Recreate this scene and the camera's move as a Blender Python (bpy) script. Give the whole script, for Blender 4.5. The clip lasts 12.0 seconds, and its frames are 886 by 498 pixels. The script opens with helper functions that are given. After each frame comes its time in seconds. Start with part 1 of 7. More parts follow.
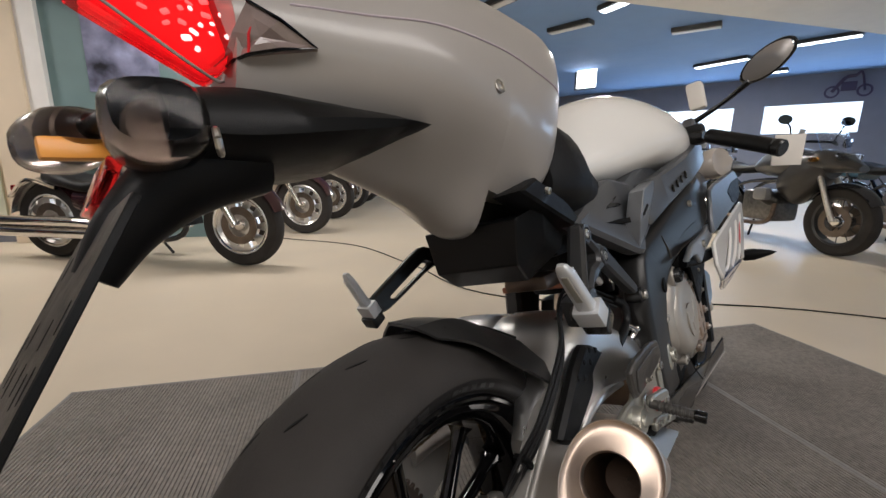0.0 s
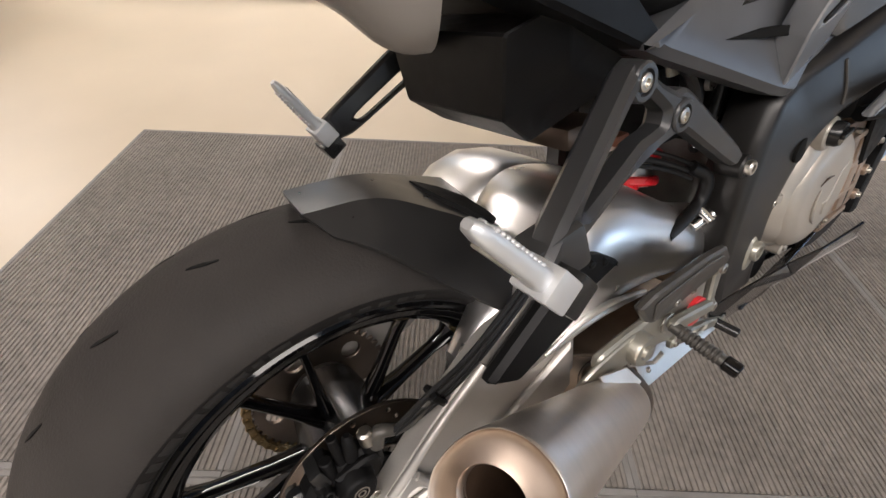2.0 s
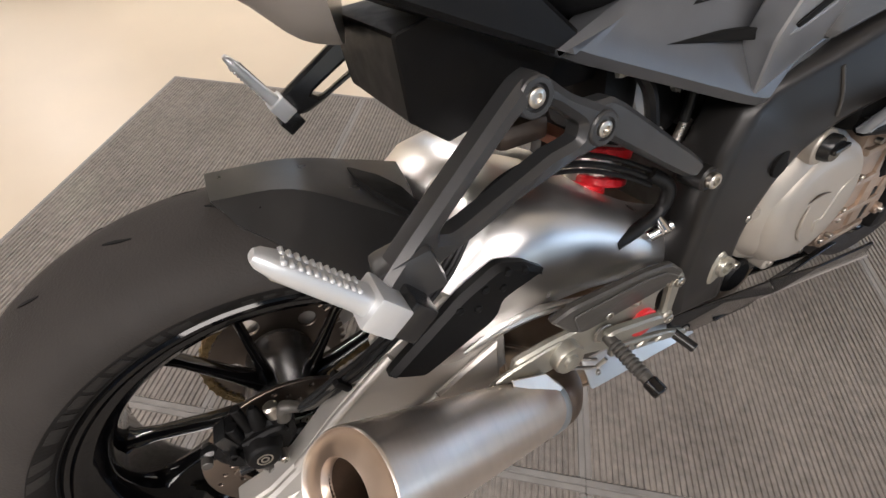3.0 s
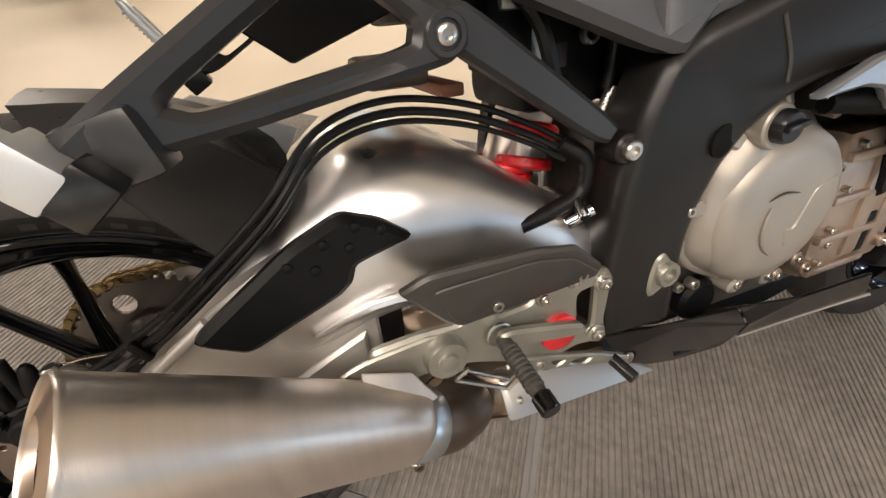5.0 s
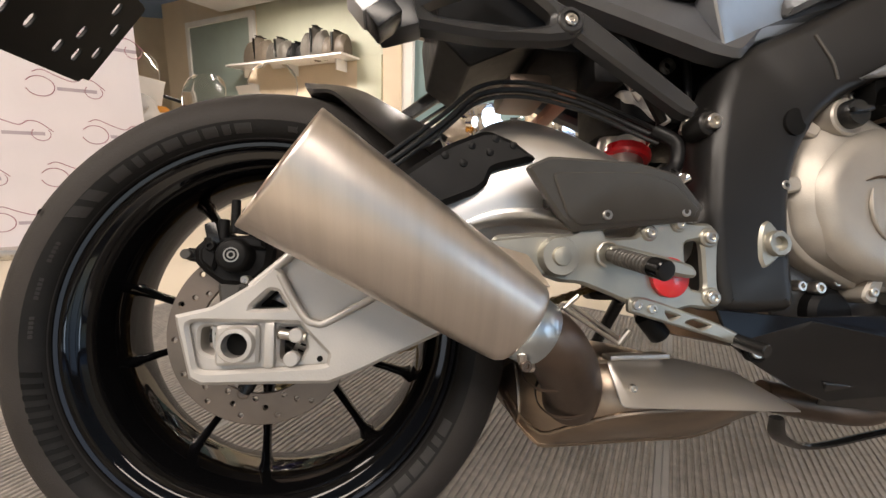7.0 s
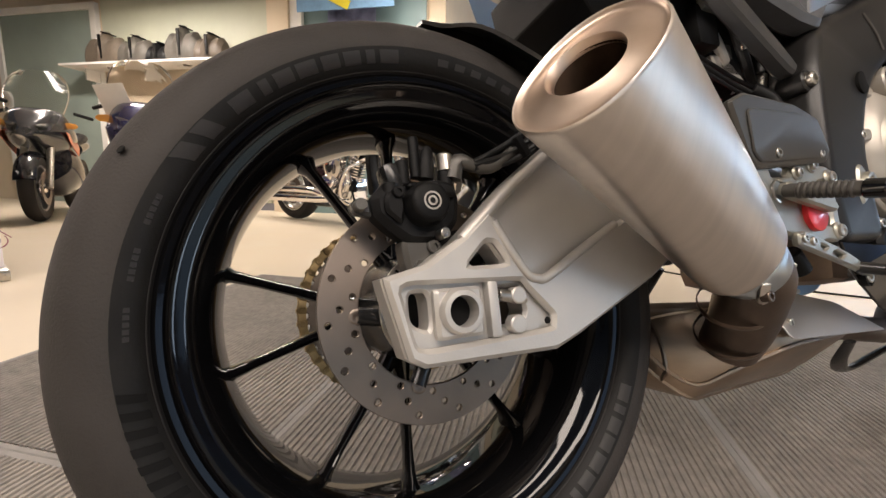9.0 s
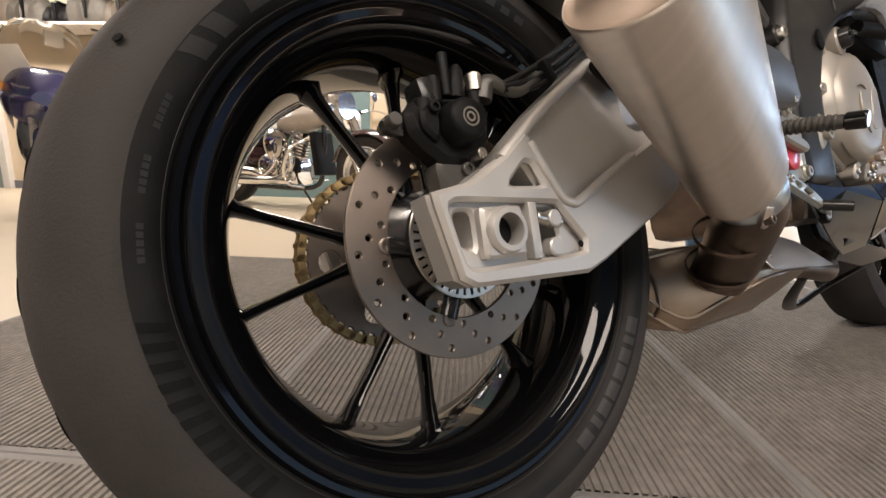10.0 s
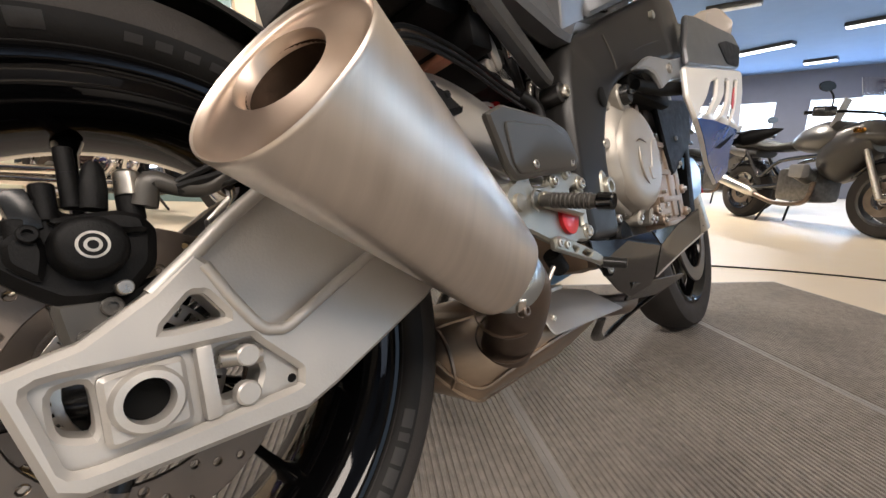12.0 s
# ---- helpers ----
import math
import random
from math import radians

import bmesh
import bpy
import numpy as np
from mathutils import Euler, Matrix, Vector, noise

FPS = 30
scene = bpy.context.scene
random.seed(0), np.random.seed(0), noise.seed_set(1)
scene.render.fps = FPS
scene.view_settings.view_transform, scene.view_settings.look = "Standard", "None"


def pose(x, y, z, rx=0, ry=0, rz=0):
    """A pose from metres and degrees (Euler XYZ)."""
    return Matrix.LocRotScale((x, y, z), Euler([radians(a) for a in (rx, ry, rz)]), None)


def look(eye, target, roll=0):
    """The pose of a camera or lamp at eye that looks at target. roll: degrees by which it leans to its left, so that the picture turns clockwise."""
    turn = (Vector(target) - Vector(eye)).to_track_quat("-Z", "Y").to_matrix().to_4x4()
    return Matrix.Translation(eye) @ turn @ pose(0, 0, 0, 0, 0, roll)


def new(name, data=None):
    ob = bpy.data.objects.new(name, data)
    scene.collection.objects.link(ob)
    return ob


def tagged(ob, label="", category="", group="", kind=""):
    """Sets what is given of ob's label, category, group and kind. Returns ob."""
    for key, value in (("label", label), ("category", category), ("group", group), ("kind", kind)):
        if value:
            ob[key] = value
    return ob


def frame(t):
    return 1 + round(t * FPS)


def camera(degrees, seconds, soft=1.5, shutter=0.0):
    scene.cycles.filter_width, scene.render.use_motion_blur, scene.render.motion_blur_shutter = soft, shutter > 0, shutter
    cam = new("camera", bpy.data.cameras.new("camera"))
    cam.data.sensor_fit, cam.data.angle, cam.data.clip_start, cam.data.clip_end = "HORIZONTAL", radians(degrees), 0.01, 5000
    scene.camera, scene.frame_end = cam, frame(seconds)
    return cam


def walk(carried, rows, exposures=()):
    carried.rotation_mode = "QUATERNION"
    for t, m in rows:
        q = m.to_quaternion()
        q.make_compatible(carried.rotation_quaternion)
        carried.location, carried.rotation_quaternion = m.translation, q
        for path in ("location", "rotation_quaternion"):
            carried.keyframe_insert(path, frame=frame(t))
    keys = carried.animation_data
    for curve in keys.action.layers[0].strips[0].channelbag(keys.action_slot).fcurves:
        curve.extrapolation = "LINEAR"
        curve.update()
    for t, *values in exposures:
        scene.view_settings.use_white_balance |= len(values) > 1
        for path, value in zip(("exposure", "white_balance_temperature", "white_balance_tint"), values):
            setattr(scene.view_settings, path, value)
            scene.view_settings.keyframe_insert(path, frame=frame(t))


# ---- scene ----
cam = camera(94.3, 12.0)
PATH = [
    (0, (0.284, -0.326, 0.855), (-0.95, 1.192, 0.438), 0.8),
    (0.5, (0.271, -0.254, 0.807), (-0.939, 1.219, 0.203), 1.3),
    (1, (0.236, -0.167, 0.817), (-0.96, 1.143, -0.107), 1.7),
    (1.5, (0.214, -0.096, 0.843), (-0.939, 0.965, -0.399), 2.3),
    (2, (0.226, -0.024, 0.883), (-0.881, 0.804, -0.563), 2.4),
    (2.5, (0.237, 0.038, 0.902), (-0.834, 0.696, -0.654), 1.9),
    (3, (0.265, 0.095, 0.911), (-0.811, 0.682, -0.67), 1.5),
    (3.5, (0.304, 0.146, 0.908), (-0.796, 0.726, -0.659), 1.6),
    (3.7, (0.311, 0.147, 0.898), (-0.81, 0.727, -0.654), 1.5),
    (5.3, (0.373, 0.242, 0.768), (-1.064, 0.722, -0.538), 1.9),
    (5.5, (0.41, 0.236, 0.746), (-1.128, 0.642, -0.468), 1.7),
    (6, (0.485, 0.216, 0.693), (-1.267, 0.453, -0.241), 1.3),
    (6.5, (0.534, 0.177, 0.619), (-1.356, 0.347, -0.012), 1.7),
    (6.7, (0.553, 0.163, 0.59), (-1.367, 0.349, 0.061), 1.8),
    (8.3, (0.4768, -0.0205, 0.496), (-1.380, 0.675, 0.228), 1.6),
    (8.5, (0.451, -0.058, 0.484), (-1.384, 0.683, 0.193), 1.7),
    (9, (0.42, -0.152, 0.466), (-1.37, 0.679, 0.137), 1.5),
    (9.5, (0.405, -0.188, 0.443), (-1.324, 0.748, 0.078), 1.4),
    (10, (0.378, -0.215, 0.41), (-1.268, 0.853, 0.023), 1.6),
    (10.5, (0.386, -0.213, 0.418), (-1.174, 0.972, 0.018), 1.6),
    (11, (0.393, -0.172, 0.423), (-1.062, 1.14, 0.02), 1.7),
    (11.5, (0.396, -0.108, 0.467), (-0.974, 1.293, 0.071), 1.8),
    (12, (0.406, -0.049, 0.501), (-0.928, 1.385, 0.097), 2.1),
]
EXPOSURES = [(0, -0.70, 5600, 10), (0.5, -0.52, 5700, 10), (1, -0.25, 5850, 12), (2, -0.03, 5750, 12), (3, 0.06, 5700, 12), (3.5, 0.02, 5750, 12), (5.5, 0.03, 6250, 12), (6.5, 0.05, 6150, 12), (8.5, 0.08, 6150, 13), (10, -0.02, 6150, 13), (10.5, 0.0, 6050, 12), (11.5, 0.05, 6050, 12), (12, 0.02, 6050, 12)]
walk(cam, [(t, look(eye, target, roll)) for t, eye, target, roll in PATH], EXPOSURES)

# ---- world, lamps, exposure ----
scene.view_settings.exposure = 0.0
world = bpy.data.worlds.new("world")
scene.world = world
world.use_nodes = True
sky = world.node_tree.nodes.new("ShaderNodeTexSky")
sky.sky_type, sky.sun_disc, sky.sun_elevation, sky.sun_rotation = "NISHITA", False, radians(35), radians(120)
world.node_tree.links.new(sky.outputs[0], world.node_tree.nodes["Background"].inputs[0])
world.node_tree.nodes["Background"].inputs[1].default_value = 0.12


def area(name, m, sx, sy, power, color):
    data = bpy.data.lights.new(name, "AREA")
    data.shape, data.size, data.size_y, data.energy, data.color = "RECTANGLE", sx, sy, power, color
    ob = new(name, data)
    ob.matrix_world = m
    return ob


WARM, COOL = (1.0, 0.85, 0.69), (0.55, 0.76, 1.0)


# ---- materials ----
def material(name, base, rough=0.5, metal=0.0, var=0.12, scale=25.0, bump=0.05, fine=300.0, coat=0.0, stretch=(1, 1, 1), tint=None, rvar=0.12, big=4.0, island=0.0, spec=0.5):
    m = bpy.data.materials.new(name)
    m.use_nodes = True
    nt = m.node_tree
    n, li = nt.nodes, nt.links
    b = n["Principled BSDF"]
    tc, mp = n.new("ShaderNodeTexCoord"), n.new("ShaderNodeMapping")
    mp.inputs["Scale"].default_value = stretch
    li.new(tc.outputs["Object"], mp.inputs[0])
    na, nb, nc = (n.new("ShaderNodeTexNoise") for _ in range(3))
    for node, s, d in ((na, scale, 4), (nb, fine, 3), (nc, big, 3)):
        node.inputs["Scale"].default_value, node.inputs["Detail"].default_value = s, d
        li.new(mp.outputs[0], node.inputs["Vector"])
    mixn = n.new("ShaderNodeMath")
    mixn.operation = "MULTIPLY_ADD"
    li.new(na.outputs[0], mixn.inputs[0])
    mixn.inputs[1].default_value = 0.6
    half = n.new("ShaderNodeMath")
    half.operation = "MULTIPLY"
    half.inputs[1].default_value = 0.4
    li.new(nc.outputs[0], half.inputs[0])
    li.new(half.outputs[0], mixn.inputs[2])
    ramp = n.new("ShaderNodeValToRGB")
    lo = [max(0.0, c * (1 - var)) for c in base]
    hi = [min(1.0, c * (1 + var)) for c in (tint or base)]
    ramp.color_ramp.elements[0].position, ramp.color_ramp.elements[0].color = 0.32, (*lo, 1)
    ramp.color_ramp.elements[1].position, ramp.color_ramp.elements[1].color = 0.68, (*hi, 1)
    li.new(mixn.outputs[0], ramp.inputs[0])
    col = ramp.outputs[0]
    if island:
        oi, hsv, mr = n.new("ShaderNodeObjectInfo"), n.new("ShaderNodeHueSaturation"), n.new("ShaderNodeMapRange")
        mr.inputs[3].default_value, mr.inputs[4].default_value = 1 - island, 1 + island
        li.new(oi.outputs["Random"], mr.inputs[0])
        li.new(mr.outputs[0], hsv.inputs["Value"])
        li.new(col, hsv.inputs["Color"])
        col = hsv.outputs[0]
    li.new(col, b.inputs["Base Color"])
    rr = n.new("ShaderNodeMapRange")
    rr.inputs[1].default_value, rr.inputs[2].default_value = 0.3, 0.7
    rr.inputs[3].default_value, rr.inputs[4].default_value = max(0.02, rough * (1 - rvar)), min(1, rough * (1 + rvar))
    li.new(na.outputs[0], rr.inputs[0])
    li.new(rr.outputs[0], b.inputs["Roughness"])
    b.inputs["Metallic"].default_value = metal
    b.inputs["Specular IOR Level"].default_value = spec
    if coat:
        b.inputs["Coat Weight"].default_value, b.inputs["Coat Roughness"].default_value = coat, 0.06
    if bump:
        bp = n.new("ShaderNodeBump")
        bp.inputs["Strength"].default_value, bp.inputs["Distance"].default_value = bump, 0.002
        li.new(nb.outputs[0], bp.inputs["Height"])
        li.new(bp.outputs[0], b.inputs["Normal"])
    return m


def glow(name, color, strength):
    m = bpy.data.materials.new(name)
    m.use_nodes = True
    b = m.node_tree.nodes["Principled BSDF"]
    b.inputs["Base Color"].default_value = (*color, 1)
    b.inputs["Emission Color"].default_value = (*color, 1)
    b.inputs["Emission Strength"].default_value = strength
    return m


def glass(name, color, rough=0.02):
    m = bpy.data.materials.new(name)
    m.use_nodes = True
    b = m.node_tree.nodes["Principled BSDF"]
    b.inputs["Base Color"].default_value = (*color, 1)
    b.inputs["Roughness"].default_value = rough
    b.inputs["Transmission Weight"].default_value = 1.0
    b.inputs["IOR"].default_value = 1.3
    return m


M = dict(
    floor=material("floor_lino", (0.60, 0.525, 0.41), 0.40, var=0.06, scale=3, big=0.6, bump=0.003, fine=60, rvar=0.2, spec=0.24),
    mat_rib=material("mat_rib", (0.195, 0.176, 0.157), 0.62, var=0.35, scale=60, fine=500, bump=0.4, big=3, island=0.06),
    mat_edge=material("mat_edge", (0.20, 0.19, 0.18), 0.55, var=0.2, scale=20, fine=300, bump=0.1),
    wall=material("wall_paint", (0.66, 0.56, 0.42), 0.7, var=0.04, scale=2, fine=200, bump=0.05),
    teal=material("teal_panel", (0.16, 0.24, 0.25), 0.5, var=0.06, scale=2, bump=0.03),
    wall_green=material("green_wall_paint", (0.52, 0.54, 0.43), 0.6, var=0.05, scale=2, fine=200, bump=0.05),
    teal_dark=material("teal_wall", (0.27, 0.33, 0.30), 0.5, var=0.06, scale=2, bump=0.03),
    grey_wall=material("grey_wall", (0.165, 0.170, 0.205), 0.6, var=0.06, scale=2, bump=0.04),
    ceiling=material("ceiling_paint", (0.20, 0.31, 0.53), 0.8, var=0.04, scale=1.5, bump=0.04),
    soffit=material("soffit_paint", (0.72, 0.71, 0.69), 0.7, var=0.03, scale=2, bump=0.03),
    white_trim=material("white_trim", (0.75, 0.74, 0.72), 0.45, var=0.04, scale=4, bump=0.03),
    banner=material("banner_cloth", (0.74, 0.69, 0.71), 0.75, var=0.04, scale=3, bump=0.05, fine=150),
    maroon=material("print_maroon", (0.36, 0.17, 0.21), 0.7, var=0.1, bump=0),
    wall_print=material("wall_print", (0.055, 0.042, 0.080), 0.7, var=0.1, bump=0),
    print_grey=material("print_grey", (0.42, 0.36, 0.40), 0.7, var=0.1, bump=0),
    tread=material("tyre_tread", (0.034, 0.0305, 0.028), 0.72, var=0.28, scale=16, fine=420, bump=0.3, big=6, rvar=0.15, spec=0.22),
    sidewall=material("tyre_sidewall", (0.0115, 0.0108, 0.0105), 0.5, var=0.25, scale=30, fine=300, bump=0.12, spec=0.16),
    # near black for tyre marks and for shade painted into holes and hollows
    groove=material("groove_shade_black", (0.004, 0.004, 0.004), 0.8, bump=0, spec=0.2),
    letter=material("tyre_letter", (0.0190, 0.0178, 0.0170), 0.5, var=0.2, bump=0.1, spec=0.35),
    gloss_black=material("gloss_black", (0.0025, 0.0025, 0.0028), 0.05, var=0.2, scale=40, fine=200, bump=0.006, spec=0.42),
    satin_black=material("satin_black", (0.0105, 0.0108, 0.0112), 0.26, var=0.04, scale=30, fine=900, bump=0.010, rvar=0.03, spec=0.55),
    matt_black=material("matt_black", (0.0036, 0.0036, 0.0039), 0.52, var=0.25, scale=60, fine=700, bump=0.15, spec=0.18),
    frame_black=material("frame_black", (0.0120, 0.0114, 0.0110), 0.36, var=0.06, scale=30, fine=800, bump=0.03, spec=0.42, rvar=0.05),
    plastic=material("black_plastic", (0.0042, 0.0042, 0.0044), 0.44, var=0.15, scale=40, fine=800, bump=0.15, spec=0.20),
    panel_dark=material("dark_satin_panel", (0.13, 0.135, 0.145), 0.38, metal=0.6, var=0.08, scale=30, fine=900, bump=0.10, rvar=0.08),
    gloss_panel=material("gloss_black_panel", (0.006, 0.006, 0.0065), 0.12, var=0.1, scale=30, fine=600, bump=0.01, spec=0.55),
    hanger=material("satin_hanger_paint", (0.026, 0.0265, 0.0275), 0.33, var=0.05, scale=30, fine=800, bump=0.02, spec=0.55),
    peg_alloy=material("peg_alloy", (0.64, 0.655, 0.67), 0.42, 0.6, var=0.06, scale=30, fine=420, bump=0.06),
    hugger=material("satin_hugger_plastic", (0.020, 0.0195, 0.019), 0.31, var=0.08, scale=40, fine=900, bump=0.06, spec=0.5),
    # paler copy of the satin panel, with reflected window light in the colour
    panel=material("lit_satin_panel", (0.38, 0.40, 0.43), 0.33, metal=0.75, var=0.08, scale=30, fine=900, bump=0.10, rvar=0.08),
    dark_grey=material("dark_grey_metal", (0.075, 0.071, 0.065), 0.38, var=0.1, scale=30, fine=600, bump=0.06, metal=0.35, spec=0.4),
    brushed=material("brushed_steel", (0.74, 0.675, 0.61), 0.38, 1.0, var=0.06, scale=4, fine=50, big=2, stretch=(1, 26, 1), bump=0.04, rvar=0.14),
    cap_steel=material("warm_steel", (0.55, 0.43, 0.34), 0.38, 1.0, var=0.12, scale=20, fine=200, bump=0.03, tint=(0.62, 0.52, 0.44)),
    bore=material("sooty_bore", (0.05, 0.030, 0.018), 0.6, 0.6, var=0.5, scale=40, bump=0.2),
    cast=material("cast_alloy", (0.52, 0.50, 0.47), 0.46, 0.6, var=0.06, scale=30, fine=420, bump=0.08, big=8),
    polished=material("polished_alloy", (0.82, 0.81, 0.80), 0.34, 1.0, var=0.05, scale=12, fine=900, bump=0.015, rvar=0.25),
    chrome=material("chrome", (0.80, 0.78, 0.76), 0.07, 1.0, var=0.04, scale=20, bump=0.0),
    disc=material("disc_steel", (0.17, 0.145, 0.122), 0.40, 1.0, var=0.16, scale=12, fine=200, bump=0.06, tint=(0.22, 0.18, 0.15)),
    rearset=material("rearset_alloy", (0.40, 0.39, 0.34), 0.38, 0.8, var=0.1, scale=40, fine=400, bump=0.06),
    bolt=material("bolt_steel", (0.58, 0.55, 0.50), 0.30, 1.0, var=0.15, scale=80, bump=0.05),
    engine=material("engine_cover", (0.40, 0.37, 0.325), 0.42, 0.5, var=0.08, scale=30, fine=500, bump=0.10),
    engine_warm=material("engine_alloy", (0.42, 0.33, 0.26), 0.4, 0.7, var=0.2, scale=30, fine=300, bump=0.15),
    pipe=material("burnt_pipe", (0.12, 0.10, 0.088), 0.38, 0.9, var=0.35, scale=14, fine=300, bump=0.06, tint=(0.17, 0.125, 0.095)),
    cat=material("stained_steel", (0.30, 0.255, 0.215), 0.36, 1.0, var=0.22, scale=10, fine=500, bump=0.03, tint=(0.40, 0.31, 0.23), stretch=(1, 1, 3)),
    shield=material("heat_shield", (0.58, 0.555, 0.52), 0.38, 1.0, var=0.05, scale=9, bump=0),
    band=material("clamp_steel", (0.60, 0.66, 0.70), 0.32, 1.0, var=0.06, scale=30, bump=0.03),
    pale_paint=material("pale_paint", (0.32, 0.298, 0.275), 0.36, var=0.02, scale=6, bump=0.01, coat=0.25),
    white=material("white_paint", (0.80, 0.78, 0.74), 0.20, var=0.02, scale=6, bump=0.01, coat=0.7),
    red=material("red_paint", (0.55, 0.015, 0.02), 0.3, var=0.1, scale=30, bump=0.02, coat=0.4),
    blue=material("blue_paint", (0.02, 0.09, 0.38), 0.25, var=0.1, scale=20, bump=0.01, coat=0.5),
    # blue of reflected windows, given as a base colour
    pale_blue=material("pale_blue_reflection", (0.24, 0.44, 0.72), 0.35, var=0.08, scale=10, bump=0.02, coat=0.3),
    tip_red=material("grey_red_lens", (0.24, 0.19, 0.175), 0.08, var=0.2, scale=60, bump=0.0, coat=0.5),
    copper=material("copper", (0.30, 0.13, 0.08), 0.45, 0.6, var=0.2, bump=0.05),
    gold=material("gold_chain", (0.36, 0.26, 0.13), 0.40, 1.0, var=0.35, scale=60, bump=0.1),
    hose=material("hose_rubber", (0.0062, 0.0062, 0.0066), 0.40, var=0.2, scale=80, bump=0.08, spec=0.3),
    seat=material("seat_vinyl", (0.0075, 0.0075, 0.0080), 0.5, var=0.2, scale=50, fine=900, bump=0.3, spec=0.2),
    lens_red=glass("red_lens", (0.85, 0.03, 0.03), 0.06),
    lens_clear=glass("clear_lens", (0.92, 0.90, 0.88), 0.05),
    lens_amber=glass("amber_lens", (0.9, 0.42, 0.06), 0.12),
    lens_smoke=glass("smoked_lens", (0.34, 0.30, 0.28), 0.20),
    amber_paint=material("amber_plastic", (0.75, 0.33, 0.05), 0.3, var=0.1, bump=0.02),
    led_red=glow("red_led", (1.0, 0.06, 0.05), 3.0),
    led_pink=glow("pink_led", (1.0, 0.42, 0.36), 3.2),
    backing_red=glow("lit_red_backing", (1.0, 0.04, 0.05), 0.75),
    tube=glow("lit_tube", (1.0, 0.97, 0.92), 9.0),
    flood=glow("flood_panel", (1.0, 0.98, 0.94), 14.0),
    daylight=glow("daylight", (0.86, 0.93, 1.0), 2.4),
    mirror=material("mirror_glass", (0.75, 0.72, 0.70), 0.03, 1.0, var=0.0, bump=0),
    paper=material("paper_tag", (0.78, 0.74, 0.68), 0.8, var=0.03, bump=0.02),
    poster=material("poster_print", (0.10, 0.11, 0.20), 0.4, var=0.9, scale=5, big=2.2, bump=0, tint=(0.20, 0.21, 0.32)),
    bg_dark=material("bike_dark_paint", (0.02, 0.02, 0.024), 0.2, var=0.1, bump=0.01, coat=0.5),
    bg_engine=material("bike_engine", (0.14, 0.135, 0.13), 0.35, 0.8, var=0.35, scale=30, fine=150, bump=0.3),
    bg_maroon=material("bike_maroon_paint", (0.035, 0.011, 0.014), 0.2, var=0.1, bump=0.01, coat=0.5),
    bg_white=material("bike_white_paint", (0.55, 0.53, 0.50), 0.25, var=0.04, bump=0.01, coat=0.5),
    bg_violet=material("bike_violet_paint", (0.035, 0.035, 0.14), 0.22, var=0.06, bump=0.01, coat=0.5),
    bg_orange=material("bike_orange_paint", (0.62, 0.10, 0.02), 0.3, var=0.06, bump=0.01, coat=0.4),
    bg_cream=material("bike_cream_paint", (0.42, 0.375, 0.33), 0.25, var=0.04, bump=0.01, coat=0.5),
    bg_grey=material("bike_grey_paint", (0.038, 0.036, 0.034), 0.35, var=0.08, bump=0.02, coat=0.3),
    bg_teal=material("bike_teal_paint", (0.03, 0.07, 0.10), 0.25, var=0.08, bump=0.01, coat=0.5),
    bg_silver=material("bike_silver_paint", (0.24, 0.24, 0.245), 0.35, 0.4, var=0.08, bump=0.01, coat=0.2),
    bag_grey=material("grey_bag_cloth", (0.075, 0.068, 0.058), 0.6, var=0.25, scale=20, bump=0.2),
    leather=material("brown_leather", (0.10, 0.08, 0.06), 0.55, var=0.2, scale=20, bump=0.2),
    yellow=material("yellow_cloth", (0.65, 0.55, 0.03), 0.7, bump=0.02),
    sky_cloth=material("blue_cloth", (0.16, 0.30, 0.48), 0.7, bump=0.02),
)


# ---- mesh helpers ----
def vec(*a):
    return Vector(a)


def box(c, s, bev=0.004, turn=(0, 0, 0), seg=2):
    bm = bmesh.new()
    bmesh.ops.create_cube(bm, size=1, matrix=Matrix.Diagonal((*s, 1)))
    b = min(bev, min(s) * 0.45)
    if b > 0:
        bmesh.ops.bevel(bm, geom=bm.edges[:], offset=b, segments=seg, profile=0.6, affect="EDGES")
    bmesh.ops.transform(bm, matrix=pose(*c, *turn), verts=bm.verts[:])
    return bm


def rings(bm, loops, closed=True, caps=True, wrap=False):
    """Skin a list of equal loops of points."""
    vs = [[bm.verts.new(p) for p in lp] for lp in loops]
    k = len(vs[0])
    pairs = list(zip(vs, vs[1:])) + ([(vs[-1], vs[0])] if wrap else [])
    for a, b in pairs:
        for i in range(k if closed else k - 1):
            j = (i + 1) % k
            bm.faces.new((a[i], a[j], b[j], b[i]))
    if caps and not wrap:
        bm.faces.new(vs[0][::-1])
        bm.faces.new(vs[-1])
    return bm


def tidy(bm):
    bmesh.ops.remove_doubles(bm, verts=bm.verts[:], dist=1e-6)
    bmesh.ops.recalc_face_normals(bm, faces=bm.faces[:])
    return bm


def curve(pts, n=6, closed=False):
    """A smooth line through points."""
    p = [Vector(q) for q in pts]
    out = []
    k = len(p)
    for i in range(k if closed else k - 1):
        a, b = p[i], p[(i + 1) % k]
        z = p[i - 1] if (closed or i > 0) else a * 2 - b
        c = p[(i + 2) % k] if (closed or i + 2 < k) else b * 2 - a
        for j in range(n):
            t = j / n
            out.append(0.5 * ((2 * a) + (b - z) * t + (2 * z - 5 * a + 4 * b - c) * t * t + (3 * a - z - 3 * b + c) * t ** 3))
    if not closed:
        out.append(p[-1])
    return out


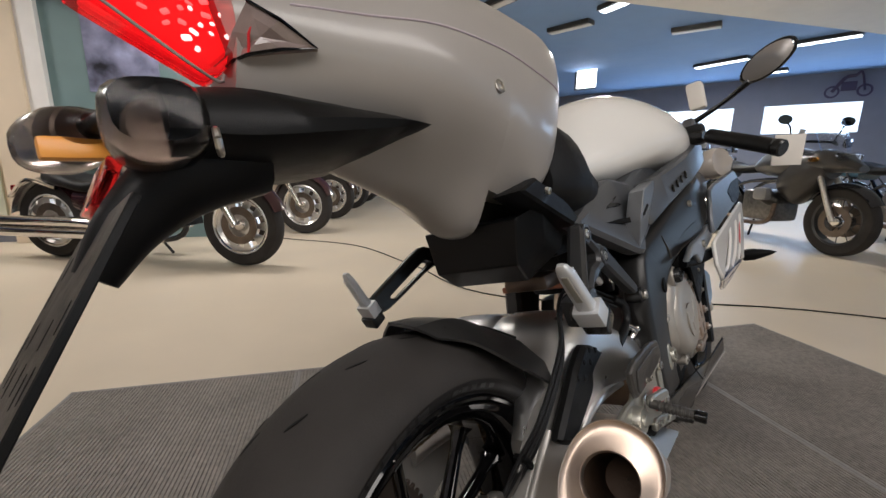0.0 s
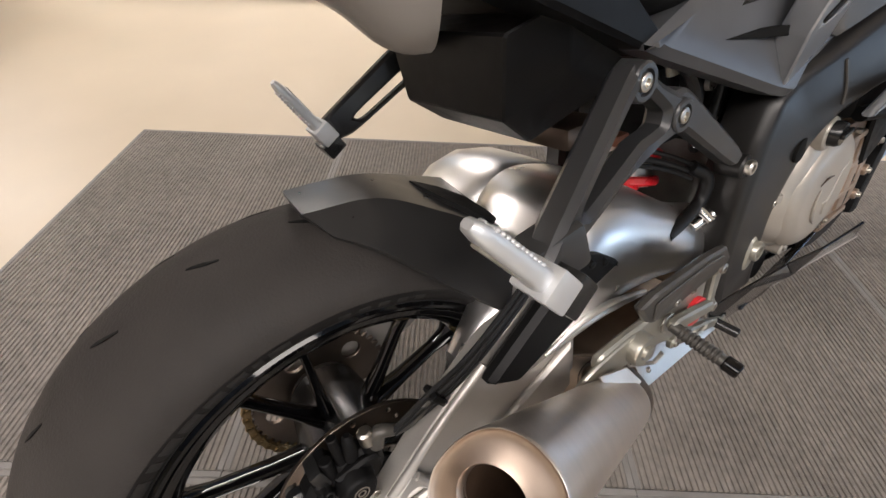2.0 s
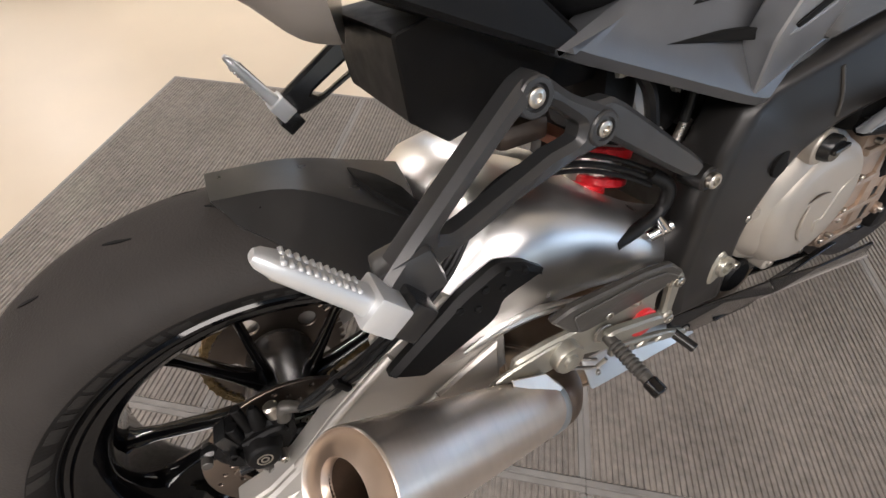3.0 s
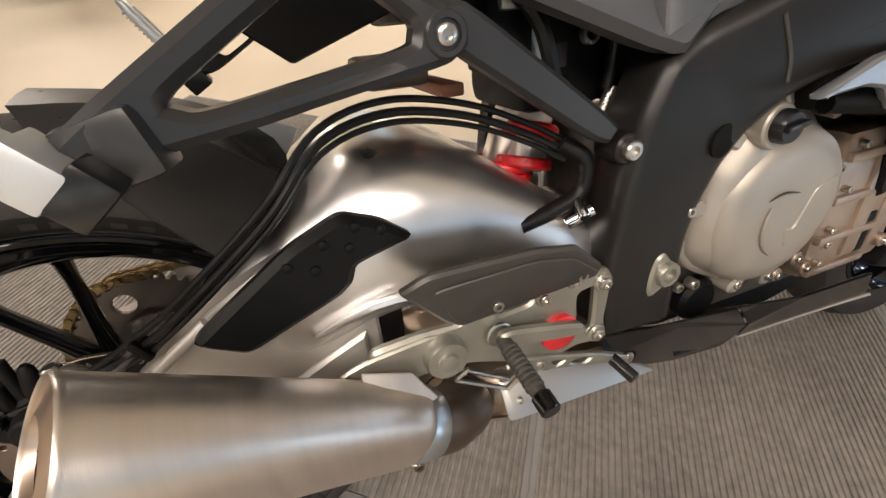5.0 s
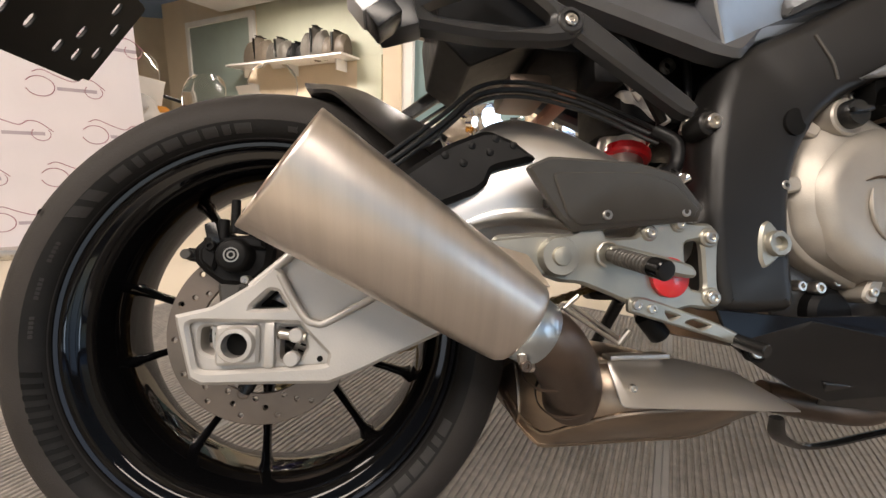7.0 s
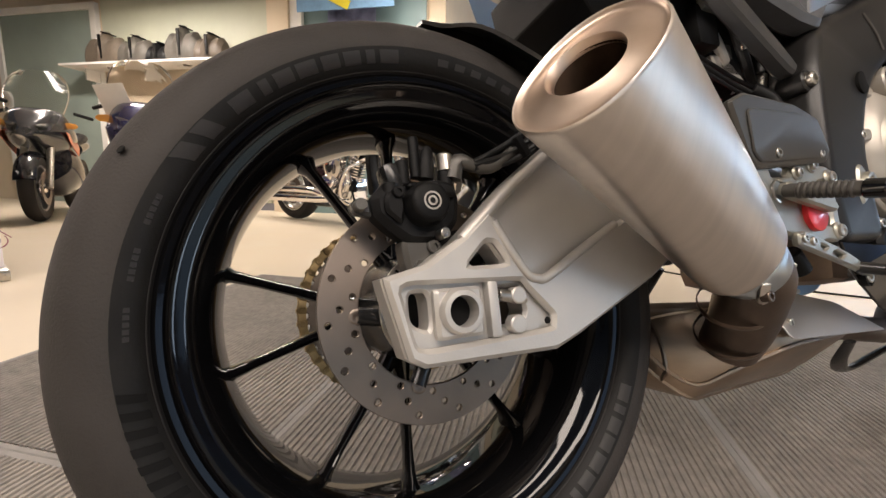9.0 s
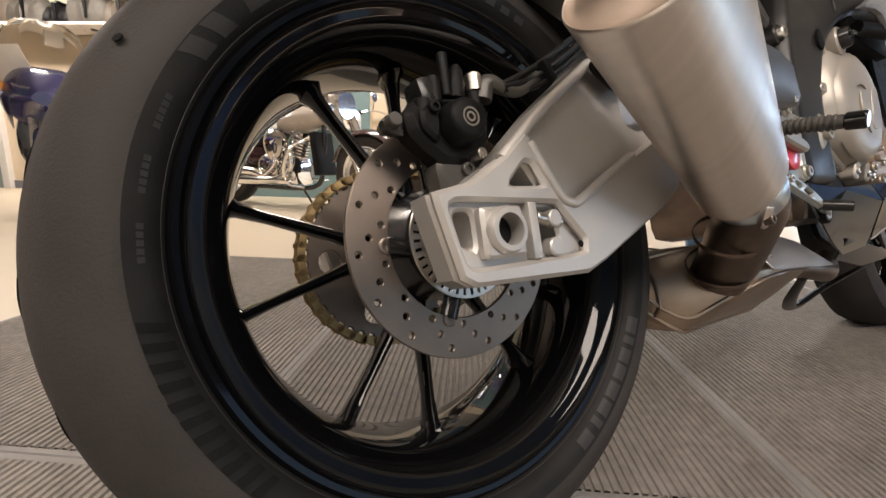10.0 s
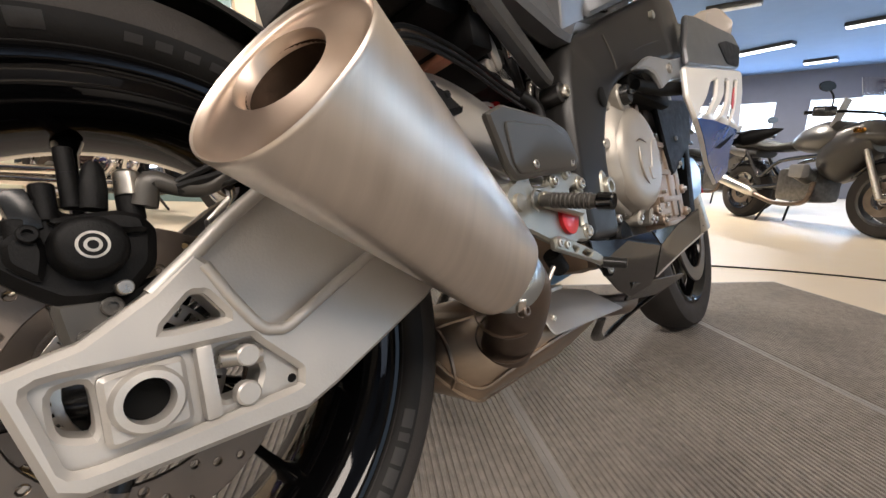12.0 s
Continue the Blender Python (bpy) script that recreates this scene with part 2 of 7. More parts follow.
def tube(pts, r, seg=10, n=6, smooth=True, flat=1.0):
    line = curve(pts, n) if smooth and len(pts) > 2 else [Vector(q) for q in pts]
    k = len(line)
    rr = r if isinstance(r, (list, tuple)) else [r, r]
    bm = bmesh.new()
    loops, up = [], None
    for i, q in enumerate(line):
        d = (line[min(i + 1, k - 1)] - line[max(i - 1, 0)]).normalized()
        if up is None:
            up = d.orthogonal().normalized()
        up = (up - d * up.dot(d)).normalized()
        side = d.cross(up)
        f = i / max(1, k - 1) * (len(rr) - 1)
        a = min(int(f), len(rr) - 2)
        rad = rr[a] + (rr[a + 1] - rr[a]) * (f - a)
        loops.append([q + (up * math.cos(w) + side * math.sin(w) * flat) * rad for w in (2 * math.pi * s / seg for s in range(seg))])
    return tidy(rings(bm, loops))


def lathe(prof, m=None, seg=48, closed=False):
    """Turn a profile of (along, radius) round the x axis."""
    bm = bmesh.new()
    loops = []
    for s in range(seg):
        w = 2 * math.pi * s / seg
        loops.append([vec(x, r * math.cos(w), r * math.sin(w)) for x, r in prof])
    rings(bm, loops, closed=closed, caps=False, wrap=True)
    if not closed:
        bmesh.ops.holes_fill(bm, edges=[e for e in bm.edges if e.is_boundary], sides=0)
    tidy(bm)
    if m is not None:
        bmesh.ops.transform(bm, matrix=m, verts=bm.verts[:])
    return bm


def along(a, b):
    """A frame whose x axis points from a to b, at a."""
    return Matrix.Translation(a) @ (Vector(b) - Vector(a)).to_track_quat("X", "Z").to_matrix().to_4x4()


def rod(a, b, r, seg=14, bev=0.15):
    d = (Vector(b) - Vector(a)).length
    e = min(r * bev, d * 0.2)
    return lathe([(0, r - e), (e, r), (d - e, r), (d, r - e)], along(a, b), seg)


def inset(p, b):
    """Move a closed outline (y, z) inward (left of its way round) by b."""
    k, out = len(p), []
    for i in range(k):
        a, q, c = Vector(p[i - 1]), Vector(p[i]), Vector(p[(i + 1) % k])
        d1, d2 = (q - a).normalized(), (c - q).normalized()
        n1, n2 = Vector((-d1.y, d1.x)), Vector((-d2.y, d2.x))
        s = n1 + n2
        s = s / max(s.length_squared * 0.5, 0.35) if s.length > 1e-6 else n1
        out.append(q + s * b)
    return out


def ccw(p):
    a = sum(p[i - 1][0] * p[i][1] - p[i][0] * p[i - 1][1] for i in range(len(p)))
    return [Vector(q) for q in (p if a > 0 else p[::-1])]


def rounded(p, r=0.25, n=3):
    """Round the corners of an outline."""
    out, k = [], len(p)
    for i in range(k):
        a, q, c = Vector(p[i - 1]), Vector(p[i]), Vector(p[(i + 1) % k])
        s, e = q.lerp(a, r), q.lerp(c, r)
        out += [s.lerp(q, t).lerp(q.lerp(e, t), t) for t in (j / n for j in range(n + 1))]
    return out


def circle(y, z, r, n=16):
    return [(y + r * math.cos(2 * math.pi * i / n), z + r * math.sin(2 * math.pi * i / n)) for i in range(n)]


def plate(outline, x0, x1, bev=0.002, holes=(), shift=None):
    """A plate in the y-z plane from x0 to x1, chamfered, with holes."""
    bm = bmesh.new()
    b = min(bev, abs(x1 - x0) * 0.45)
    sets = [(ccw(outline), 1)] + [(ccw(h), -1) for h in holes]
    ends = ([], [])
    for lp, sign in sets:
        small = inset(lp, b * sign)
        loops = []
        for x, l in ((x0, small), (x0 + b, lp), (x1 - b, lp), (x1, small)):
            loops.append([bm.verts.new((x, q[0], q[1])) for q in l])
        k = len(lp)
        for u, v in zip(loops, loops[1:]):
            for i in range(k):
                j = (i + 1) % k
                bm.faces.new((u[i], u[j], v[j], v[i]))
        for e, l in zip(ends, (loops[0], loops[3])):
            e += [bm.edges.get((l[i], l[(i + 1) % k])) for i in range(k)]
    for e in ends:
        bmesh.ops.triangle_fill(bm, use_beauty=True, use_dissolve=False, edges=e)
    bmesh.ops.recalc_face_normals(bm, faces=bm.faces[:])
    if shift:
        for v in bm.verts:
            v.co += Vector(shift(v.co))
    return bm


def section(y, cx, zb, wb, zm, w, zt, wt, n=4):
    """A body's cross-section at y: bottom, widest and top."""
    half = [vec(cx, y, zb), vec(cx + wb, y, zb + 0.25 * (zm - zb)), vec(cx + w, y, zm), vec(cx + wt, y, zt - 0.15 * (zt - zm)), vec(cx, y, zt)]
    other = [vec(2 * cx - q.x, q.y, q.z) for q in half[-2:0:-1]]
    return curve(half + other, n, closed=True)


def loft(loops):
    return tidy(rings(bmesh.new(), loops))


def smoothed(loops, n=4):
    """More loops between those given, on smooth lines."""
    return [list(l) for l in zip(*[curve(c, n) for c in zip(*loops)])]


def shell(points, faces, thick):
    """A folded sheet: corner points, faces by index, and a thickness."""
    bm = bmesh.new()
    vs = [bm.verts.new(p) for p in points]
    for f in faces:
        bm.faces.new([vs[i] for i in f])
    bmesh.ops.recalc_face_normals(bm, faces=bm.faces[:])
    if sum(f.normal.x for f in bm.faces) < 0:
        bmesh.ops.reverse_faces(bm, faces=bm.faces[:])
    bmesh.ops.solidify(bm, geom=bm.faces[:], thickness=thick)
    bmesh.ops.recalc_face_normals(bm, faces=bm.faces[:])
    bmesh.ops.bevel(bm, geom=[e for e in bm.edges if e.is_manifold and e.calc_face_angle(0) > 0.5], offset=thick * 0.3, segments=1, affect="EDGES")
    return bm


def join(*bms):
    out = bms[0]
    for o in bms[1:]:
        me = bpy.data.meshes.new("tmp")
        o.to_mesh(me)
        out.from_mesh(me)
        bpy.data.meshes.remove(me)
        o.free()
    return out


def moved(bm, m):
    bmesh.ops.transform(bm, matrix=m, verts=bm.verts[:])
    return bm


def mesh_of(name, bm, mat, smooth=38):
    me = bpy.data.meshes.new(name)
    bm.to_mesh(me)
    bm.free()
    me.materials.append(M[mat] if isinstance(mat, str) else mat)
    if smooth:
        me.polygons.foreach_set("use_smooth", [True] * len(me.polygons))
        me.set_sharp_from_angle(angle=radians(smooth))
    return me


def part(name, bm, mat, parent=None, label="", smooth=38):
    ob = new(name, mesh_of(name, bm, mat, smooth))
    ob.parent = parent
    return tagged(ob, label)


def thing(name, m, label, category, group="", kind=""):
    ob = new(name)
    ob.matrix_world = m
    ob.empty_display_size = 0.1
    return tagged(ob, label, category, group, kind)


def solid(name, bm, mat, label, category="", kind="", group="", smooth=38):
    return tagged(new(name, mesh_of(name, bm, mat, smooth)), label, category, group, kind)


def bolt(name, c, parent, r=0.008, h=0.006, mat="bolt", axis=(1, 0, 0), label=""):
    """A socket-head bolt pointing along axis."""
    c = Vector(c)
    a = Vector(axis).normalized()
    prof = [(-0.004, r), (h * 0.8, r), (h, r * 0.85), (h, r * 0.5), (h * 0.4, r * 0.5), (h * 0.4, 0.0005)]
    return part(name, lathe(prof, along(c, c + a), 16), mat, parent, label)



# ---- the showroom ----
def slab(name, c, s, mat, label, bev=0.0):
    return solid(name, box(c, s, bev), mat, label, kind="structure", smooth=0)


slab("floor", (-1, 4, -0.05), (18, 23, 0.1), "floor", "smooth cream linoleum showroom floor, softly shiny")
slab("wall_west", (-9.9, 4, 1.6), (0.2, 23, 3.2), "wall", "cream painted showroom wall")
slab("wall_south", (-1, -7.4, 1.6), (18, 0.2, 3.2), "wall", "cream painted rear wall")
slab("ceiling", (-1, 4, 3.26), (18, 23, 0.12), "ceiling", "flat pale blue-grey painted ceiling")

# far wall with a strip of high windows
FAR = 14.6
slab("wall_north", (-1, FAR, 0.86), (18, 0.2, 1.72), "grey_wall", "dark grey wall below the windows")
slab("wall_north_upper", (-1, FAR, 2.83), (18, 0.2, 0.74), "grey_wall", "dark grey wall above the windows")
for i, x in enumerate((-9.4, -6.2, -3.4, -0.75, 1.9, 4.6, 7.6)):
    slab("wall_north_pier", (x, FAR, 2.09), (0.7 if abs(x) < 7 else 1.0, 0.2, 0.74), "grey_wall", "dark grey pier between windows")
# window wall on the bright side
slab("wall_east", (7.9, 4, 0.3), (0.2, 23, 0.6), "grey_wall", "low wall under the shop windows")
slab("wall_east_upper", (7.9, 4, 2.95), (0.2, 23, 0.5), "grey_wall", "wall above the shop windows")
for y in (-7, -2.5, 2, 6.5, 11, 15):
    slab("wall_east_pier", (7.9, y, 1.65), (0.2, 0.5, 2.1), "grey_wall", "pier between the shop windows")

# lowered soffit along one side
U, V = vec(0.6, 0.8, 0), vec(0.8, -0.6, 0)
turn_uv = math.degrees(math.atan2(0.8, 0.6))
bm = box((0, 0, 0), (16, 5.0, 0.42), 0.01)
c = vec(-1.8, 5.0, 0) + V * 2.5 + U * -1.5
solid("soffit", moved(bm, pose(c.x, c.y, 2.99, 0, 0, turn_uv)), "soffit", "lowered light grey soffit below the ceiling", kind="structure", smooth=0)

# partition wall beside the mat, running along U; u along it, n out of it
PARTITION = -4.6


def on_side(u, n=0.0, z=0.0):
    p = U * u + V * (PARTITION + n)
    return pose(p.x, p.y, z, 0, 0, turn_uv)


def side_slab(name, u0, u1, z0, z1, n, mat, label, bev=0.0, back=0.0):
    bm = box((0, 0, 0), (u1 - u0, n - back, z1 - z0), bev)
    return solid(name, moved(bm, on_side((u0 + u1) / 2, (n + back) / 2, (z0 + z1) / 2)), mat, label, kind="structure", smooth=0)


side_slab("wall_side", -8.6, -1.2, 0, 3.2, 0, "wall", "cream painted partition wall", back=-0.2)
p = U * -1.1 + V * (PARTITION - 1.9)
solid("wall_return", moved(box((0, 0, 0), (0.2, 3.6, 3.2)), pose(p.x, p.y, 1.6, 0, 0, turn_uv)), "wall", "cream end of the partition wall", kind="structure", smooth=0)
side_slab("wall_panel_upper", -5.86, -3.23, 1.9, 3.2, 0.03, "wall_green", "pale grey-green wall panel above the shelf", 0.003)
side_slab("wall_panel_strip", -3.76, -3.32, 0.1, 1.9, 0.028, "wall_green", "narrow grey-green wall strip", 0.003)
side_slab("door_panel", -7.70, -6.02, 0, 2.68, 0.04, "teal_dark", "tall grey-green door panel in a pale frame", 0.004)
for u0, u1, z0, z1 in ((-7.79, -7.70, 0, 2.77), (-6.02, -5.92, 0, 2.77), (-7.70, -6.02, 2.68, 2.77)):
    side_slab("door_frame", u0, u1, z0, z1, 0.07, "white_trim", "pale door frame", 0.004)
side_slab("column", -3.23, -2.93, 0, 3.2, 0.12, "wall", "cream square column on the wall", 0.008)
side_slab("trim", -2.93, -2.77, 0, 3.2, 0.09, "white_trim", "pale trim strip beside the column", 0.004)
side_slab("wall_panel_teal", -2.77, -1.2, 0, 3.2, 0.03, "teal", "teal blue wall panel", 0.003)
side_slab("ledge", -2.75, -1.3, 0.82, 1.0, 0.16, "white_trim", "white ledge under the poster", 0.01, back=0.032)
side_slab("baseboard", -5.92, -3.24, 0, 0.1, 0.02, "grey_wall", "dark baseboard", 0.004)

poster = solid("poster", moved(box((0, 0, 0), (0.62, 0.012, 1.0), 0.003), on_side(-2.13, 0.037, 1.98)), "poster", "dark purple printed motorcycle poster on the teal wall", "poster", smooth=0)
flag = thing("flag", on_side(-2.10, 0.30, 2.68), "pale blue hanging flag with a yellow stripe", "flag")
part("cloth", box((0, 0, 0), (1.20, 0.014, 0.62), 0.004), "sky_cloth", flag, smooth=0)
part("stripe", box((-0.17, -0.012, -0.16), (0.10, 0.008, 0.52), 0.002, turn=(0, -63, 0)), "yellow", flag, smooth=0)
part("pole", rod((-0.62, 0, 0.33), (0.62, 0, 0.33), 0.012), "bolt", flag)
part("hook", rod((0, 0, 0.33), (0, 0.265, 0.33), 0.008), "bolt", flag)

# pull-up banner wall with printed outlines of motorcycles
BA, BB = vec(-1.95, -1.14, 0), vec(-1.40, -2.24, 0)
ban = thing("banner", Matrix.Translation(BA) @ (BB - BA).to_track_quat("X", "Z").to_matrix().to_4x4(), "white pull-up banner printed with rows of maroon motorcycle outlines", "banner")
part("sheet", box((0.75, 0, 1.08), (1.5, 0.012, 2.1), 0.003), "banner", ban, smooth=0)
part("foot", box((0.75, 0.0, 0.025), (1.52, 0.18, 0.05), 0.012), "bolt", ban)


def printed_mark(x, z):
    """Thin outline of a motorcycle: a wheel ring, a tank line and a tail hump, on both faces."""
    bits, f = [], 1.14
    for side in (-0.0075, 0.0075):
        bits.append(tube([vec(x + (0.088 + 0.046 * math.cos(w)) * f, side, z + 0.040 * f * math.sin(w)) for w in (k * 0.5 for k in range(1, 13))], 0.0021, 5, 2))
        bits.append(tube([vec(x + a * f, side, z + b * f) for a, b in ((0.105, 0.055), (0.075, 0.066), (0.03, 0.045), (-0.02, 0.028), (-0.05, 0.046), (-0.085, 0.040), (-0.125, 0.004))], 0.0021, 5, 4))
        bits.append(tube([vec(x + (-0.085 + 0.030 * math.cos(w)) * f, side, z + (-0.006 + 0.028 * math.sin(w)) * f) for w in (k * 0.5 for k in range(5, 15))], 0.0017, 5, 2))
    return join(*bits)


for row in range(10):
    for colm in range(4):
        x, z = (0.29 if row % 2 else 0.11) + colm * 0.40, 0.17 + row * 0.215
        if 0.1 < x < 1.37:
            part("printed_outline", printed_mark(x, z), "maroon", ban)
            part("printed_bar", join(*[box((x - 0.035, q, z - 0.006), (0.15, 0.002, 0.016), 0) for q in (-0.0065, 0.0065)]), "print_grey", ban, smooth=0)

# shelf with soft luggage
shelf = thing("wall_shelf", on_side(-4.95, 0.0, 1.87), "white wall shelf on brackets", "shelf")
part("board", box((0, -0.22, 0), (2.5, 0.38, 0.03), 0.004), "white_trim", shelf)
for u in (-1.0, 0.0, 1.0):
    part("bracket", box((u, -0.14, -0.09), (0.025, 0.22, 0.15), 0.004), "white_trim", shelf)


def saddle_bag(m, w, h, mat):
    o = thing("luggage_bag", m, "dark soft motorcycle luggage bag on the wall shelf", "bag", "luggage on the shelf")
    loops = []
    for i in range(9):
        y = -w / 2 + w * i / 8
        s = (1 - abs(i - 4) / 4 * 0.25) * (0.9 + 0.1 * math.sin(i * 2.1))
        loops.append(curve([vec(-0.12 * s, y, 0), vec(0.13 * s, y, 0), vec(0.15 * s, y, h * 0.55 * s), vec(0.07 * s, y, h * s), vec(-0.08 * s, y, h * s)], 3, True))
    part("body", loft(loops), mat, o)
    part("strap", box((0.14, 0.02, h * 0.5), (0.012, 0.04, h * 0.75), 0.003), "matt_black", o)
    part("top_strap", box((0.0, 0.02, h * 0.99), (0.20, 0.035, 0.010), 0.004), "matt_black", o)
    return o


for u, w, h, mt in ((-5.56, 0.56, 0.40, "leather"), (-5.08, 0.46, 0.34, "bag_grey"), (-4.70, 0.34, 0.24, "seat"), (-4.34, 0.46, 0.42, "bag_grey"), (-3.94, 0.40, 0.32, "leather")):
    saddle_bag(on_side(u, 0.22, 1.8855) @ Matrix.Rotation(radians(-90), 4, "Z"), w, h, mt)


# ceiling lights
def ceiling_light(x, y, length, turn, lit, w=0.22, z=3.2):
    o = thing("ceiling_light", pose(x, y, z, 0, 0, turn), "long ceiling fluorescent fitting, " + ("lit white" if lit else "switched off"), "ceiling light", "ceiling lights")
    part("housing", box((0, 0, -0.035), (length, w, 0.07), 0.01), "dark_grey", o)
    part("diffuser", box((0, 0, -0.078), (length * 0.97, w * 0.6, 0.012), 0.004), "tube" if lit else "white_trim", o)
    return o


for x, y, l, t, lit in ((-1.2, 11.5, 1.15, -20, 1), (0.55, 10.5, 0.95, -12, 1), (-2.95, 7.05, 0.8, -8, 0), (-1.25, 8.4, 0.75, 4, 0), (-0.3, 13.3, 0.6, -10, 1), (2.4, 8.9, 1.0, -24, 1), (-3.35, 5.36, 0.6, -16, 0), (-1.7, 6.3, 1.2, -26, 1)):
    ceiling_light(x, y, l, t, lit)
# the first fitting is added to carry a fill for the partition wall
for x, y in ((-5.3, -1.7), (-3.4, 1.4)):
    ceiling_light(x, y, 1.3, turn_uv, True, z=2.78)
sq = thing("flood_light", pose(-4.08, 10.84, 3.2), "square bright flood light hanging from the ceiling", "flood light")
part("housing", box((0, 0, -0.2), (0.55, 0.12, 0.5), 0.02), "dark_grey", sq)
part("panel", box((0.05, -0.07, -0.2), (0.5, 0.02, 0.45), 0.006), "flood", sq)
part("stem", box((0, 0, 0.03), (0.05, 0.05, 0.08), 0.004), "dark_grey", sq)

# lamps in the fittings, fills added for brightness, and daylight in the window openings
area("lamp_west", pose(-3.4, 1.4, 2.68, 0, 0, turn_uv), 1.3, 0.3, 78, WARM)
# added fill that brightens the partition wall
area("fill_southwest", pose(-5.3, -1.7, 2.68, 0, 0, turn_uv), 1.3, 0.3, 120, WARM)
# added fill below the soffit, without any fitting
area("fill_soffit", pose(1.6, -1.0, 2.74, 0, 0, turn_uv), 5.0, 1.0, 210, WARM)
area("lamp_north", pose(-1.2, 11.5, 3.08, 0, 0, -20), 1.15, 0.2, 190, (1.0, 0.93, 0.84))
area("lamp_middle", pose(-1.7, 6.3, 3.08, 0, 0, -26), 1.2, 0.3, 260, (1.0, 0.86, 0.68))
area("daylight_north", pose(0.5, FAR - 0.3, 2.09, 90, 0, 180), 10.0, 0.7, 175, COOL)
for wy in (8.75,):
    area("daylight_east", pose(7.6, wy, 1.65, 90, 0, 90), 3.0, 1.9, 85, (0.72, 0.86, 1.0))
for x in (-7.8, -4.8, -2.1, 0.55, 3.25, 6.1):
    slab("window", (x, FAR + 0.02, 2.09), (2.9, 0.02, 0.74), "daylight", "bright daylight behind the high window")

# printed outline of a motorcycle high on the far wall
sign = thing("wall_sign", pose(1.22, FAR - 0.125, 2.71), "dark purple motorcycle shape printed on the far wall", "sign")
for sx, rr in ((-0.30, 0.15), (0.30, 0.15)):
    part("ring", moved(lathe([(0, rr), (0.01, rr), (0.01, rr * 0.7), (0, rr * 0.7)], None, 28, True), Matrix.Translation((sx, 0, 0)) @ Matrix.Rotation(radians(90), 4, "Z")), "wall_print", sign)
part("outline", join(tube([vec(-0.30, 0, 0.0), vec(-0.09, 0, 0.32), vec(0.09, 0, 0.36), vec(0.20, 0, 0.42), vec(0.30, 0, 0.0)], 0.05, 8, 5, flat=0.3), box((0, 0, 0.12), (0.29, 0.02, 0.22), 0.008)), "wall_print", sign)

# floor cable
solid("cable", tube([vec(-3.9, 2.0, 0.004), vec(-3.0, 2.3, 0.004), vec(-2.0, 2.1, 0.004), vec(-1.0, 1.9, 0.004), vec(0.5, 2.9, 0.004), vec(2.5, 3.4, 0.004)], 0.005, 6, 8), "hose", "thin dark cable lying on the floor", "cable")


# ---- ribbed floor mat of large tiles ----
MAT0 = vec(-1.60, -0.128, 0)
mat = thing("floor_mat", Matrix.Translation(MAT0) @ Matrix.Rotation(math.atan2(0.8, 0.6), 4, "Z"), "dark grey ribbed rubber floor mat made of large tiles", "mat", kind="structure")
TU, TV, PITCH = 0.78, 1.19, 0.0115


def tile_mesh():
    """Ribs run across the tile; a flat border frames it."""
    bm = bmesh.new()
    e, t = 0.013, 0.0218
    n = int((TU - 2 * e) / PITCH)
    p = (TU - 2 * e) / n
    pts = []
    for i in range(n):
        x = e + i * p
        pts += [(x, t - 0.0032), (x + p * 0.30, t - 0.0032), (x + p * 0.42, t), (x + p * 0.88, t)]
    pts.append((TU - e, t - 0.0032))
    loops = []
    for y in [-e] + [-e - (TV - 2 * e) * k / 6 for k in range(1, 7)]:
        loops.append([vec(a, y, b) for a, b in pts])
    rings(bm, loops, closed=False, caps=False)
    bmesh.ops.recalc_face_normals(bm, faces=bm.faces[:])
    if bm.faces[0].normal.z < 0:
        bmesh.ops.reverse_faces(bm, faces=bm.faces[:])
    return mesh_of("mat_tile", bm, "mat_rib", 0)


def border_mesh():
    bits = []
    for c, s in (((TU / 2, -0.0065, 0.0103), (TU, 0.013, 0.0206)), ((TU / 2, -TV + 0.0065, 0.0103), (TU, 0.013, 0.0206)), ((0.0065, -TV / 2, 0.0103), (0.013, TV - 0.026, 0.0206)), ((TU - 0.0065, -TV / 2, 0.0103), (0.013, TV - 0.026, 0.0206))):
        bits.append(box(c, s, 0.002, seg=1))
    return mesh_of("tile_border", join(*bits), "mat_edge", 0)


tm, bo = tile_mesh(), border_mesh()
for a in range(4):
    for b in range(2):
        t = new("mat_tile", tm)
        t.parent = mat
        t.location = (a * TU, -b * TV, 0)
        q = new("tile_border", bo)
        q.parent = t

# ---- the sport motorcycle, leaning on its side stand ----
# local frame: x to the rider's right, y ahead, z up, origin at the rear wheel's centre
LEAN_LEFT, HUB = 17.0, 0.3245
bike = thing("motorcycle", pose(0, 0, HUB, 0, -LEAN_LEFT, 0), "white and black sport motorcycle leaning on its side stand", "motorcycle")
XC = 0.03


def polar(r, deg, x=0.0):
    return vec(x, r * math.cos(radians(deg)), r * math.sin(radians(deg)))


# rear wheel
WT = Matrix.Translation((0, 0.005, 0.003))
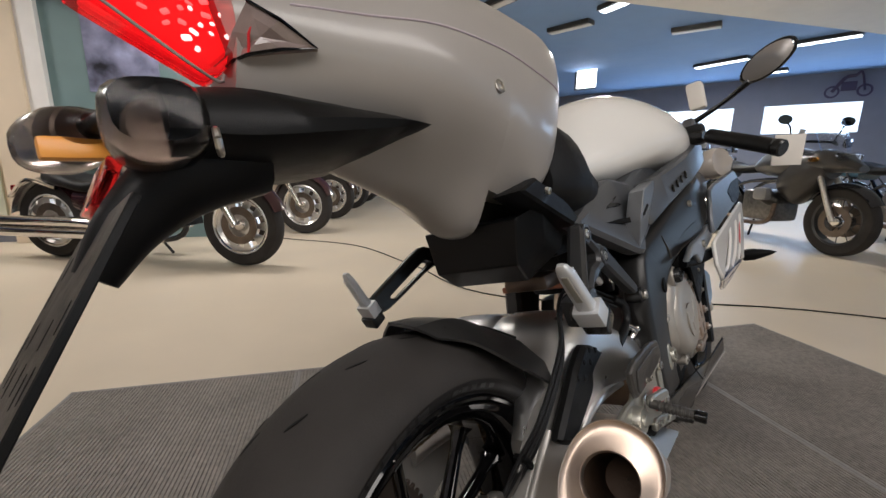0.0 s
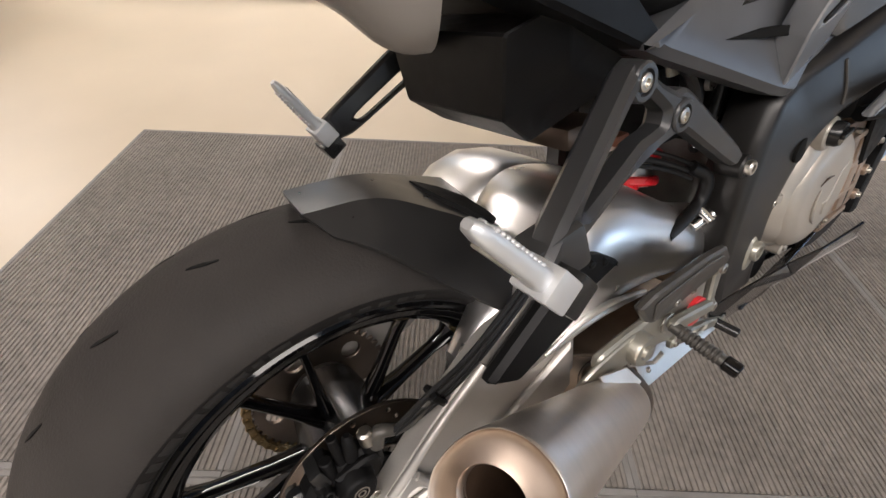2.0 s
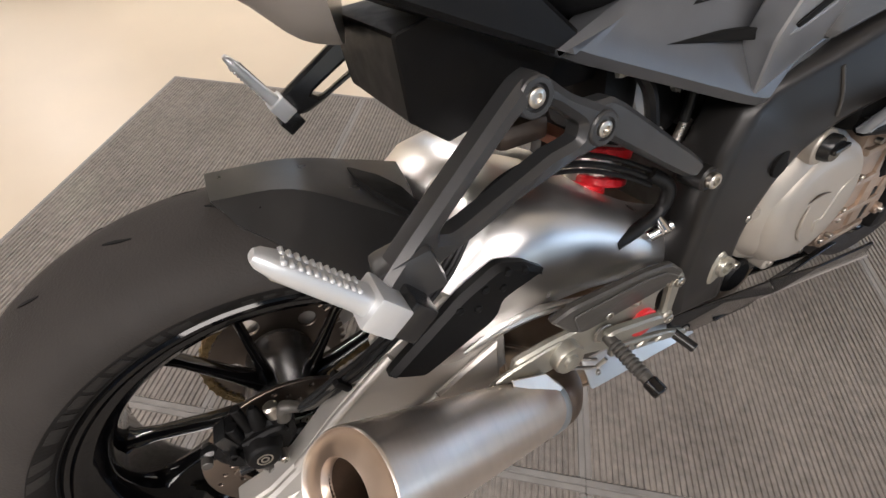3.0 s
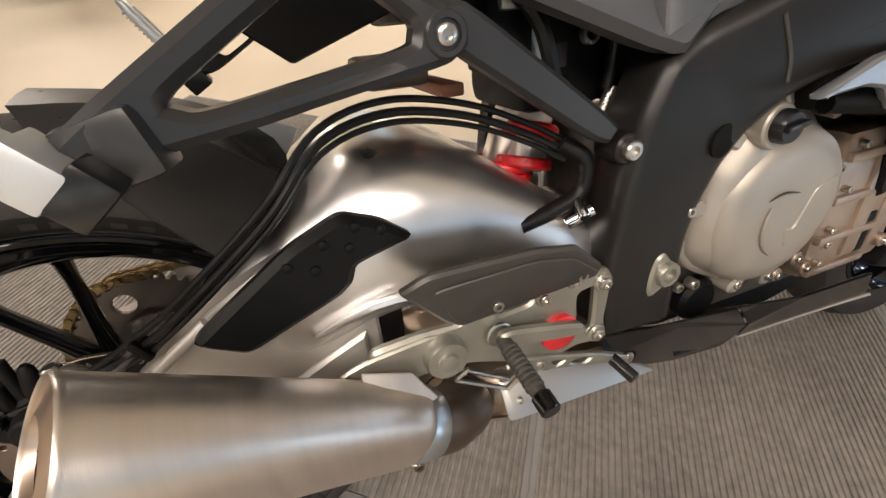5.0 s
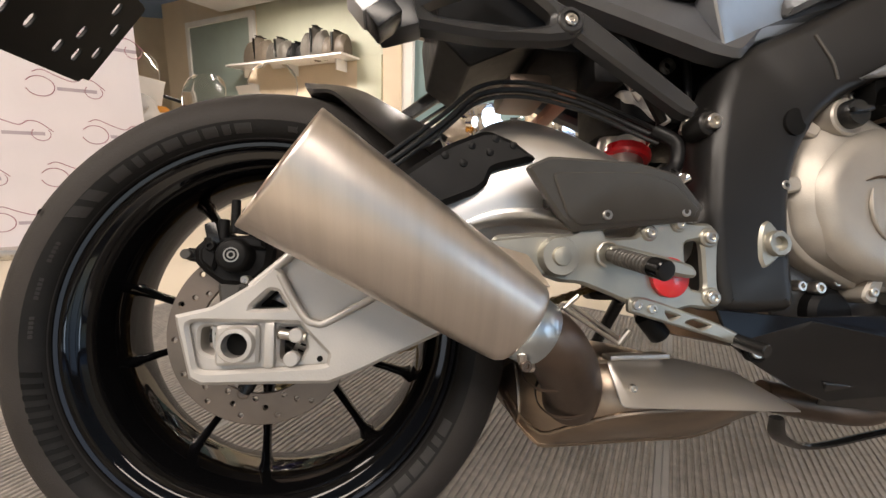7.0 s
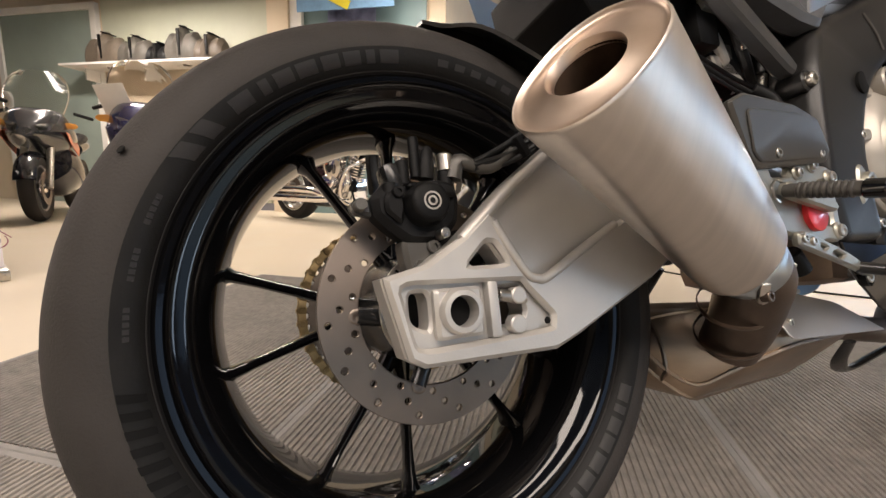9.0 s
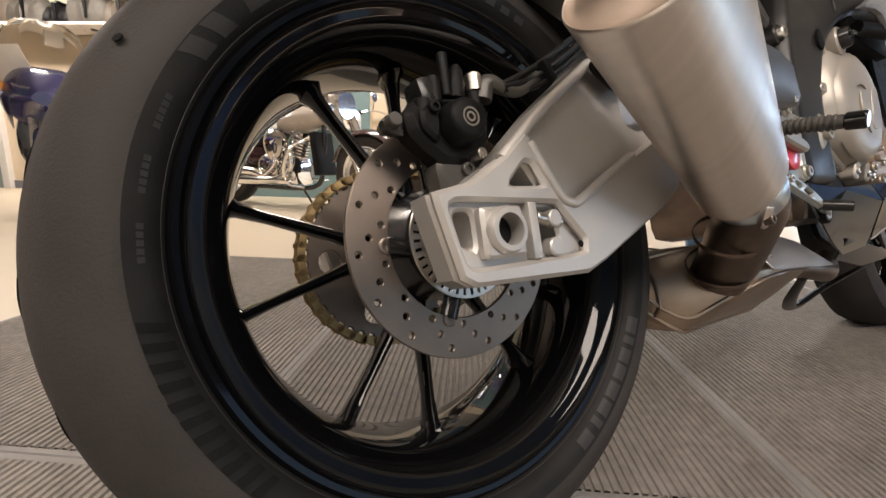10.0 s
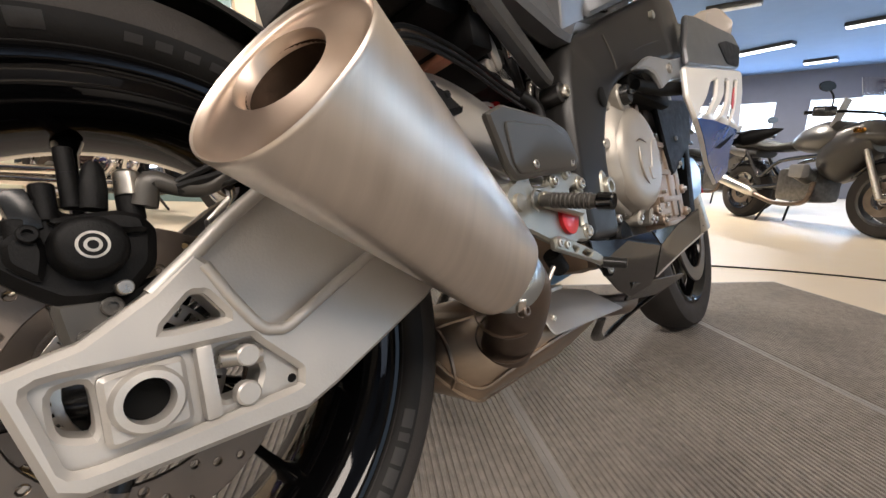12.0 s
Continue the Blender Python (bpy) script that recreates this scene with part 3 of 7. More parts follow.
rim = part("rear_wheel", lathe([(0.074, 0.2300), (0.079, 0.2290), (0.0815, 0.2255), (0.0805, 0.2215), (0.0765, 0.2190), (0.0735, 0.2150), (0.0725, 0.2095), (0.0700, 0.2060), (0.0660, 0.2030), (0.0620, 0.1980), (0.0500, 0.1925), (0.0250, 0.1890), (0, 0.1875), (-0.025, 0.1890), (-0.05, 0.1925), (-0.062, 0.198), (-0.066, 0.203), (-0.0725, 0.2095), (-0.0735, 0.215), (-0.0765, 0.219), (-0.0815, 0.2255), (-0.079, 0.229), (-0.074, 0.230), (-0.06, 0.216), (0, 0.203), (0.06, 0.216)], WT, 128, True), "gloss_black", bike, "gloss black cast alloy wheel")
SIDE = [(0.0740, 0.2275), (0.0800, 0.2296), (0.0855, 0.2335), (0.0895, 0.2380), (0.0922, 0.2435), (0.0940, 0.2495)]
TYRE = [(0.0940, 0.2495), (0.0946, 0.2550), (0.0925, 0.2650), (0.0855, 0.2765), (0.0755, 0.2865), (0.0600, 0.2962), (0.0420, 0.3040), (0.0250, 0.3092), (0.0100, 0.3120), (-0.0050, 0.3125), (-0.0200, 0.3105), (-0.0380, 0.3050), (-0.0520, 0.2985), (-0.0680, 0.2885), (-0.0790, 0.2775), (-0.0850, 0.2660), (-0.0875, 0.2550), (-0.0870, 0.2495)]
tyre = part("tyre", lathe(TYRE + [(-0.06, 0.243), (0.06, 0.243)], WT, 160, True), "tread", rim, "wide worn sport tyre with short tread slits")
part("sidewall", lathe(SIDE + [(0.088, 0.2495), (0.070, 0.236)], WT, 160, True), "sidewall", rim, "darker tyre sidewall")
part("sidewall", lathe([(-x + 0.0072 * (r - 0.2275) / 0.022, r) for x, r in SIDE] + [(-0.080, 0.2495), (-0.066, 0.236)], WT, 160, True), "sidewall", rim)
part("bead_line", lathe([(0.0812, 0.2302), (0.0822, 0.2308), (0.0820, 0.2316)], WT, 128, True), "letter", rim)


def side_x(r):
    for (xa, ra), (xb, rb) in zip(SIDE + TYRE[1:], SIDE[1:] + TYRE[1:]):
        if ra <= r <= rb:
            return xa + (xb - xa) * (r - ra) / (rb - ra)
    return 0.09


def arc_bar(a0, a1, r0, r1, h=0.0008, slant=0.0, n=4, m=4):
    """A raised bar lying on the sidewall between two angles."""
    bm = bmesh.new()
    loops = []
    for i in range(n + 1):
        a = a0 + (a1 - a0) * i / n
        top, low = [], []
        for k in range(m + 1):
            r = r0 + (r1 - r0) * k / m
            q = polar(r, a + slant * k / m, side_x(r))
            top.append(q + vec(h, 0, 0))
            low.append(q - vec(0.002, 0, 0))
        loops.append([WT @ q for q in top + low[::-1]])
    return tidy(rings(bm, loops))


# raised sidewall marks: blocks for the maker's mark, bars and fine lines
def mark(a, w, r0, r1, h=0.0009, mat="letter", slant=0.0):
    part("sidewall_mark", arc_bar(a - w, a + w, r0, r1, h, slant), mat, rim)


for a, w in ((132.0, 2.3), (126.5, 1.0), (122.0, 2.0), (116.8, 2.2), (111.3, 2.0), (106.3, 1.9), (102.0, 1.0), (97.5, 2.2)):
    mark(a, w, 0.2358, 0.2462, 0.0005)
for a in (139.5, 145):
    mark(a, 1.7, 0.2348, 0.2485, 0.0005, slant=2)
for a in (84, 79.5, 75, 70.5, 66):
    mark(a, 1.3, 0.2378, 0.2438, 0.0004)
for a, w in ((-64, 2.2), (-58.6, 1.0), (-54.2, 2.0), (-49, 2.2), (-43.6, 2.0), (-38.8, 1.9), (-34.4, 1.0), (-30, 2.2)):
    mark(a, w, 0.2358, 0.2462, 0.0005)
for i in range(11):
    a = 190.5 + i * 2.9
    part("sidewall_bar", arc_bar(a - 0.72, a + 0.72, 0.2340, 0.2500 - 0.0003 * abs(i - 4), 0.0010, -1.2), "groove", rim)
for a in (158, 168, 178, 236, 250, 264):
    for da in (-2.4, -1.2, 0, 1.2, 2.4):
        mark(a + da, 0.42, 0.2390, 0.2425, 0.0004)


def tyre_x_r(x):
    for (xa, ra), (xb, rb) in zip(TYRE, TYRE[1:]):
        if xb <= x <= xa:
            return ra + (rb - ra) * (x - xa) / (xb - xa)
    return 0.312


def slit(x0, x1, a0, a1):
    """A short tread slit: a thin dark lens set into the tread."""
    bm = bmesh.new()
    loops = []
    for i in range(7):
        t = i / 6
        x, a, w = x0 + (x1 - x0) * t, a0 + (a1 - a0) * t, 0.0010 + 0.0018 * math.sin(math.pi * t)
        c = polar(tyre_x_r(x) + 0.0003, a, x)
        tg = (polar(0.3, a + 90) * radians(a1 - a0) + vec(x1 - x0, 0, 0)).normalized()
        rad = polar(1, a)
        sd = tg.cross(rad)
        loops.append([WT @ q for q in (c + sd * w, c - sd * w, c - sd * w - rad * 0.002, c + sd * w - rad * 0.002)])
    return tidy(rings(bm, loops))


for k in range(22):
    a = k * 360 / 22
    part("tread_slit", slit(0.030, 0.020, a, a + 4.6), "groove", rim, smooth=0)
    part("tread_slit", slit(-0.020, -0.030, a + 6, a + 10.6), "groove", rim, smooth=0)
    if k % 2:
        part("tread_slit", slit(-0.046, -0.056, a + 2, a + 6), "groove", rim, smooth=0)
part("balance_dot", lathe([(0, 0.0035), (0.001, 0.0033)], along(polar(0.2745, 149.8, 0.0872), polar(0.2745, 149.8, 0.0872) + vec(0.6, -0.5, 0.3)), 10), "groove", rim)


def spoke(a_rim, a_hub):
    bm = bmesh.new()
    loops = []
    for t, w, d in ((0, 0.010, 0.017), (0.3, 0.0058, 0.014), (0.75, 0.0050, 0.012), (0.93, 0.0062, 0.016), (1, 0.011, 0.024)):
        c = polar(0.056, a_hub).lerp(polar(0.1885, a_rim), t)
        tg = (polar(0.1885, a_rim) - polar(0.056, a_hub)).normalized().cross(vec(1, 0, 0))
        loops.append([c + vec(math.cos(w0), 0, 0) * d + tg * w * math.sin(w0) for w0 in (math.pi / 5 * j for j in range(10))])
    return tidy(rings(bm, loops))


for k in range(5):
    base = 179.2 + 72 * k
    for s in (-1, 1):
        part("spoke", spoke(base + s * 14.6, base + s * 6), "gloss_black", rim)
part("hub", lathe([(-0.085, 0.03), (-0.08, 0.05), (-0.03, 0.056), (0.03, 0.056), (0.066, 0.05), (0.07, 0.03)], None, 40), "satin_black", rim)

# brake disc with drilled holes on a black carrier
holes = [circle(0, 0, 0.0715, 48)]
for k in range(15):
    for r, d in ((0.0775, 0), (0.088, 8), (0.0985, 16)):
        q = polar(r, k * 24 + d)
        holes.append(circle(q.y, q.z, 0.0031, 8))
part("brake_disc", plate(circle(0, 0, 0.1075, 72), 0.072, 0.077, 0.0006, holes), "disc", rim, "drilled steel brake disc")
for k in range(5):
    a = 253 + 72 * k
    p0, p1 = polar(0.03, a + 14, 0.070), polar(0.0735, a, 0.0735)
    part("disc_carrier", tube([p0, polar(0.05, a + 5, 0.071), p1], [0.011, 0.008, 0.0085], 10, 4), "satin_black", rim)
    part("disc_button", lathe([(0.069, 0.0070), (0.0785, 0.0070), (0.0790, 0.006), (0.0790, 0.0035), (0.0775, 0.0005)], Matrix.Translation(polar(0.0735, a)), 16), "disc", rim)
slots = [circle(0, 0, 0.040, 32)]
for k in range(40):
    q0, q1 = polar(0.0450, k * 9), polar(0.0520, k * 9)
    d = polar(0.0013, k * 9 + 90)
    slots.append([(p.y, p.z) for p in (q0 - d, q1 - d, q1 + d, q0 + d)])
part("speed_sensor_ring", plate(circle(0, 0, 0.0550, 48), 0.083, 0.0855, 0.0003, slots), "bolt", rim)
# sprocket and chain
teeth = []
for k in range(45):
    for da, r in ((-2.6, 0.096), (-1.2, 0.1030), (1.2, 0.1030), (2.6, 0.096)):
        q = polar(r, k * 8 + da)
        teeth.append((q.y, q.z))
win = [circle(*polar(0.070, 36 + 72 * k)[1:], 0.014, 12) for k in range(5)] + [circle(0, 0, 0.045, 24)]
part("sprocket", plate(teeth, -0.097, -0.091, 0.001, win), "disc", rim)
LINK = join(*[plate(rounded([(-0.0125, -0.0068), (-0.004, -0.0045), (0.004, -0.0045), (0.0125, -0.0068), (0.0125, 0.0068), (0.004, 0.0045), (-0.004, 0.0045), (-0.0125, 0.0068)], 0.3, 1), x0, x0 + 0.0022, 0.0005) for x0 in (-0.0095, -0.0055, 0.0033, 0.0073)] + [rod((-0.0115, y, 0), (0.0115, y, 0), 0.0036, 8) for y in (-0.0079, 0.0079)])
link_mesh = mesh_of("chain_link", LINK, "gold")
chain = part("chain_guide", box((-0.094, 0.32, 0.125), (0.012, 0.24, 0.012), 0.003), "plastic", bike)
for k in range(21):
    a = 93 + k * 8.75
    o = new("chain_link", link_mesh)
    o.parent = chain
    o.matrix_basis = Matrix.Translation(polar(0.1040, a, -0.094)) @ Matrix.Rotation(radians(a + 90), 4, "X")
for k in range(34):
    for z0, z1 in ((0.104, 0.135), (-0.104, 0.055)):
        t = k / 33
        o = new("chain_link", link_mesh)
        o.parent = chain
        o.matrix_basis = Matrix.Translation((-0.094, -0.012 + 0.56 * t, z0 + (z1 - z0) * t)) @ Matrix.Rotation(math.atan2(z1 - z0, 0.56), 4, "X")

# swingarm: a tall polished bridge ahead of the wheel, windowed arm ends
ARM = [(-0.067, 0.027), (-0.0655, 0.018), (-0.052, -0.036), (-0.040, -0.043), (0.084, -0.046), (0.11, -0.037), (0.216, 0.008), (0.27, 0.04), (0.27, 0.16), (0.20, 0.195), (0.131, 0.158), (0.06, 0.106), (0.028, 0.078), (0.003, 0.056), (-0.032, 0.035)]
tri_win = rounded([(0.003, 0.0315), (0.043, 0.0315), (0.031, 0.050), (0.023, 0.051)], 0.18, 2)
back_win = rounded([(-0.046, 0.014), (-0.030, 0.014), (-0.030, -0.018), (-0.046, -0.010)], 0.3, 3)
adj_win = rounded([(0.032, 0.012), (0.055, 0.012), (0.060, -0.010), (0.054, -0.022), (0.032, -0.022)], 0.15, 2)
arm = part("swingarm", plate(ARM, 0.112, 0.1405, 0.003, [tri_win, back_win, adj_win]), "cast", bike, "bare alloy swingarm with a polished bridge")
LOW = [(-0.067, 0.027), (-0.0655, 0.018), (-0.052, -0.036), (-0.040, -0.043), (0.084, -0.046), (0.11, -0.037), (0.216, 0.008), (0.255, 0.030), (0.255, 0.100), (0.216, 0.083), (0.167, 0.060), (0.082, 0.0165), (0.062, 0.0185), (0.036, 0.070), (0.028, 0.078), (0.003, 0.056), (-0.032, 0.035)]
slot_win = rounded([(-0.055, 0.0205), (0.054, 0.0165), (0.0585, 0.010), (0.083, -0.016), (0.081, -0.027), (-0.044, -0.030)], 0.12, 3)
part("arm_web", plate(LOW, 0.1405, 0.1500, 0.0035, [slot_win, tri_win]), "cast", arm)
rib = [vec(0.148, 0.033, 0.068), vec(0.1495, 0.046, 0.043), vec(0.1495, 0.060, 0.0215), vec(0.1495, 0.070, 0.0165), vec(0.1495, 0.082, 0.0175), vec(0.1495, 0.125, 0.040), vec(0.1495, 0.170, 0.0625)]
part("arm_rib", tube(rib, 0.0042, 10, 5), "cast", arm)
part("arm_flange", tube([vec(0.143, 0.004, 0.0545), vec(0.1445, 0.03, 0.0765), vec(0.1445, 0.06, 0.102), vec(0.1445, 0.131, 0.153)], 0.0052, 10, 5), "cast", arm)
part("adjuster_rail", box((0.145, 0.0245, -0.005), (0.010, 0.0095, 0.046), 0.002), "cast", arm)
part("axle_block", plate(rounded([(-0.028, -0.0245), (0.014, -0.0245), (0.014, 0.0155), (-0.028, 0.0155)], 0.1, 2), 0.138, 0.150, 0.003, [circle(-0.007, -0.0035, 0.015, 24)]), "cast", arm)
part("axle_nut", lathe([(0.1395, 0.019), (0.153, 0.0185), (0.1565, 0.0165), (0.1570, 0.0125), (0.120, 0.0118)], Matrix.Translation((0, -0.007, -0.0035)), 32, True), "cast", arm)
part("axle_bore", lathe([(0.1413, 0.0122), (0.1418, 0.0122)], Matrix.Translation((0, -0.007, -0.0035)), 24), "groove", arm)
part("adjuster_bolt", rod((0.143, 0.032, 0.006), (0.143, 0.060, 0.001), 0.0055), "bolt", arm)
part("adjuster_lug", rod((0.139, 0.046, -0.020), (0.1505, 0.046, -0.020), 0.0080), "cast", arm)
part("adjuster_lug", rod((0.139, 0.050, 0.004), (0.1495, 0.050, 0.004), 0.0075), "cast", arm)
part("arm_eye", lathe([(0.150, 0.0032), (0.1506, 0.0030)], Matrix.Translation((0, 0.075, -0.02)), 12), "groove", arm)
# left arm
part("left_arm", plate(ARM, -0.160, -0.128, 0.003), "cast", arm)
BR = [(0.12, 0.055, 0.140, 0.092, 0.132), (0.16, 0.062, 0.178, 0.080, 0.137), (0.20, 0.070, 0.205, 0.055, 0.146), (0.24, 0.078, 0.236, -0.010, 0.153), (0.27, 0.086, 0.260, -0.03, 0.156), (0.31, 0.090, 0.268, -0.04, 0.157), (0.36, 0.090, 0.256, -0.04, 0.157), (0.41, 0.088, 0.230, -0.02, 0.158), (0.46, 0.083, 0.195, 0.03, 0.160), (0.52, 0.072, 0.160, 0.06, 0.163), (0.60, 0.065, 0.130, 0.08, 0.166)]
loops = []
for y, zl, zh, xi, xo in BR:
    cx, hx, cz, hz = (xi + xo) / 2, (xo - xi) / 2, (zl + zh) / 2, (zh - zl) / 2
    ring = []
    for k in range(28):
        w = 2 * math.pi * k / 28
        cw, sw = math.cos(w), math.sin(w)
        ring.append(vec(cx + hx * math.copysign(abs(cw) ** 0.62, cw) - 0.010 * max(0, sw), y, cz + hz * math.copysign(abs(sw) ** 0.72, sw)))
    loops.append(ring)
part("arm_bridge", loft(smoothed(loops, 3)), "polished", arm, "polished alloy swingarm bridge")
part("arm_bridge_left", loft([[vec(-0.02 - q.x, q.y, q.z) for q in l] for l in loops]), "polished", arm)
part("arm_fold", tube([vec(0.151, 0.21, 0.112), vec(0.154, 0.26, 0.128), vec(0.157, 0.31, 0.130), vec(0.160, 0.37, 0.118)], [0.004, 0.011, 0.012, 0.006], 10, 5, flat=0.6), "polished", arm)
PAD = [(0.120, 0.148), (0.130, 0.138), (0.157, 0.122), (0.200, 0.139), (0.240, 0.155), (0.252, 0.165), (0.258, 0.181), (0.312, 0.195), (0.284, 0.216), (0.253, 0.228), (0.206, 0.208)]
pad = part("arm_guard", plate(rounded(PAD, 0.2, 3), 0.146, 0.166, 0.006, shift=lambda c: (-max(0, c.z - 0.195) * 0.08, 0, 0)), "plastic", bike, "black plastic swingarm guard with raised dots")
for y, z in ((0.205, 0.195), (0.225, 0.187), (0.235, 0.207), (0.255, 0.200), (0.262, 0.216), (0.282, 0.209)):
    part("raised_dot", lathe([(0.163, 0.0052), (0.1672, 0.0042), (0.1682, 0.001)], Matrix.Translation((-max(0, z - 0.195) * 0.08, y, z)), 12), "plastic", pad)

# muffler: a tapering oval of brushed steel
MA, MF = vec(0.2494, 0.0539, 0.1547), vec(0.2000, 0.2735, 0.0184)
mdir = (MF - MA).normalized()
mside = vec(1, 0, 0) - mdir * mdir.x
mside.normalize()
mup = mside.cross(mdir)
if mup.z < 0:
    mup = -mup
ROLL, RAKE_X, RAKE_Z = -0.33, 0.0076, 0.0050
mside, mup = mside * math.cos(ROLL) + mup * math.sin(ROLL), mup * math.cos(ROLL) - mside * math.sin(ROLL)


def oval(t, ra, rb, n=64, p=2.25):
    """A ring round the muffler's axis; the rear end is cut off at a slant."""
    c = MA.lerp(MF, t)
    out = []
    for k in range(n):
        w = 2 * math.pi * k / n
        cw, sw = math.cos(w), math.sin(w)
        cx, cz = math.copysign(abs(cw) ** (2 / p), cw), math.copysign(abs(sw) ** (2 / p), sw)
        out.append(c + mside * rb * cx + mup * ra * cz + mdir * max(0, 1 - t) * (RAKE_X * cx * rb / 0.0473 + RAKE_Z * cz * ra / 0.0600))
    return out


muf = part("muffler", tidy(rings(bmesh.new(), [oval(t, a, b) for t, a, b in ((0.006, 0.0577, 0.0452), (0.0, 0.0589, 0.0463), (0.004, 0.0597, 0.0470), (0.010, 0.0600, 0.0473), (0.016, 0.0597, 0.0470), (0.022, 0.0597, 0.0470), (0.4, 0.0541, 0.0423), (0.7, 0.0497, 0.0385), (0.955, 0.0460, 0.0353), (0.980, 0.0451, 0.0345), (0.994, 0.0432, 0.0328), (1.000, 0.0400, 0.0300), (1.001, 0.0300, 0.0260))], caps=False)), "brushed", bike, "tapered oval brushed steel muffler", smooth=50)
part("end_cap", tidy(rings(bmesh.new(), [oval(t, a, b, 64, 2.25 if a > 0.05 else 2.1 if a > 0.04 else 2.0) for t, a, b in ((0.004, 0.0580, 0.0455), (0.010, 0.0568, 0.0447), (0.015, 0.0540, 0.0430), (0.0145, 0.0490, 0.0405), (0.010, 0.0420, 0.0366), (0.004, 0.0350, 0.0326), (0.000, 0.0308, 0.0298), (-0.003, 0.0285, 0.0280), (0.002, 0.0272, 0.0270), (0.03, 0.0265, 0.0262))], caps=False)), "cap_steel", muf, "heat-tinted dished end cap", smooth=50)
part("bore", tidy(rings(bmesh.new(), [oval(t, a, a, 48, 2.0) for t, a in ((0.02, 0.0266), (0.45, 0.0258), (0.46, 0.002))], caps=False)), "bore", muf, "sooty brown outlet pipe")
part("clamp_band", tidy(rings(bmesh.new(), [oval(t, a, a, 40, 2.0) for t, a in ((0.992, 0.0300), (0.992, 0.0345), (1.000, 0.0355), (1.040, 0.0352), (1.085, 0.0345), (1.092, 0.0335), (1.092, 0.0300))], caps=False)), "band", muf, "pale steel clamp band")
mb = vec(0.214, 0.272, -0.020)
part("clamp_lug", tube([mb + vec(0.006, -0.004, 0.012), mb, mb + vec(-0.006, 0.010, -0.004)], 0.0048, 8, 4), "brushed", muf)
bolt("clamp_bolt", mb + vec(0.004, 0, 0), muf, 0.0055, 0.004, "pipe")
part("elbow", tube([MF + mdir * 0.004, MF + mdir * 0.040, vec(0.166, 0.334, -0.030), vec(0.142, 0.352, -0.058), vec(0.120, 0.360, -0.084)], [0.0300, 0.0325, 0.0345, 0.034, 0.032], 24, 6), "pipe", muf, "heat-browned exhaust elbow")
for t in (0.30, 0.85):
    q0, q1 = vec(0.172, 0.312, -0.010).lerp(vec(0.122, 0.359, -0.078), t), vec(0.172, 0.312, -0.010).lerp(vec(0.122, 0.359, -0.078), t + 0.05)
    part("weld_ring", lathe([(-0.004, 0.0365), (-0.001, 0.0378), (0.003, 0.0365)], along(q0, q1), 28, True), "pipe", muf)
part("muffler_hanger", plate(rounded([(0.19, 0.075), (0.235, 0.100), (0.31, 0.108), (0.335, 0.095), (0.325, 0.068), (0.30, 0.064), (0.235, 0.066), (0.205, 0.055)], 0.25, 3), 0.186, 0.192, 0.002), "rearset", muf)
part("hanger_tab", shell([vec(0.199, 0.240, 0.098), vec(0.204, 0.282, 0.086), vec(0.212, 0.302, 0.054), vec(0.221, 0.272, 0.054), vec(0.222, 0.252, 0.064), vec(0.214, 0.238, 0.088)], [(0, 1, 2, 3, 4, 5)], 0.003), "brushed", muf)
part("hanger_boss", lathe([(0.180, 0.021), (0.200, 0.021), (0.204, 0.019), (0.204, 0.010), (0.208, 0.009), (0.209, 0.003)], Matrix.Translation((0, 0.317, 0.084)), 28), "rearset", muf, "round alloy muffler mount")

# collector box under the engine
loops = []
for y, xr, zh in ((0.300, 0.035, -0.075), (0.303, 0.050, -0.062), (0.315, 0.066, -0.050), (0.335, 0.090, -0.044), (0.360, 0.116, -0.041), (0.390, 0.142, -0.040), (0.420, 0.155, -0.038), (0.480, 0.157, -0.042), (0.550, 0.154, -0.056), (0.610, 0.138, -0.076), (0.670, 0.100, -0.095)):
    zb = -0.152 + 0.030 * max(0, (y - 0.55) / 0.12) + 0.055 * max(0, (0.345 - y) / 0.045) ** 2
    xb = min(xr - 0.010, 0.078)
    zc = min(zb + 0.012 + max(0, xr - 0.085) * 0.66, zh - 0.012)
    pts = [vec(-0.06, y, zb + 0.006), vec(xb - 0.02, y, zb), vec(xb, y, zb + 0.001), vec(xb + 0.3 * (xr - xb), y, zb + 0.25 * (zc - zb)), vec(xr - 0.004, y, zc - 0.004), vec(xr, y, zc + 0.003), vec(xr - 0.002, y, (zc + zh) / 2), vec(xr - 0.012, y, zh - 0.006), vec(xr - 0.022, y, zh), vec(-0.06, y, zh)]
    loops.append(pts)
coll = part("collector_box", loft(smoothed(loops, 2)), "cat", bike, "stained steel exhaust collector box")
for k in (2, 5, 8):
    part("weld_seam", tube([l[k] for l in loops[1:-1]], 0.0028, 6, 3), "cat", coll)
part("weld_seam", tube([loops[2][k] for k in (2, 3, 4, 5, 6, 7, 8)], 0.0030, 6, 3), "cat", coll)
part("heat_shield", plate(rounded([(0.396, -0.033), (0.470, -0.031), (0.560, -0.052), (0.630, -0.097), (0.560, -0.092), (0.398, -0.080)], 0.08, 2), 0.159, 0.162, 0.001, shift=lambda c: (-0.008 - 0.55 * (c.z + 0.056) - 0.06 * (c.y - 0.45), 0, 0)), "shield", coll, "bright thin heat shield")
bolt("shield_bolt", (0.158, 0.418, -0.062), coll, 0.0045, 0.004)
part("collector_strap", box((0.140, 0.435, -0.030), (0.02, 0.075, 0.006), 0.002), "shield", coll)

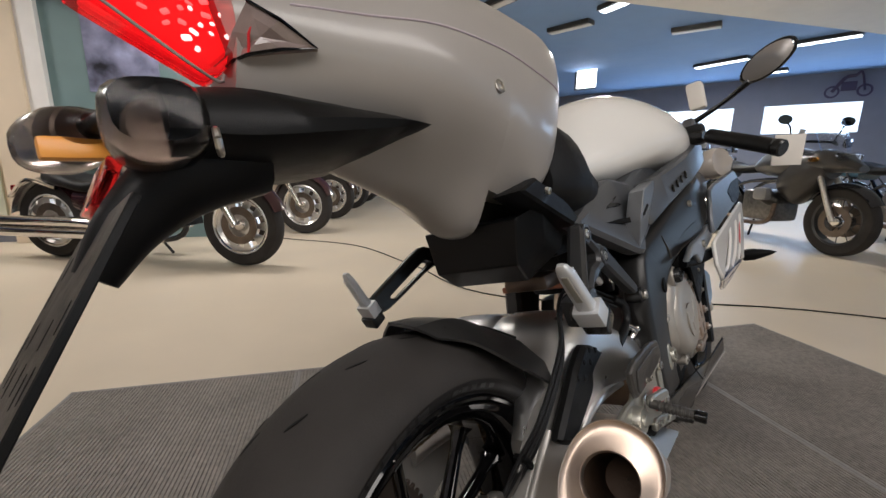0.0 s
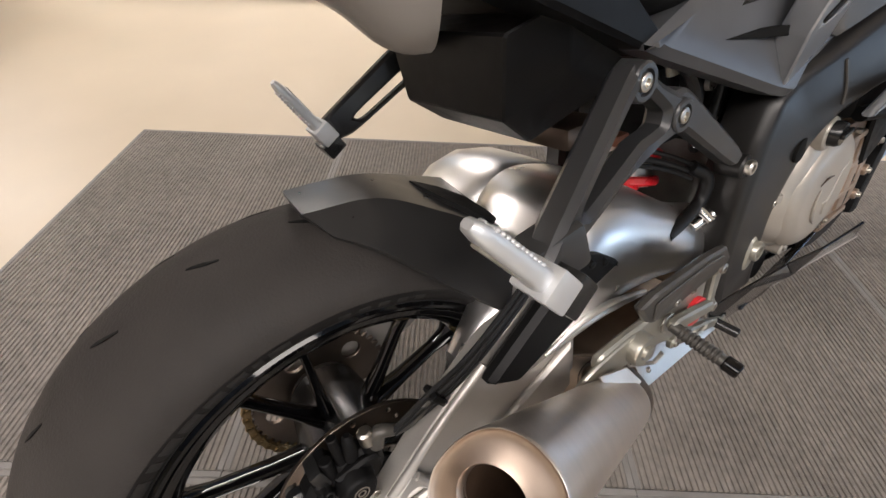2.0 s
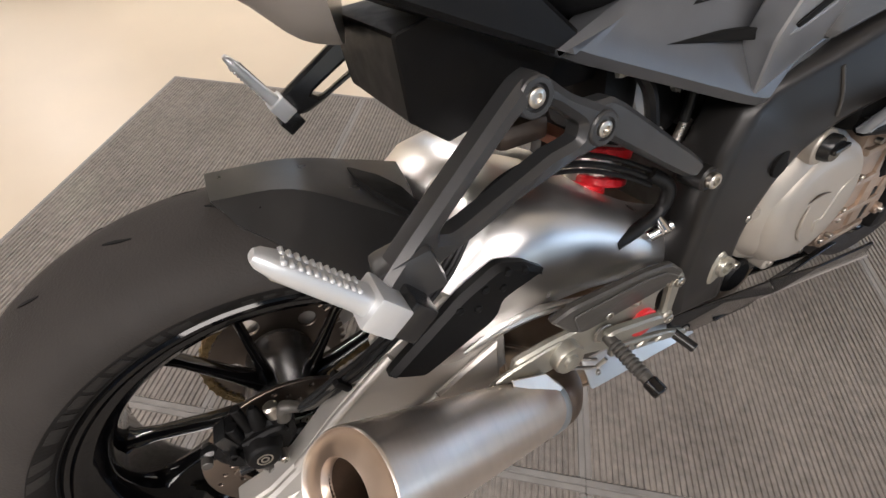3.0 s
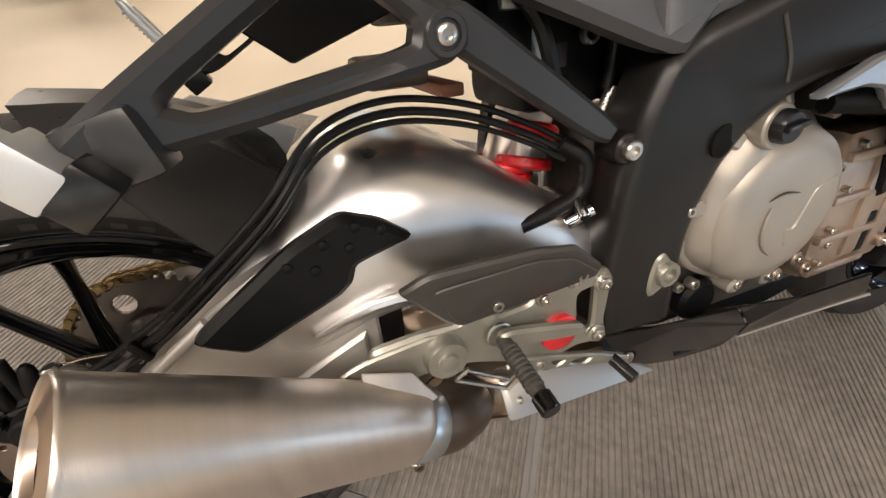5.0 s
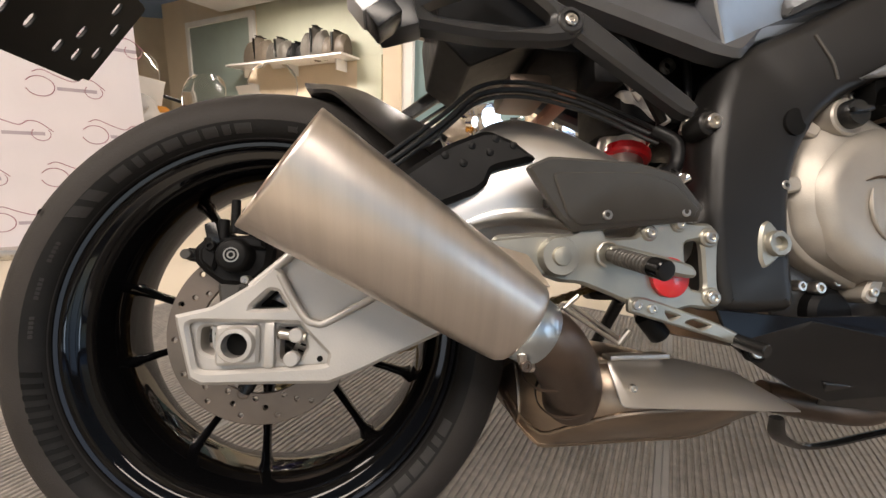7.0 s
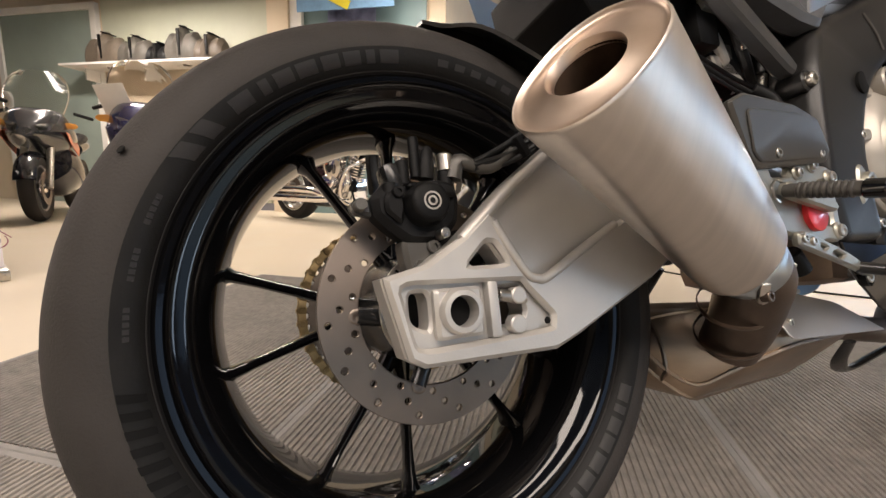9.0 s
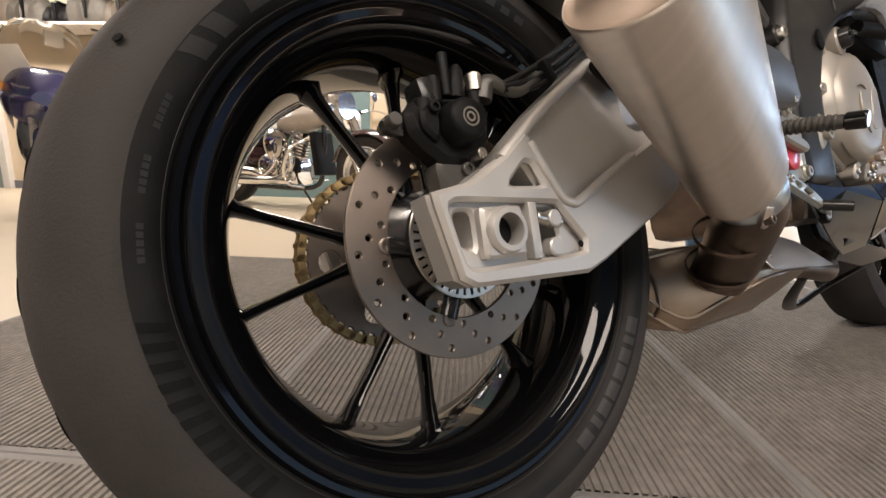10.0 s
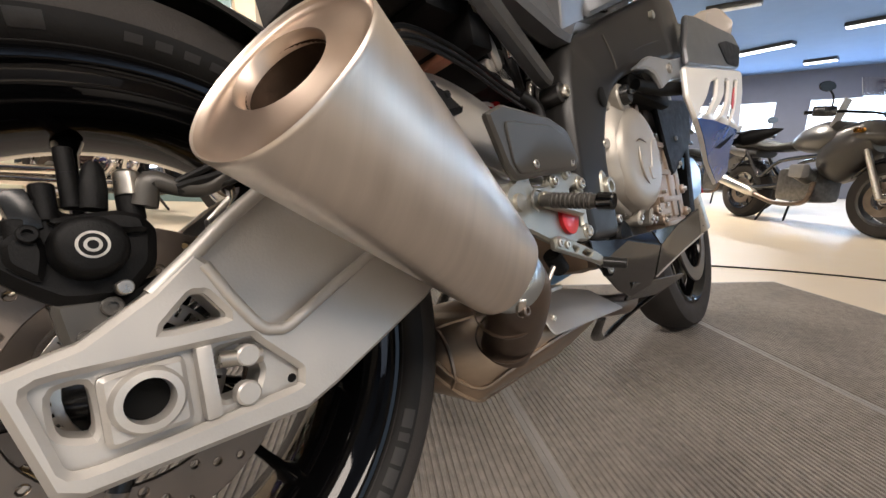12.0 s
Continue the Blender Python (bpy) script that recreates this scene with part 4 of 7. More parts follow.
# main frame spars: an upright leg, an elbow and a beam that flares outwards
SPAR = [(0.507, 0.022), (0.501, 0.080), (0.500, 0.130), (0.508, 0.207), (0.520, 0.265), (0.538, 0.310), (0.566, 0.334), (0.615, 0.354), (0.680, 0.387), (0.756, 0.422), (0.880, 0.458), (0.930, 0.400), (0.955, 0.335), (0.870, 0.325), (0.790, 0.308), (0.705, 0.289), (0.658, 0.268), (0.630, 0.243), (0.612, 0.210), (0.600, 0.172), (0.595, 0.138), (0.594, 0.098), (0.596, 0.022)]
spar_flare = lambda c: (0.28 * max(0, min(0.24, c.y - 0.565)), 0, 0)


def spar_mesh(x0, x1, shift):
    """The spar as a body with a wide rounded edge, built from inset outlines."""
    line = ccw(rounded(SPAR, 0.22, 4))
    loops = []
    for d, x in ((0.004, x0), (0.0, x0 + 0.006), (0.0, x1 - 0.016), (0.0012, x1 - 0.0095), (0.0045, x1 - 0.0042), (0.0095, x1 - 0.0012), (0.0150, x1)):
        loops.append([vec(x, q[0], q[1]) for q in inset(line, d)])
    bm = rings(bmesh.new(), loops, caps=False)
    bmesh.ops.recalc_face_normals(bm, faces=bm.faces[:])
    bmesh.ops.triangle_fill(bm, use_beauty=True, edges=[e for e in bm.edges if e.is_boundary and e.verts[0].co.x > (x0 + x1) / 2])
    bmesh.ops.triangle_fill(bm, use_beauty=True, edges=[e for e in bm.edges if e.is_boundary])
    bmesh.ops.recalc_face_normals(bm, faces=bm.faces[:])
    if shift:
        for v in bm.verts:
            v.co += Vector(shift(v.co))
    return bm


frame_r = part("frame_spar", spar_mesh(0.135, 0.192, spar_flare), "frame_black", bike, "satin black alloy frame spar", smooth=50)
part("frame_spar", plate(rounded(SPAR, 0.2, 3), -0.140, -0.095, 0.009), "frame_black", bike)
# no opening is cut; a near-black disc gives the hole's shade
part("spar_hole", lathe([(0.186, 0.0135), (0.1985, 0.0135), (0.1990, 0.0125), (0.1990, 0.0005)], Matrix.Translation((0.0055, 0.6010, 0.2375)) @ Matrix.Rotation(radians(-12), 4, "X") @ Matrix.Diagonal((1, 1.0, 1.18, 1)), 24), "groove", frame_r, "dark disc painted as the shade of a hole in the spar")
part("spar_seam", tube([vec(0.2095, 0.627, 0.338), vec(0.2115, 0.633, 0.325), vec(0.2142, 0.642, 0.304), vec(0.2150, 0.646, 0.284)], 0.0018, 8, 4), "dark_grey", frame_r)
part("beam_crease", tube([vec(0.2165, 0.660, 0.300), vec(0.2340, 0.720, 0.328), vec(0.2540, 0.800, 0.352), vec(0.2585, 0.900, 0.382)], 0.0016, 8, 5), "frame_black", frame_r)
# closed disc again, the darkness of the hole is only its colour
part("beam_hole", lathe([(0.236, 0.0130), (0.2515, 0.0130), (0.2518, 0.0120), (0.2518, 0.0005)], Matrix.Translation((-0.0005, 0.7650, 0.3830)) @ Matrix.Rotation(radians(16), 4, "Z") @ Matrix.Diagonal((1, 0.8, 1.3, 1)), 24), "groove", frame_r, "small dark disc painted as the shade of a hole in the beam")
part("beam_plug", lathe([(0.246, 0.0075), (0.2525, 0.0075), (0.2535, 0.006), (0.2535, 0.001)], Matrix.Translation((0.0, 0.7640, 0.3880)), 14), "rearset", frame_r)
part("pivot_recess", plate(rounded([(0.556, 0.121), (0.566, 0.127), (0.576, 0.117), (0.5845, 0.103), (0.5825, 0.088), (0.569, 0.077), (0.556, 0.070), (0.551, 0.082), (0.552, 0.104)], 0.35, 3), 0.186, 0.1972, 0.003), "rearset", frame_r, "oval alloy pivot insert")
part("pivot_nut", lathe([(0.186, 0.0150), (0.2015, 0.0150), (0.2035, 0.0135), (0.2035, 0.0085), (0.195, 0.0085), (0.195, 0.0005)], Matrix.Translation((0, 0.572, 0.099)), 10), "rearset", frame_r)
part("pivot_bore", lathe([(0.1925, 0.0082), (0.1938, 0.0082)], Matrix.Translation((0, 0.572, 0.099)), 16), "pipe", frame_r)
bolt("frame_bolt", (0.182, 0.513, 0.240), bike, 0.0092, 0.008)
part("bolt_lug", rod((0.15, 0.513, 0.240), (0.183, 0.513, 0.240), 0.0150), "frame_black", bike)

# engine
eng = part("engine", box((XC, 0.80, 0.10), (0.26, 0.40, 0.26), 0.03), "bg_engine", bike, "alloy engine block")
part("cylinder_head", box((XC, 0.90, 0.28), (0.28, 0.26, 0.20), 0.03, turn=(-25, 0, 0)), "matt_black", eng)
part("crankcase", box((XC, 0.72, 0.04), (0.24, 0.30, 0.14), 0.03), "engine_warm", eng)
CL = rounded([(0.606, 0.205), (0.628, 0.243), (0.655, 0.266), (0.700, 0.268), (0.765, 0.235), (0.812, 0.170), (0.806, 0.095), (0.752, 0.042), (0.690, 0.044), (0.625, 0.078), (0.600, 0.105), (0.594, 0.150)], 0.30, 4)


def cover_mesh():
    """A cast cover: a flat rim, a swelling flank and a wide flat top."""
    loops = []
    line = ccw(CL)
    mid = Vector((0.705, 0.150))
    for d, x, k in ((0.0, 0.150, 0), (0.0, 0.180, 0), (0.0025, 0.1835, 0), (0.007, 0.1850, 0), (0.0085, 0.1890, 0), (0.011, 0.1960, 0.1), (0.016, 0.2020, 0.2), (0.024, 0.2060, 0.3), (0.034, 0.2085, 0.4)):
        loops.append([vec(x, *q.lerp(mid + (q - mid).normalized() * 0.078, k)) for q in (Vector(p) for p in inset(line, d))])
    return tidy(rings(bmesh.new(), loops))


cover = part("clutch_cover", cover_mesh(), "engine", eng, "warm grey cast clutch cover", smooth=50)
part("cover_dome", lathe([(0.200, 0.090), (0.2080, 0.0865), (0.2135, 0.0800), (0.2170, 0.0715), (0.2180, 0.0660), (0.2185, 0.0500), (0.2185, 0.0005)], Matrix.Translation((0, 0.712, 0.146)) @ Matrix.Rotation(radians(-2), 4, "Z"), 64), "engine", cover, smooth=60)
part("cover_ridge", tube([vec(0.2190, 0.712 + 0.040 * math.cos(a), 0.140 + 0.046 * math.sin(a)) for a in (2.7, 3.1, 3.5, 3.9, 4.3)], [0.0008, 0.0024, 0.0024, 0.0008], 8, 5), "engine", cover)
part("cover_step", plate(rounded([(0.705, 0.128), (0.720, 0.126), (0.735, 0.172), (0.765, 0.182), (0.772, 0.165), (0.755, 0.130), (0.735, 0.105), (0.712, 0.104)], 0.25, 3), 0.2160, 0.2205, 0.002), "engine", cover)
part("cover_mark", tube([vec(0.2190, 0.668, 0.168), vec(0.2192, 0.688, 0.173), vec(0.2190, 0.712, 0.169)], [0.0006, 0.0016, 0.0006], 6, 4), "pipe", cover)
part("cap_collar", lathe([(0.190, 0.0225), (0.2105, 0.0218), (0.2125, 0.0200), (0.2125, 0.0155)], Matrix.Translation((0, 0.660, 0.243)), 32), "engine", cover)
part("filler_cap", lathe([(0.198, 0.0165), (0.2200, 0.0160), (0.2240, 0.0140), (0.2240, 0.002)], Matrix.Translation((0, 0.660, 0.244)), 32), "satin_black", cover, "black oil filler cap")
part("cap_grip", box((0.2265, 0.660, 0.246), (0.006, 0.027, 0.0065), 0.002, turn=(8, 0, 0)), "satin_black", cover)
for y, z, turn in ((0.622, 0.238, -35), (0.590, 0.166, 5), (0.697, 0.044, 70), (0.752, 0.040, 100), (0.808, 0.098, 140), (0.816, 0.168, 180), (0.690, 0.275, -80)):
    m = Matrix.Translation((0, y, z)) @ Matrix.Rotation(radians(turn), 4, "X")
    part("cover_lug", moved(plate(rounded([(-0.010, -0.0105), (-0.014, 0.0), (-0.010, 0.0105), (0.018, 0.0085), (0.018, -0.0085)], 0.25, 2), 0.165, 0.1950, 0.0025, shift=lambda c: (0.35 * max(0, c.y - 0.002), 0, 0) if c.x > 0.185 else (0, 0, 0)), m), "engine", cover)
    bolt("cover_bolt", (0.1945, y, z), cover, 0.0055, 0.004)
for y, z, r in ((0.715, 0.272, 0.012), (0.740, 0.262, 0.010), (0.770, 0.245, 0.009)):
    part("case_lump", rod((0.150, y, z), (0.198, y, z - 0.004), r), "engine_warm", eng)
for y, z in ((0.770, 0.036), (0.800, 0.052), (0.826, 0.030), (0.850, 0.060)):
    part("case_lug", rod((0.155, y, z), (0.196, y, z), 0.0095), "engine_warm", eng)
    bolt("case_bolt", (0.196, y, z), eng, 0.0050, 0.004)
part("side_casting", box((0.165, 0.905, 0.110), (0.06, 0.17, 0.20), 0.014), "engine_warm", eng)
part("side_rib", box((0.193, 0.900, 0.118), (0.014, 0.030, 0.170), 0.005), "engine_warm", eng)
part("side_rib", box((0.190, 0.950, 0.110), (0.016, 0.022, 0.150), 0.005), "engine_warm", eng)
part("side_pocket", box((0.193, 0.925, 0.060), (0.008, 0.024, 0.060), 0.003), "matt_black", eng)
for z in (0.022, 0.070, 0.125, 0.180):
    part("case_flange", box((0.195, 0.882, z), (0.012, 0.115, 0.012), 0.004), "engine_warm", eng)
    part("case_lug", rod((0.170, 0.965, z + 0.018), (0.204, 0.965, z + 0.018), 0.010), "engine_warm", eng)
    bolt("case_bolt", (0.204, 0.965, z + 0.018), eng, 0.005, 0.005)
    bolt("case_bolt", (0.200, 0.838, z + 0.015), eng, 0.0045, 0.004)
part("head_cover", box((0.155, 0.915, 0.228), (0.07, 0.16, 0.045), 0.014, turn=(-14, 0, 0)), "pipe", eng)
for y, z, r in ((0.623, 0.0515, 0.0065), (0.648, 0.0490, 0.0075), (0.672, 0.0550, 0.005)):
    bolt("sump_bolt", (0.172, y, z), eng, r, 0.008)
part("sump_cover", lathe([(0.10, 0.03), (0.172, 0.03), (0.178, 0.024), (0.178, 0.002)], Matrix.Translation((0, 0.665, 0.018)), 24), "matt_black", eng)

# foot-rest plate, peg, lever and heel guard
RS = [(0.252, 0.107), (0.300, 0.110), (0.335, 0.108), (0.352, 0.118), (0.378, 0.128), (0.433, 0.130), (0.478, 0.122), (0.500, 0.122), (0.512, 0.110), (0.508, 0.094), (0.505, 0.055), (0.509, 0.036), (0.497, 0.026), (0.470, 0.030), (0.446, 0.024), (0.400, 0.034), (0.372, 0.046), (0.345, 0.056), (0.320, 0.058), (0.296, 0.068), (0.248, 0.090)]
rs_holes = [rounded([(0.466, 0.100), (0.488, 0.104), (0.489, 0.046), (0.470, 0.050)], 0.2, 2), rounded([(0.372, 0.114), (0.420, 0.120), (0.410, 0.106), (0.376, 0.104)], 0.2, 2)]
rs = part("footrest_plate", plate(rounded(RS, 0.22, 2), 0.178, 0.189, 0.003, rs_holes), "rearset", bike, "champagne grey machined footrest plate")
for y, z, r in ((0.496, 0.106, 0.0075), (0.459, 0.120, 0.006), (0.495, 0.040, 0.0075), (0.424, 0.110, 0.006)):
    part("plate_boss", rod((0.180, y, z), (0.1915, y, z), r * 1.5), "rearset", rs)
    bolt("plate_bolt", (0.1915, y, z), rs, r, 0.004)
part("red_disc", lathe([(0.186, 0.0215), (0.1945, 0.0215), (0.1955, 0.020), (0.1955, 0.001)], Matrix.Translation((0, 0.444, 0.062)), 32), "red", rs, "red round plate")
part("peg_bracket", plate(rounded([(0.370, 0.094), (0.382, 0.096), (0.462, 0.076), (0.468, 0.066), (0.462, 0.060), (0.380, 0.076), (0.368, 0.082)], 0.3, 3), 0.194, 0.206, 0.003), "rearset", rs)
P0, P1 = vec(0.198, 0.374, 0.086), vec(0.276, 0.3776, 0.068)
peg = part("foot_peg", rod(P0, P1, 0.0076, 20), "dark_grey", rs, "dark grey ribbed folding foot peg")
for k in range(9):
    c = P0.lerp(P1, 0.16 + k * 0.065)
    part("peg_rib", lathe([(0, 0.0078), (0.001, 0.0090), (0.003, 0.0090), (0.004, 0.0078)], along(c, P1), 18), "dark_grey", peg)
part("peg_end", rod(P0.lerp(P1, 0.80), P0.lerp(P1, 1.02), 0.0094, 20), "gloss_black", peg)
part("peg_spring", tube([P0 + vec(-0.004, 0.013 * math.cos(a), 0.013 * math.sin(a)) for a in (0.5, 1.2, 2.0, 2.8, 3.6, 4.4)], 0.0016, 6, 4), "bolt", peg)
lev = part("brake_pedal", plate(rounded([(0.395, 0.040), (0.412, 0.042), (0.500, 0.012), (0.546, -0.012), (0.546, -0.022), (0.498, -0.004), (0.408, 0.022), (0.394, 0.026)], 0.25, 3), 0.186, 0.195, 0.002, [rounded([(0.435, 0.026), (0.452, 0.021), (0.440, 0.017)], 0.2, 2), rounded([(0.458, 0.014), (0.470, 0.017), (0.488, 0.010), (0.476, 0.006)], 0.2, 2)]), "rearset", rs, "machined brake pedal")
for y, z in ((0.403, 0.033), (0.420, 0.029)):
    bolt("pedal_bolt", (0.195, y, z), lev, 0.0052, 0.003)
part("pedal_tip", rod((0.19, 0.520, -0.006), (0.222, 0.528, -0.014), 0.0075), "satin_black", lev)
part("switch_bracket", join(rod((0.178, 0.330, 0.030), (0.178, 0.392, -0.010), 0.0025, 8), rod((0.170, 0.338, 0.036), (0.170, 0.398, -0.006), 0.0025, 8), rod((0.178, 0.330, 0.030), (0.182, 0.345, 0.044), 0.0025, 8), rod((0.178, 0.390, -0.010), (0.182, 0.402, 0.006), 0.003, 8)), "bolt", rs)
part("master_cylinder", rod((0.165, 0.43, 0.02), (0.165, 0.45, -0.005), 0.012), "matt_black", rs)
HG = [(0.280, 0.173), (0.304, 0.184), (0.400, 0.181), (0.446, 0.171), (0.482, 0.138), (0.478, 0.123), (0.430, 0.119), (0.336, 0.110), (0.318, 0.125)]
guard_x = lambda c: (0.25 * (c.z - 0.12), 0, 0)
hg = part("heel_guard", plate(rounded(HG, 0.10, 2), 0.187, 0.198, 0.003, shift=guard_x), "dark_grey", bike, "dark grey heel guard plate")
part("guard_panel", plate(rounded([(0.306, 0.168), (0.400, 0.171), (0.440, 0.162), (0.474, 0.136), (0.470, 0.127), (0.430, 0.123), (0.340, 0.116), (0.326, 0.126)], 0.12, 2), 0.1975, 0.2005, 0.0015, shift=guard_x), "dark_grey", hg)
bolt("guard_bolt", (0.200, 0.369, 0.127), hg, 0.0055, 0.004)
bolt("guard_bolt", (0.200, 0.459, 0.132), hg, 0.0055, 0.004)

# subframe strut and passenger peg hanger
part("subframe_strut", plate(rounded([(0.332, 0.366), (0.362, 0.366), (0.505, 0.262), (0.494, 0.247), (0.478, 0.252), (0.335, 0.346)], 0.2, 3), 0.158, 0.180, 0.004), "hanger", bike, "satin black subframe strut")
HK = [(0.256, 0.402), (0.274, 0.406), (0.291, 0.396), (0.312, 0.380), (0.340, 0.366), (0.359, 0.356), (0.361, 0.338), (0.345, 0.327), (0.225, 0.309), (0.160, 0.303), (0.140, 0.293), (0.122, 0.297), (0.126, 0.318), (0.152, 0.336)]
HH = rounded([(0.174, 0.328), (0.190, 0.3205), (0.320, 0.3405), (0.323, 0.354), (0.292, 0.377), (0.262, 0.3825)], 0.2, 3)
hk = part("peg_hanger", plate(rounded(HK, 0.22, 3), 0.160, 0.186, 0.0055, [HH], shift=lambda c: (0.045 * max(0, min(1.2, (0.29 - c.y) / 0.15)), 0, 0)), "hanger", bike, "satin black passenger footrest hanger")
for c in ((0.1925, 0.2700, 0.3900), (0.1860, 0.343, 0.346)):
    part("hanger_boss", lathe([(-0.012, 0.0155), (0.001, 0.0150), (0.0025, 0.0135), (0.0025, 0.0100), (-0.001, 0.0092), (-0.001, 0.0005)], Matrix.Translation(c), 24), "hanger", hk)
    bolt("hanger_bolt", vec(*c) + vec(-0.0005, 0, 0), hk, 0.0070, 0.004)
part("hanger_foot", box((0.2155, 0.150, 0.310), (0.030, 0.042, 0.036), 0.006, turn=(14, 0, -8)), "hanger", hk)



def passenger_peg(base, tip, side, parent):
    d = (tip - base).normalized()
    sx = vec(side, 0, 0) - d * d.x * side
    sx.normalize()
    nn = d.cross(sx)
    loops = []
    L = (tip - base).length
    for t, w, h in ((0.0, 0.0112, 0.0085), (0.13, 0.0112, 0.0085), (0.26, 0.0104, 0.0072), (0.70, 0.0100, 0.0064), (0.86, 0.0088, 0.0058), (0.96, 0.0066, 0.0046), (1.0, 0.0042, 0.0026)):
        c = base.lerp(tip, t)
        loops.append([c + sx * w * math.copysign(abs(math.cos(a)) ** 0.6, math.cos(a)) + nn * h * math.copysign(abs(math.sin(a)) ** 0.6, math.sin(a)) for a in (2 * math.pi * k / 16 for k in range(16))])
    p = part("passenger_peg", loft(loops), "peg_alloy", parent, "silver ribbed passenger foot peg")
    turn = Matrix((d, sx, nn)).transposed().to_4x4()
    for s in (-1, 1):
        for k in range(11):
            c = base.lerp(tip, 0.26 + 0.058 * k) + nn * (0.0068 - 0.0001 * k) + sx * s * 0.0048
            part("peg_tooth", moved(box((0, 0, 0), (0.0030, 0.0070, 0.0030), 0.001, seg=1), Matrix.Translation(c) @ turn), "peg_alloy", p)
    part("peg_block", moved(box((0, 0, 0), (0.026, 0.031, 0.024), 0.0025), Matrix.Translation(base - d * 0.002) @ turn), "peg_alloy", p)
    part("peg_channel", moved(box((0, 0, 0), (0.042, 0.0075, 0.003), 0.0012), Matrix.Translation(base.lerp(tip, 0.58) - nn * 0.0063) @ turn), "rearset", p)
    part("peg_hinge", moved(box((0, 0, 0), (0.022, 0.030, 0.028), 0.003), Matrix.Translation(base - d * 0.022 + nn * 0.004) @ turn), "satin_black", p)
    return p


passenger_peg(vec(0.237, 0.121, 0.311), vec(0.238, 0.070, 0.374), 1, hk)
hl = part("peg_hanger", plate(rounded([(0.250, 0.425), (0.285, 0.41), (0.285, 0.385), (0.250, 0.372), (0.165, 0.322), (0.130, 0.318), (0.118, 0.334), (0.140, 0.352)], 0.2, 2), -0.122, -0.106, 0.004, [rounded([(0.170, 0.344), (0.182, 0.338), (0.262, 0.386), (0.250, 0.394)], 0.2, 2)], shift=lambda c: (-0.055 * max(0, min(1.2, (0.29 - c.y) / 0.16)), 0, 0)), "satin_black", bike)
passenger_peg(vec(-0.165, 0.130, 0.335), vec(-0.153, 0.088, 0.406), -1, hl)

# rear hugger over the tyre
HUGGER = (
    [(-0.050, 0.050, 0.300), (-0.075, 0.085, 0.288), (-0.105, 0.125, 0.250), (-0.130, 0.165, 0.205)],
    [(-0.028, 0.042, 0.318), (-0.040, 0.100, 0.305), (-0.070, 0.160, 0.275), (-0.100, 0.215, 0.232)],
    [(-0.004, 0.033, 0.333), (-0.020, 0.108, 0.3195), (-0.042, 0.175, 0.290), (-0.069, 0.241, 0.256)],
    [(0.020, 0.033, 0.3295), (0.016, 0.104, 0.3190), (0.014, 0.172, 0.286), (0.006, 0.230, 0.254)],
    [(0.043, 0.034, 0.3245), (0.051, 0.101, 0.3170), (0.064, 0.160, 0.2830), (0.078, 0.213, 0.247)],
    [(0.055, 0.042, 0.3150), (0.078, 0.095, 0.3000), (0.103, 0.145, 0.2620), (0.124, 0.195, 0.222)],
    [(0.066, 0.048, 0.3060), (0.098, 0.078, 0.2900), (0.127, 0.118, 0.2480), (0.149, 0.165, 0.202)])


def hugger_lines():
    return [curve([vec(*q) for q in r], 4) for r in HUGGER]


def hugger():
    """A creased shell over the tyre: flat top strip and sloping flanks."""
    bm = bmesh.new()
    loops = []
    lines = hugger_lines()
    loops = [list(l) for l in zip(*lines)]
    vs = [[bm.verts.new(p) for p in l] for l in loops]
    for a, b in zip(vs, vs[1:]):
        for i in range(len(a) - 1):
            bm.faces.new((a[i], a[i + 1], b[i + 1], b[i]))
    bmesh.ops.recalc_face_normals(bm, faces=bm.faces[:])
    bmesh.ops.solidify(bm, geom=bm.faces[:], thickness=0.004)
    return tidy(bm)


hug = part("rear_hugger", hugger(), "hugger", bike, "matt black plastic tyre hugger", smooth=22)
up = vec(0.12, 0.42, 0.90)
# slab laid on the uncut hugger, the vent's shade is its black colour
loops = []
for a, b in (((-0.014, 0.166, 0.2895), (-0.013, 0.170, 0.2880)), ((-0.004, 0.166, 0.2895), (-0.003, 0.196, 0.2745)), ((0.016, 0.167, 0.2885), (0.020, 0.214, 0.2630)), ((0.042, 0.178, 0.2790), (0.048, 0.222, 0.2520)), ((0.060, 0.196, 0.2640), (0.066, 0.222, 0.2470)), ((0.067, 0.205, 0.2565), (0.069, 0.216, 0.2500))):
    a, b = vec(*a), vec(*b)
    loops.append([a - up * 0.003, b - up * 0.003, b + up * 0.0035, a + up * 0.0035])
part("hugger_vent", loft(loops), "groove", hug, "near-black slab painted as the shade in the vent opening", smooth=0)

# rear shock with a red spring, and hoses
sh = part("shock", rod((0.03, 0.44, 0.14), (0.05, 0.505, 0.36), 0.022), "brushed", bike, "damper with a bright red spring")
helix = []
for k in range(80):
    t = k / 79
    c = vec(0.03, 0.44, 0.14).lerp(vec(0.05, 0.505, 0.36), 0.02 + 0.30 * t)
    a = t * 2 * math.pi * 4.5
    helix.append(c + vec(0.036 * math.cos(a), 0.034 * math.sin(a), -0.008 * math.sin(a)))
part("spring", tube(helix, 0.0075, 10, 2), "red", sh)
part("reservoir", rod((0.062, 0.474, 0.195), (0.050, 0.492, 0.255), 0.024), "brushed", sh)
part("reservoir_ring", rod((0.0625, 0.4735, 0.198), (0.0600, 0.4770, 0.210), 0.034), "red", sh)
part("reservoir_ring", rod((0.0555, 0.4840, 0.230), (0.0525, 0.4885, 0.245), 0.034), "red", sh)
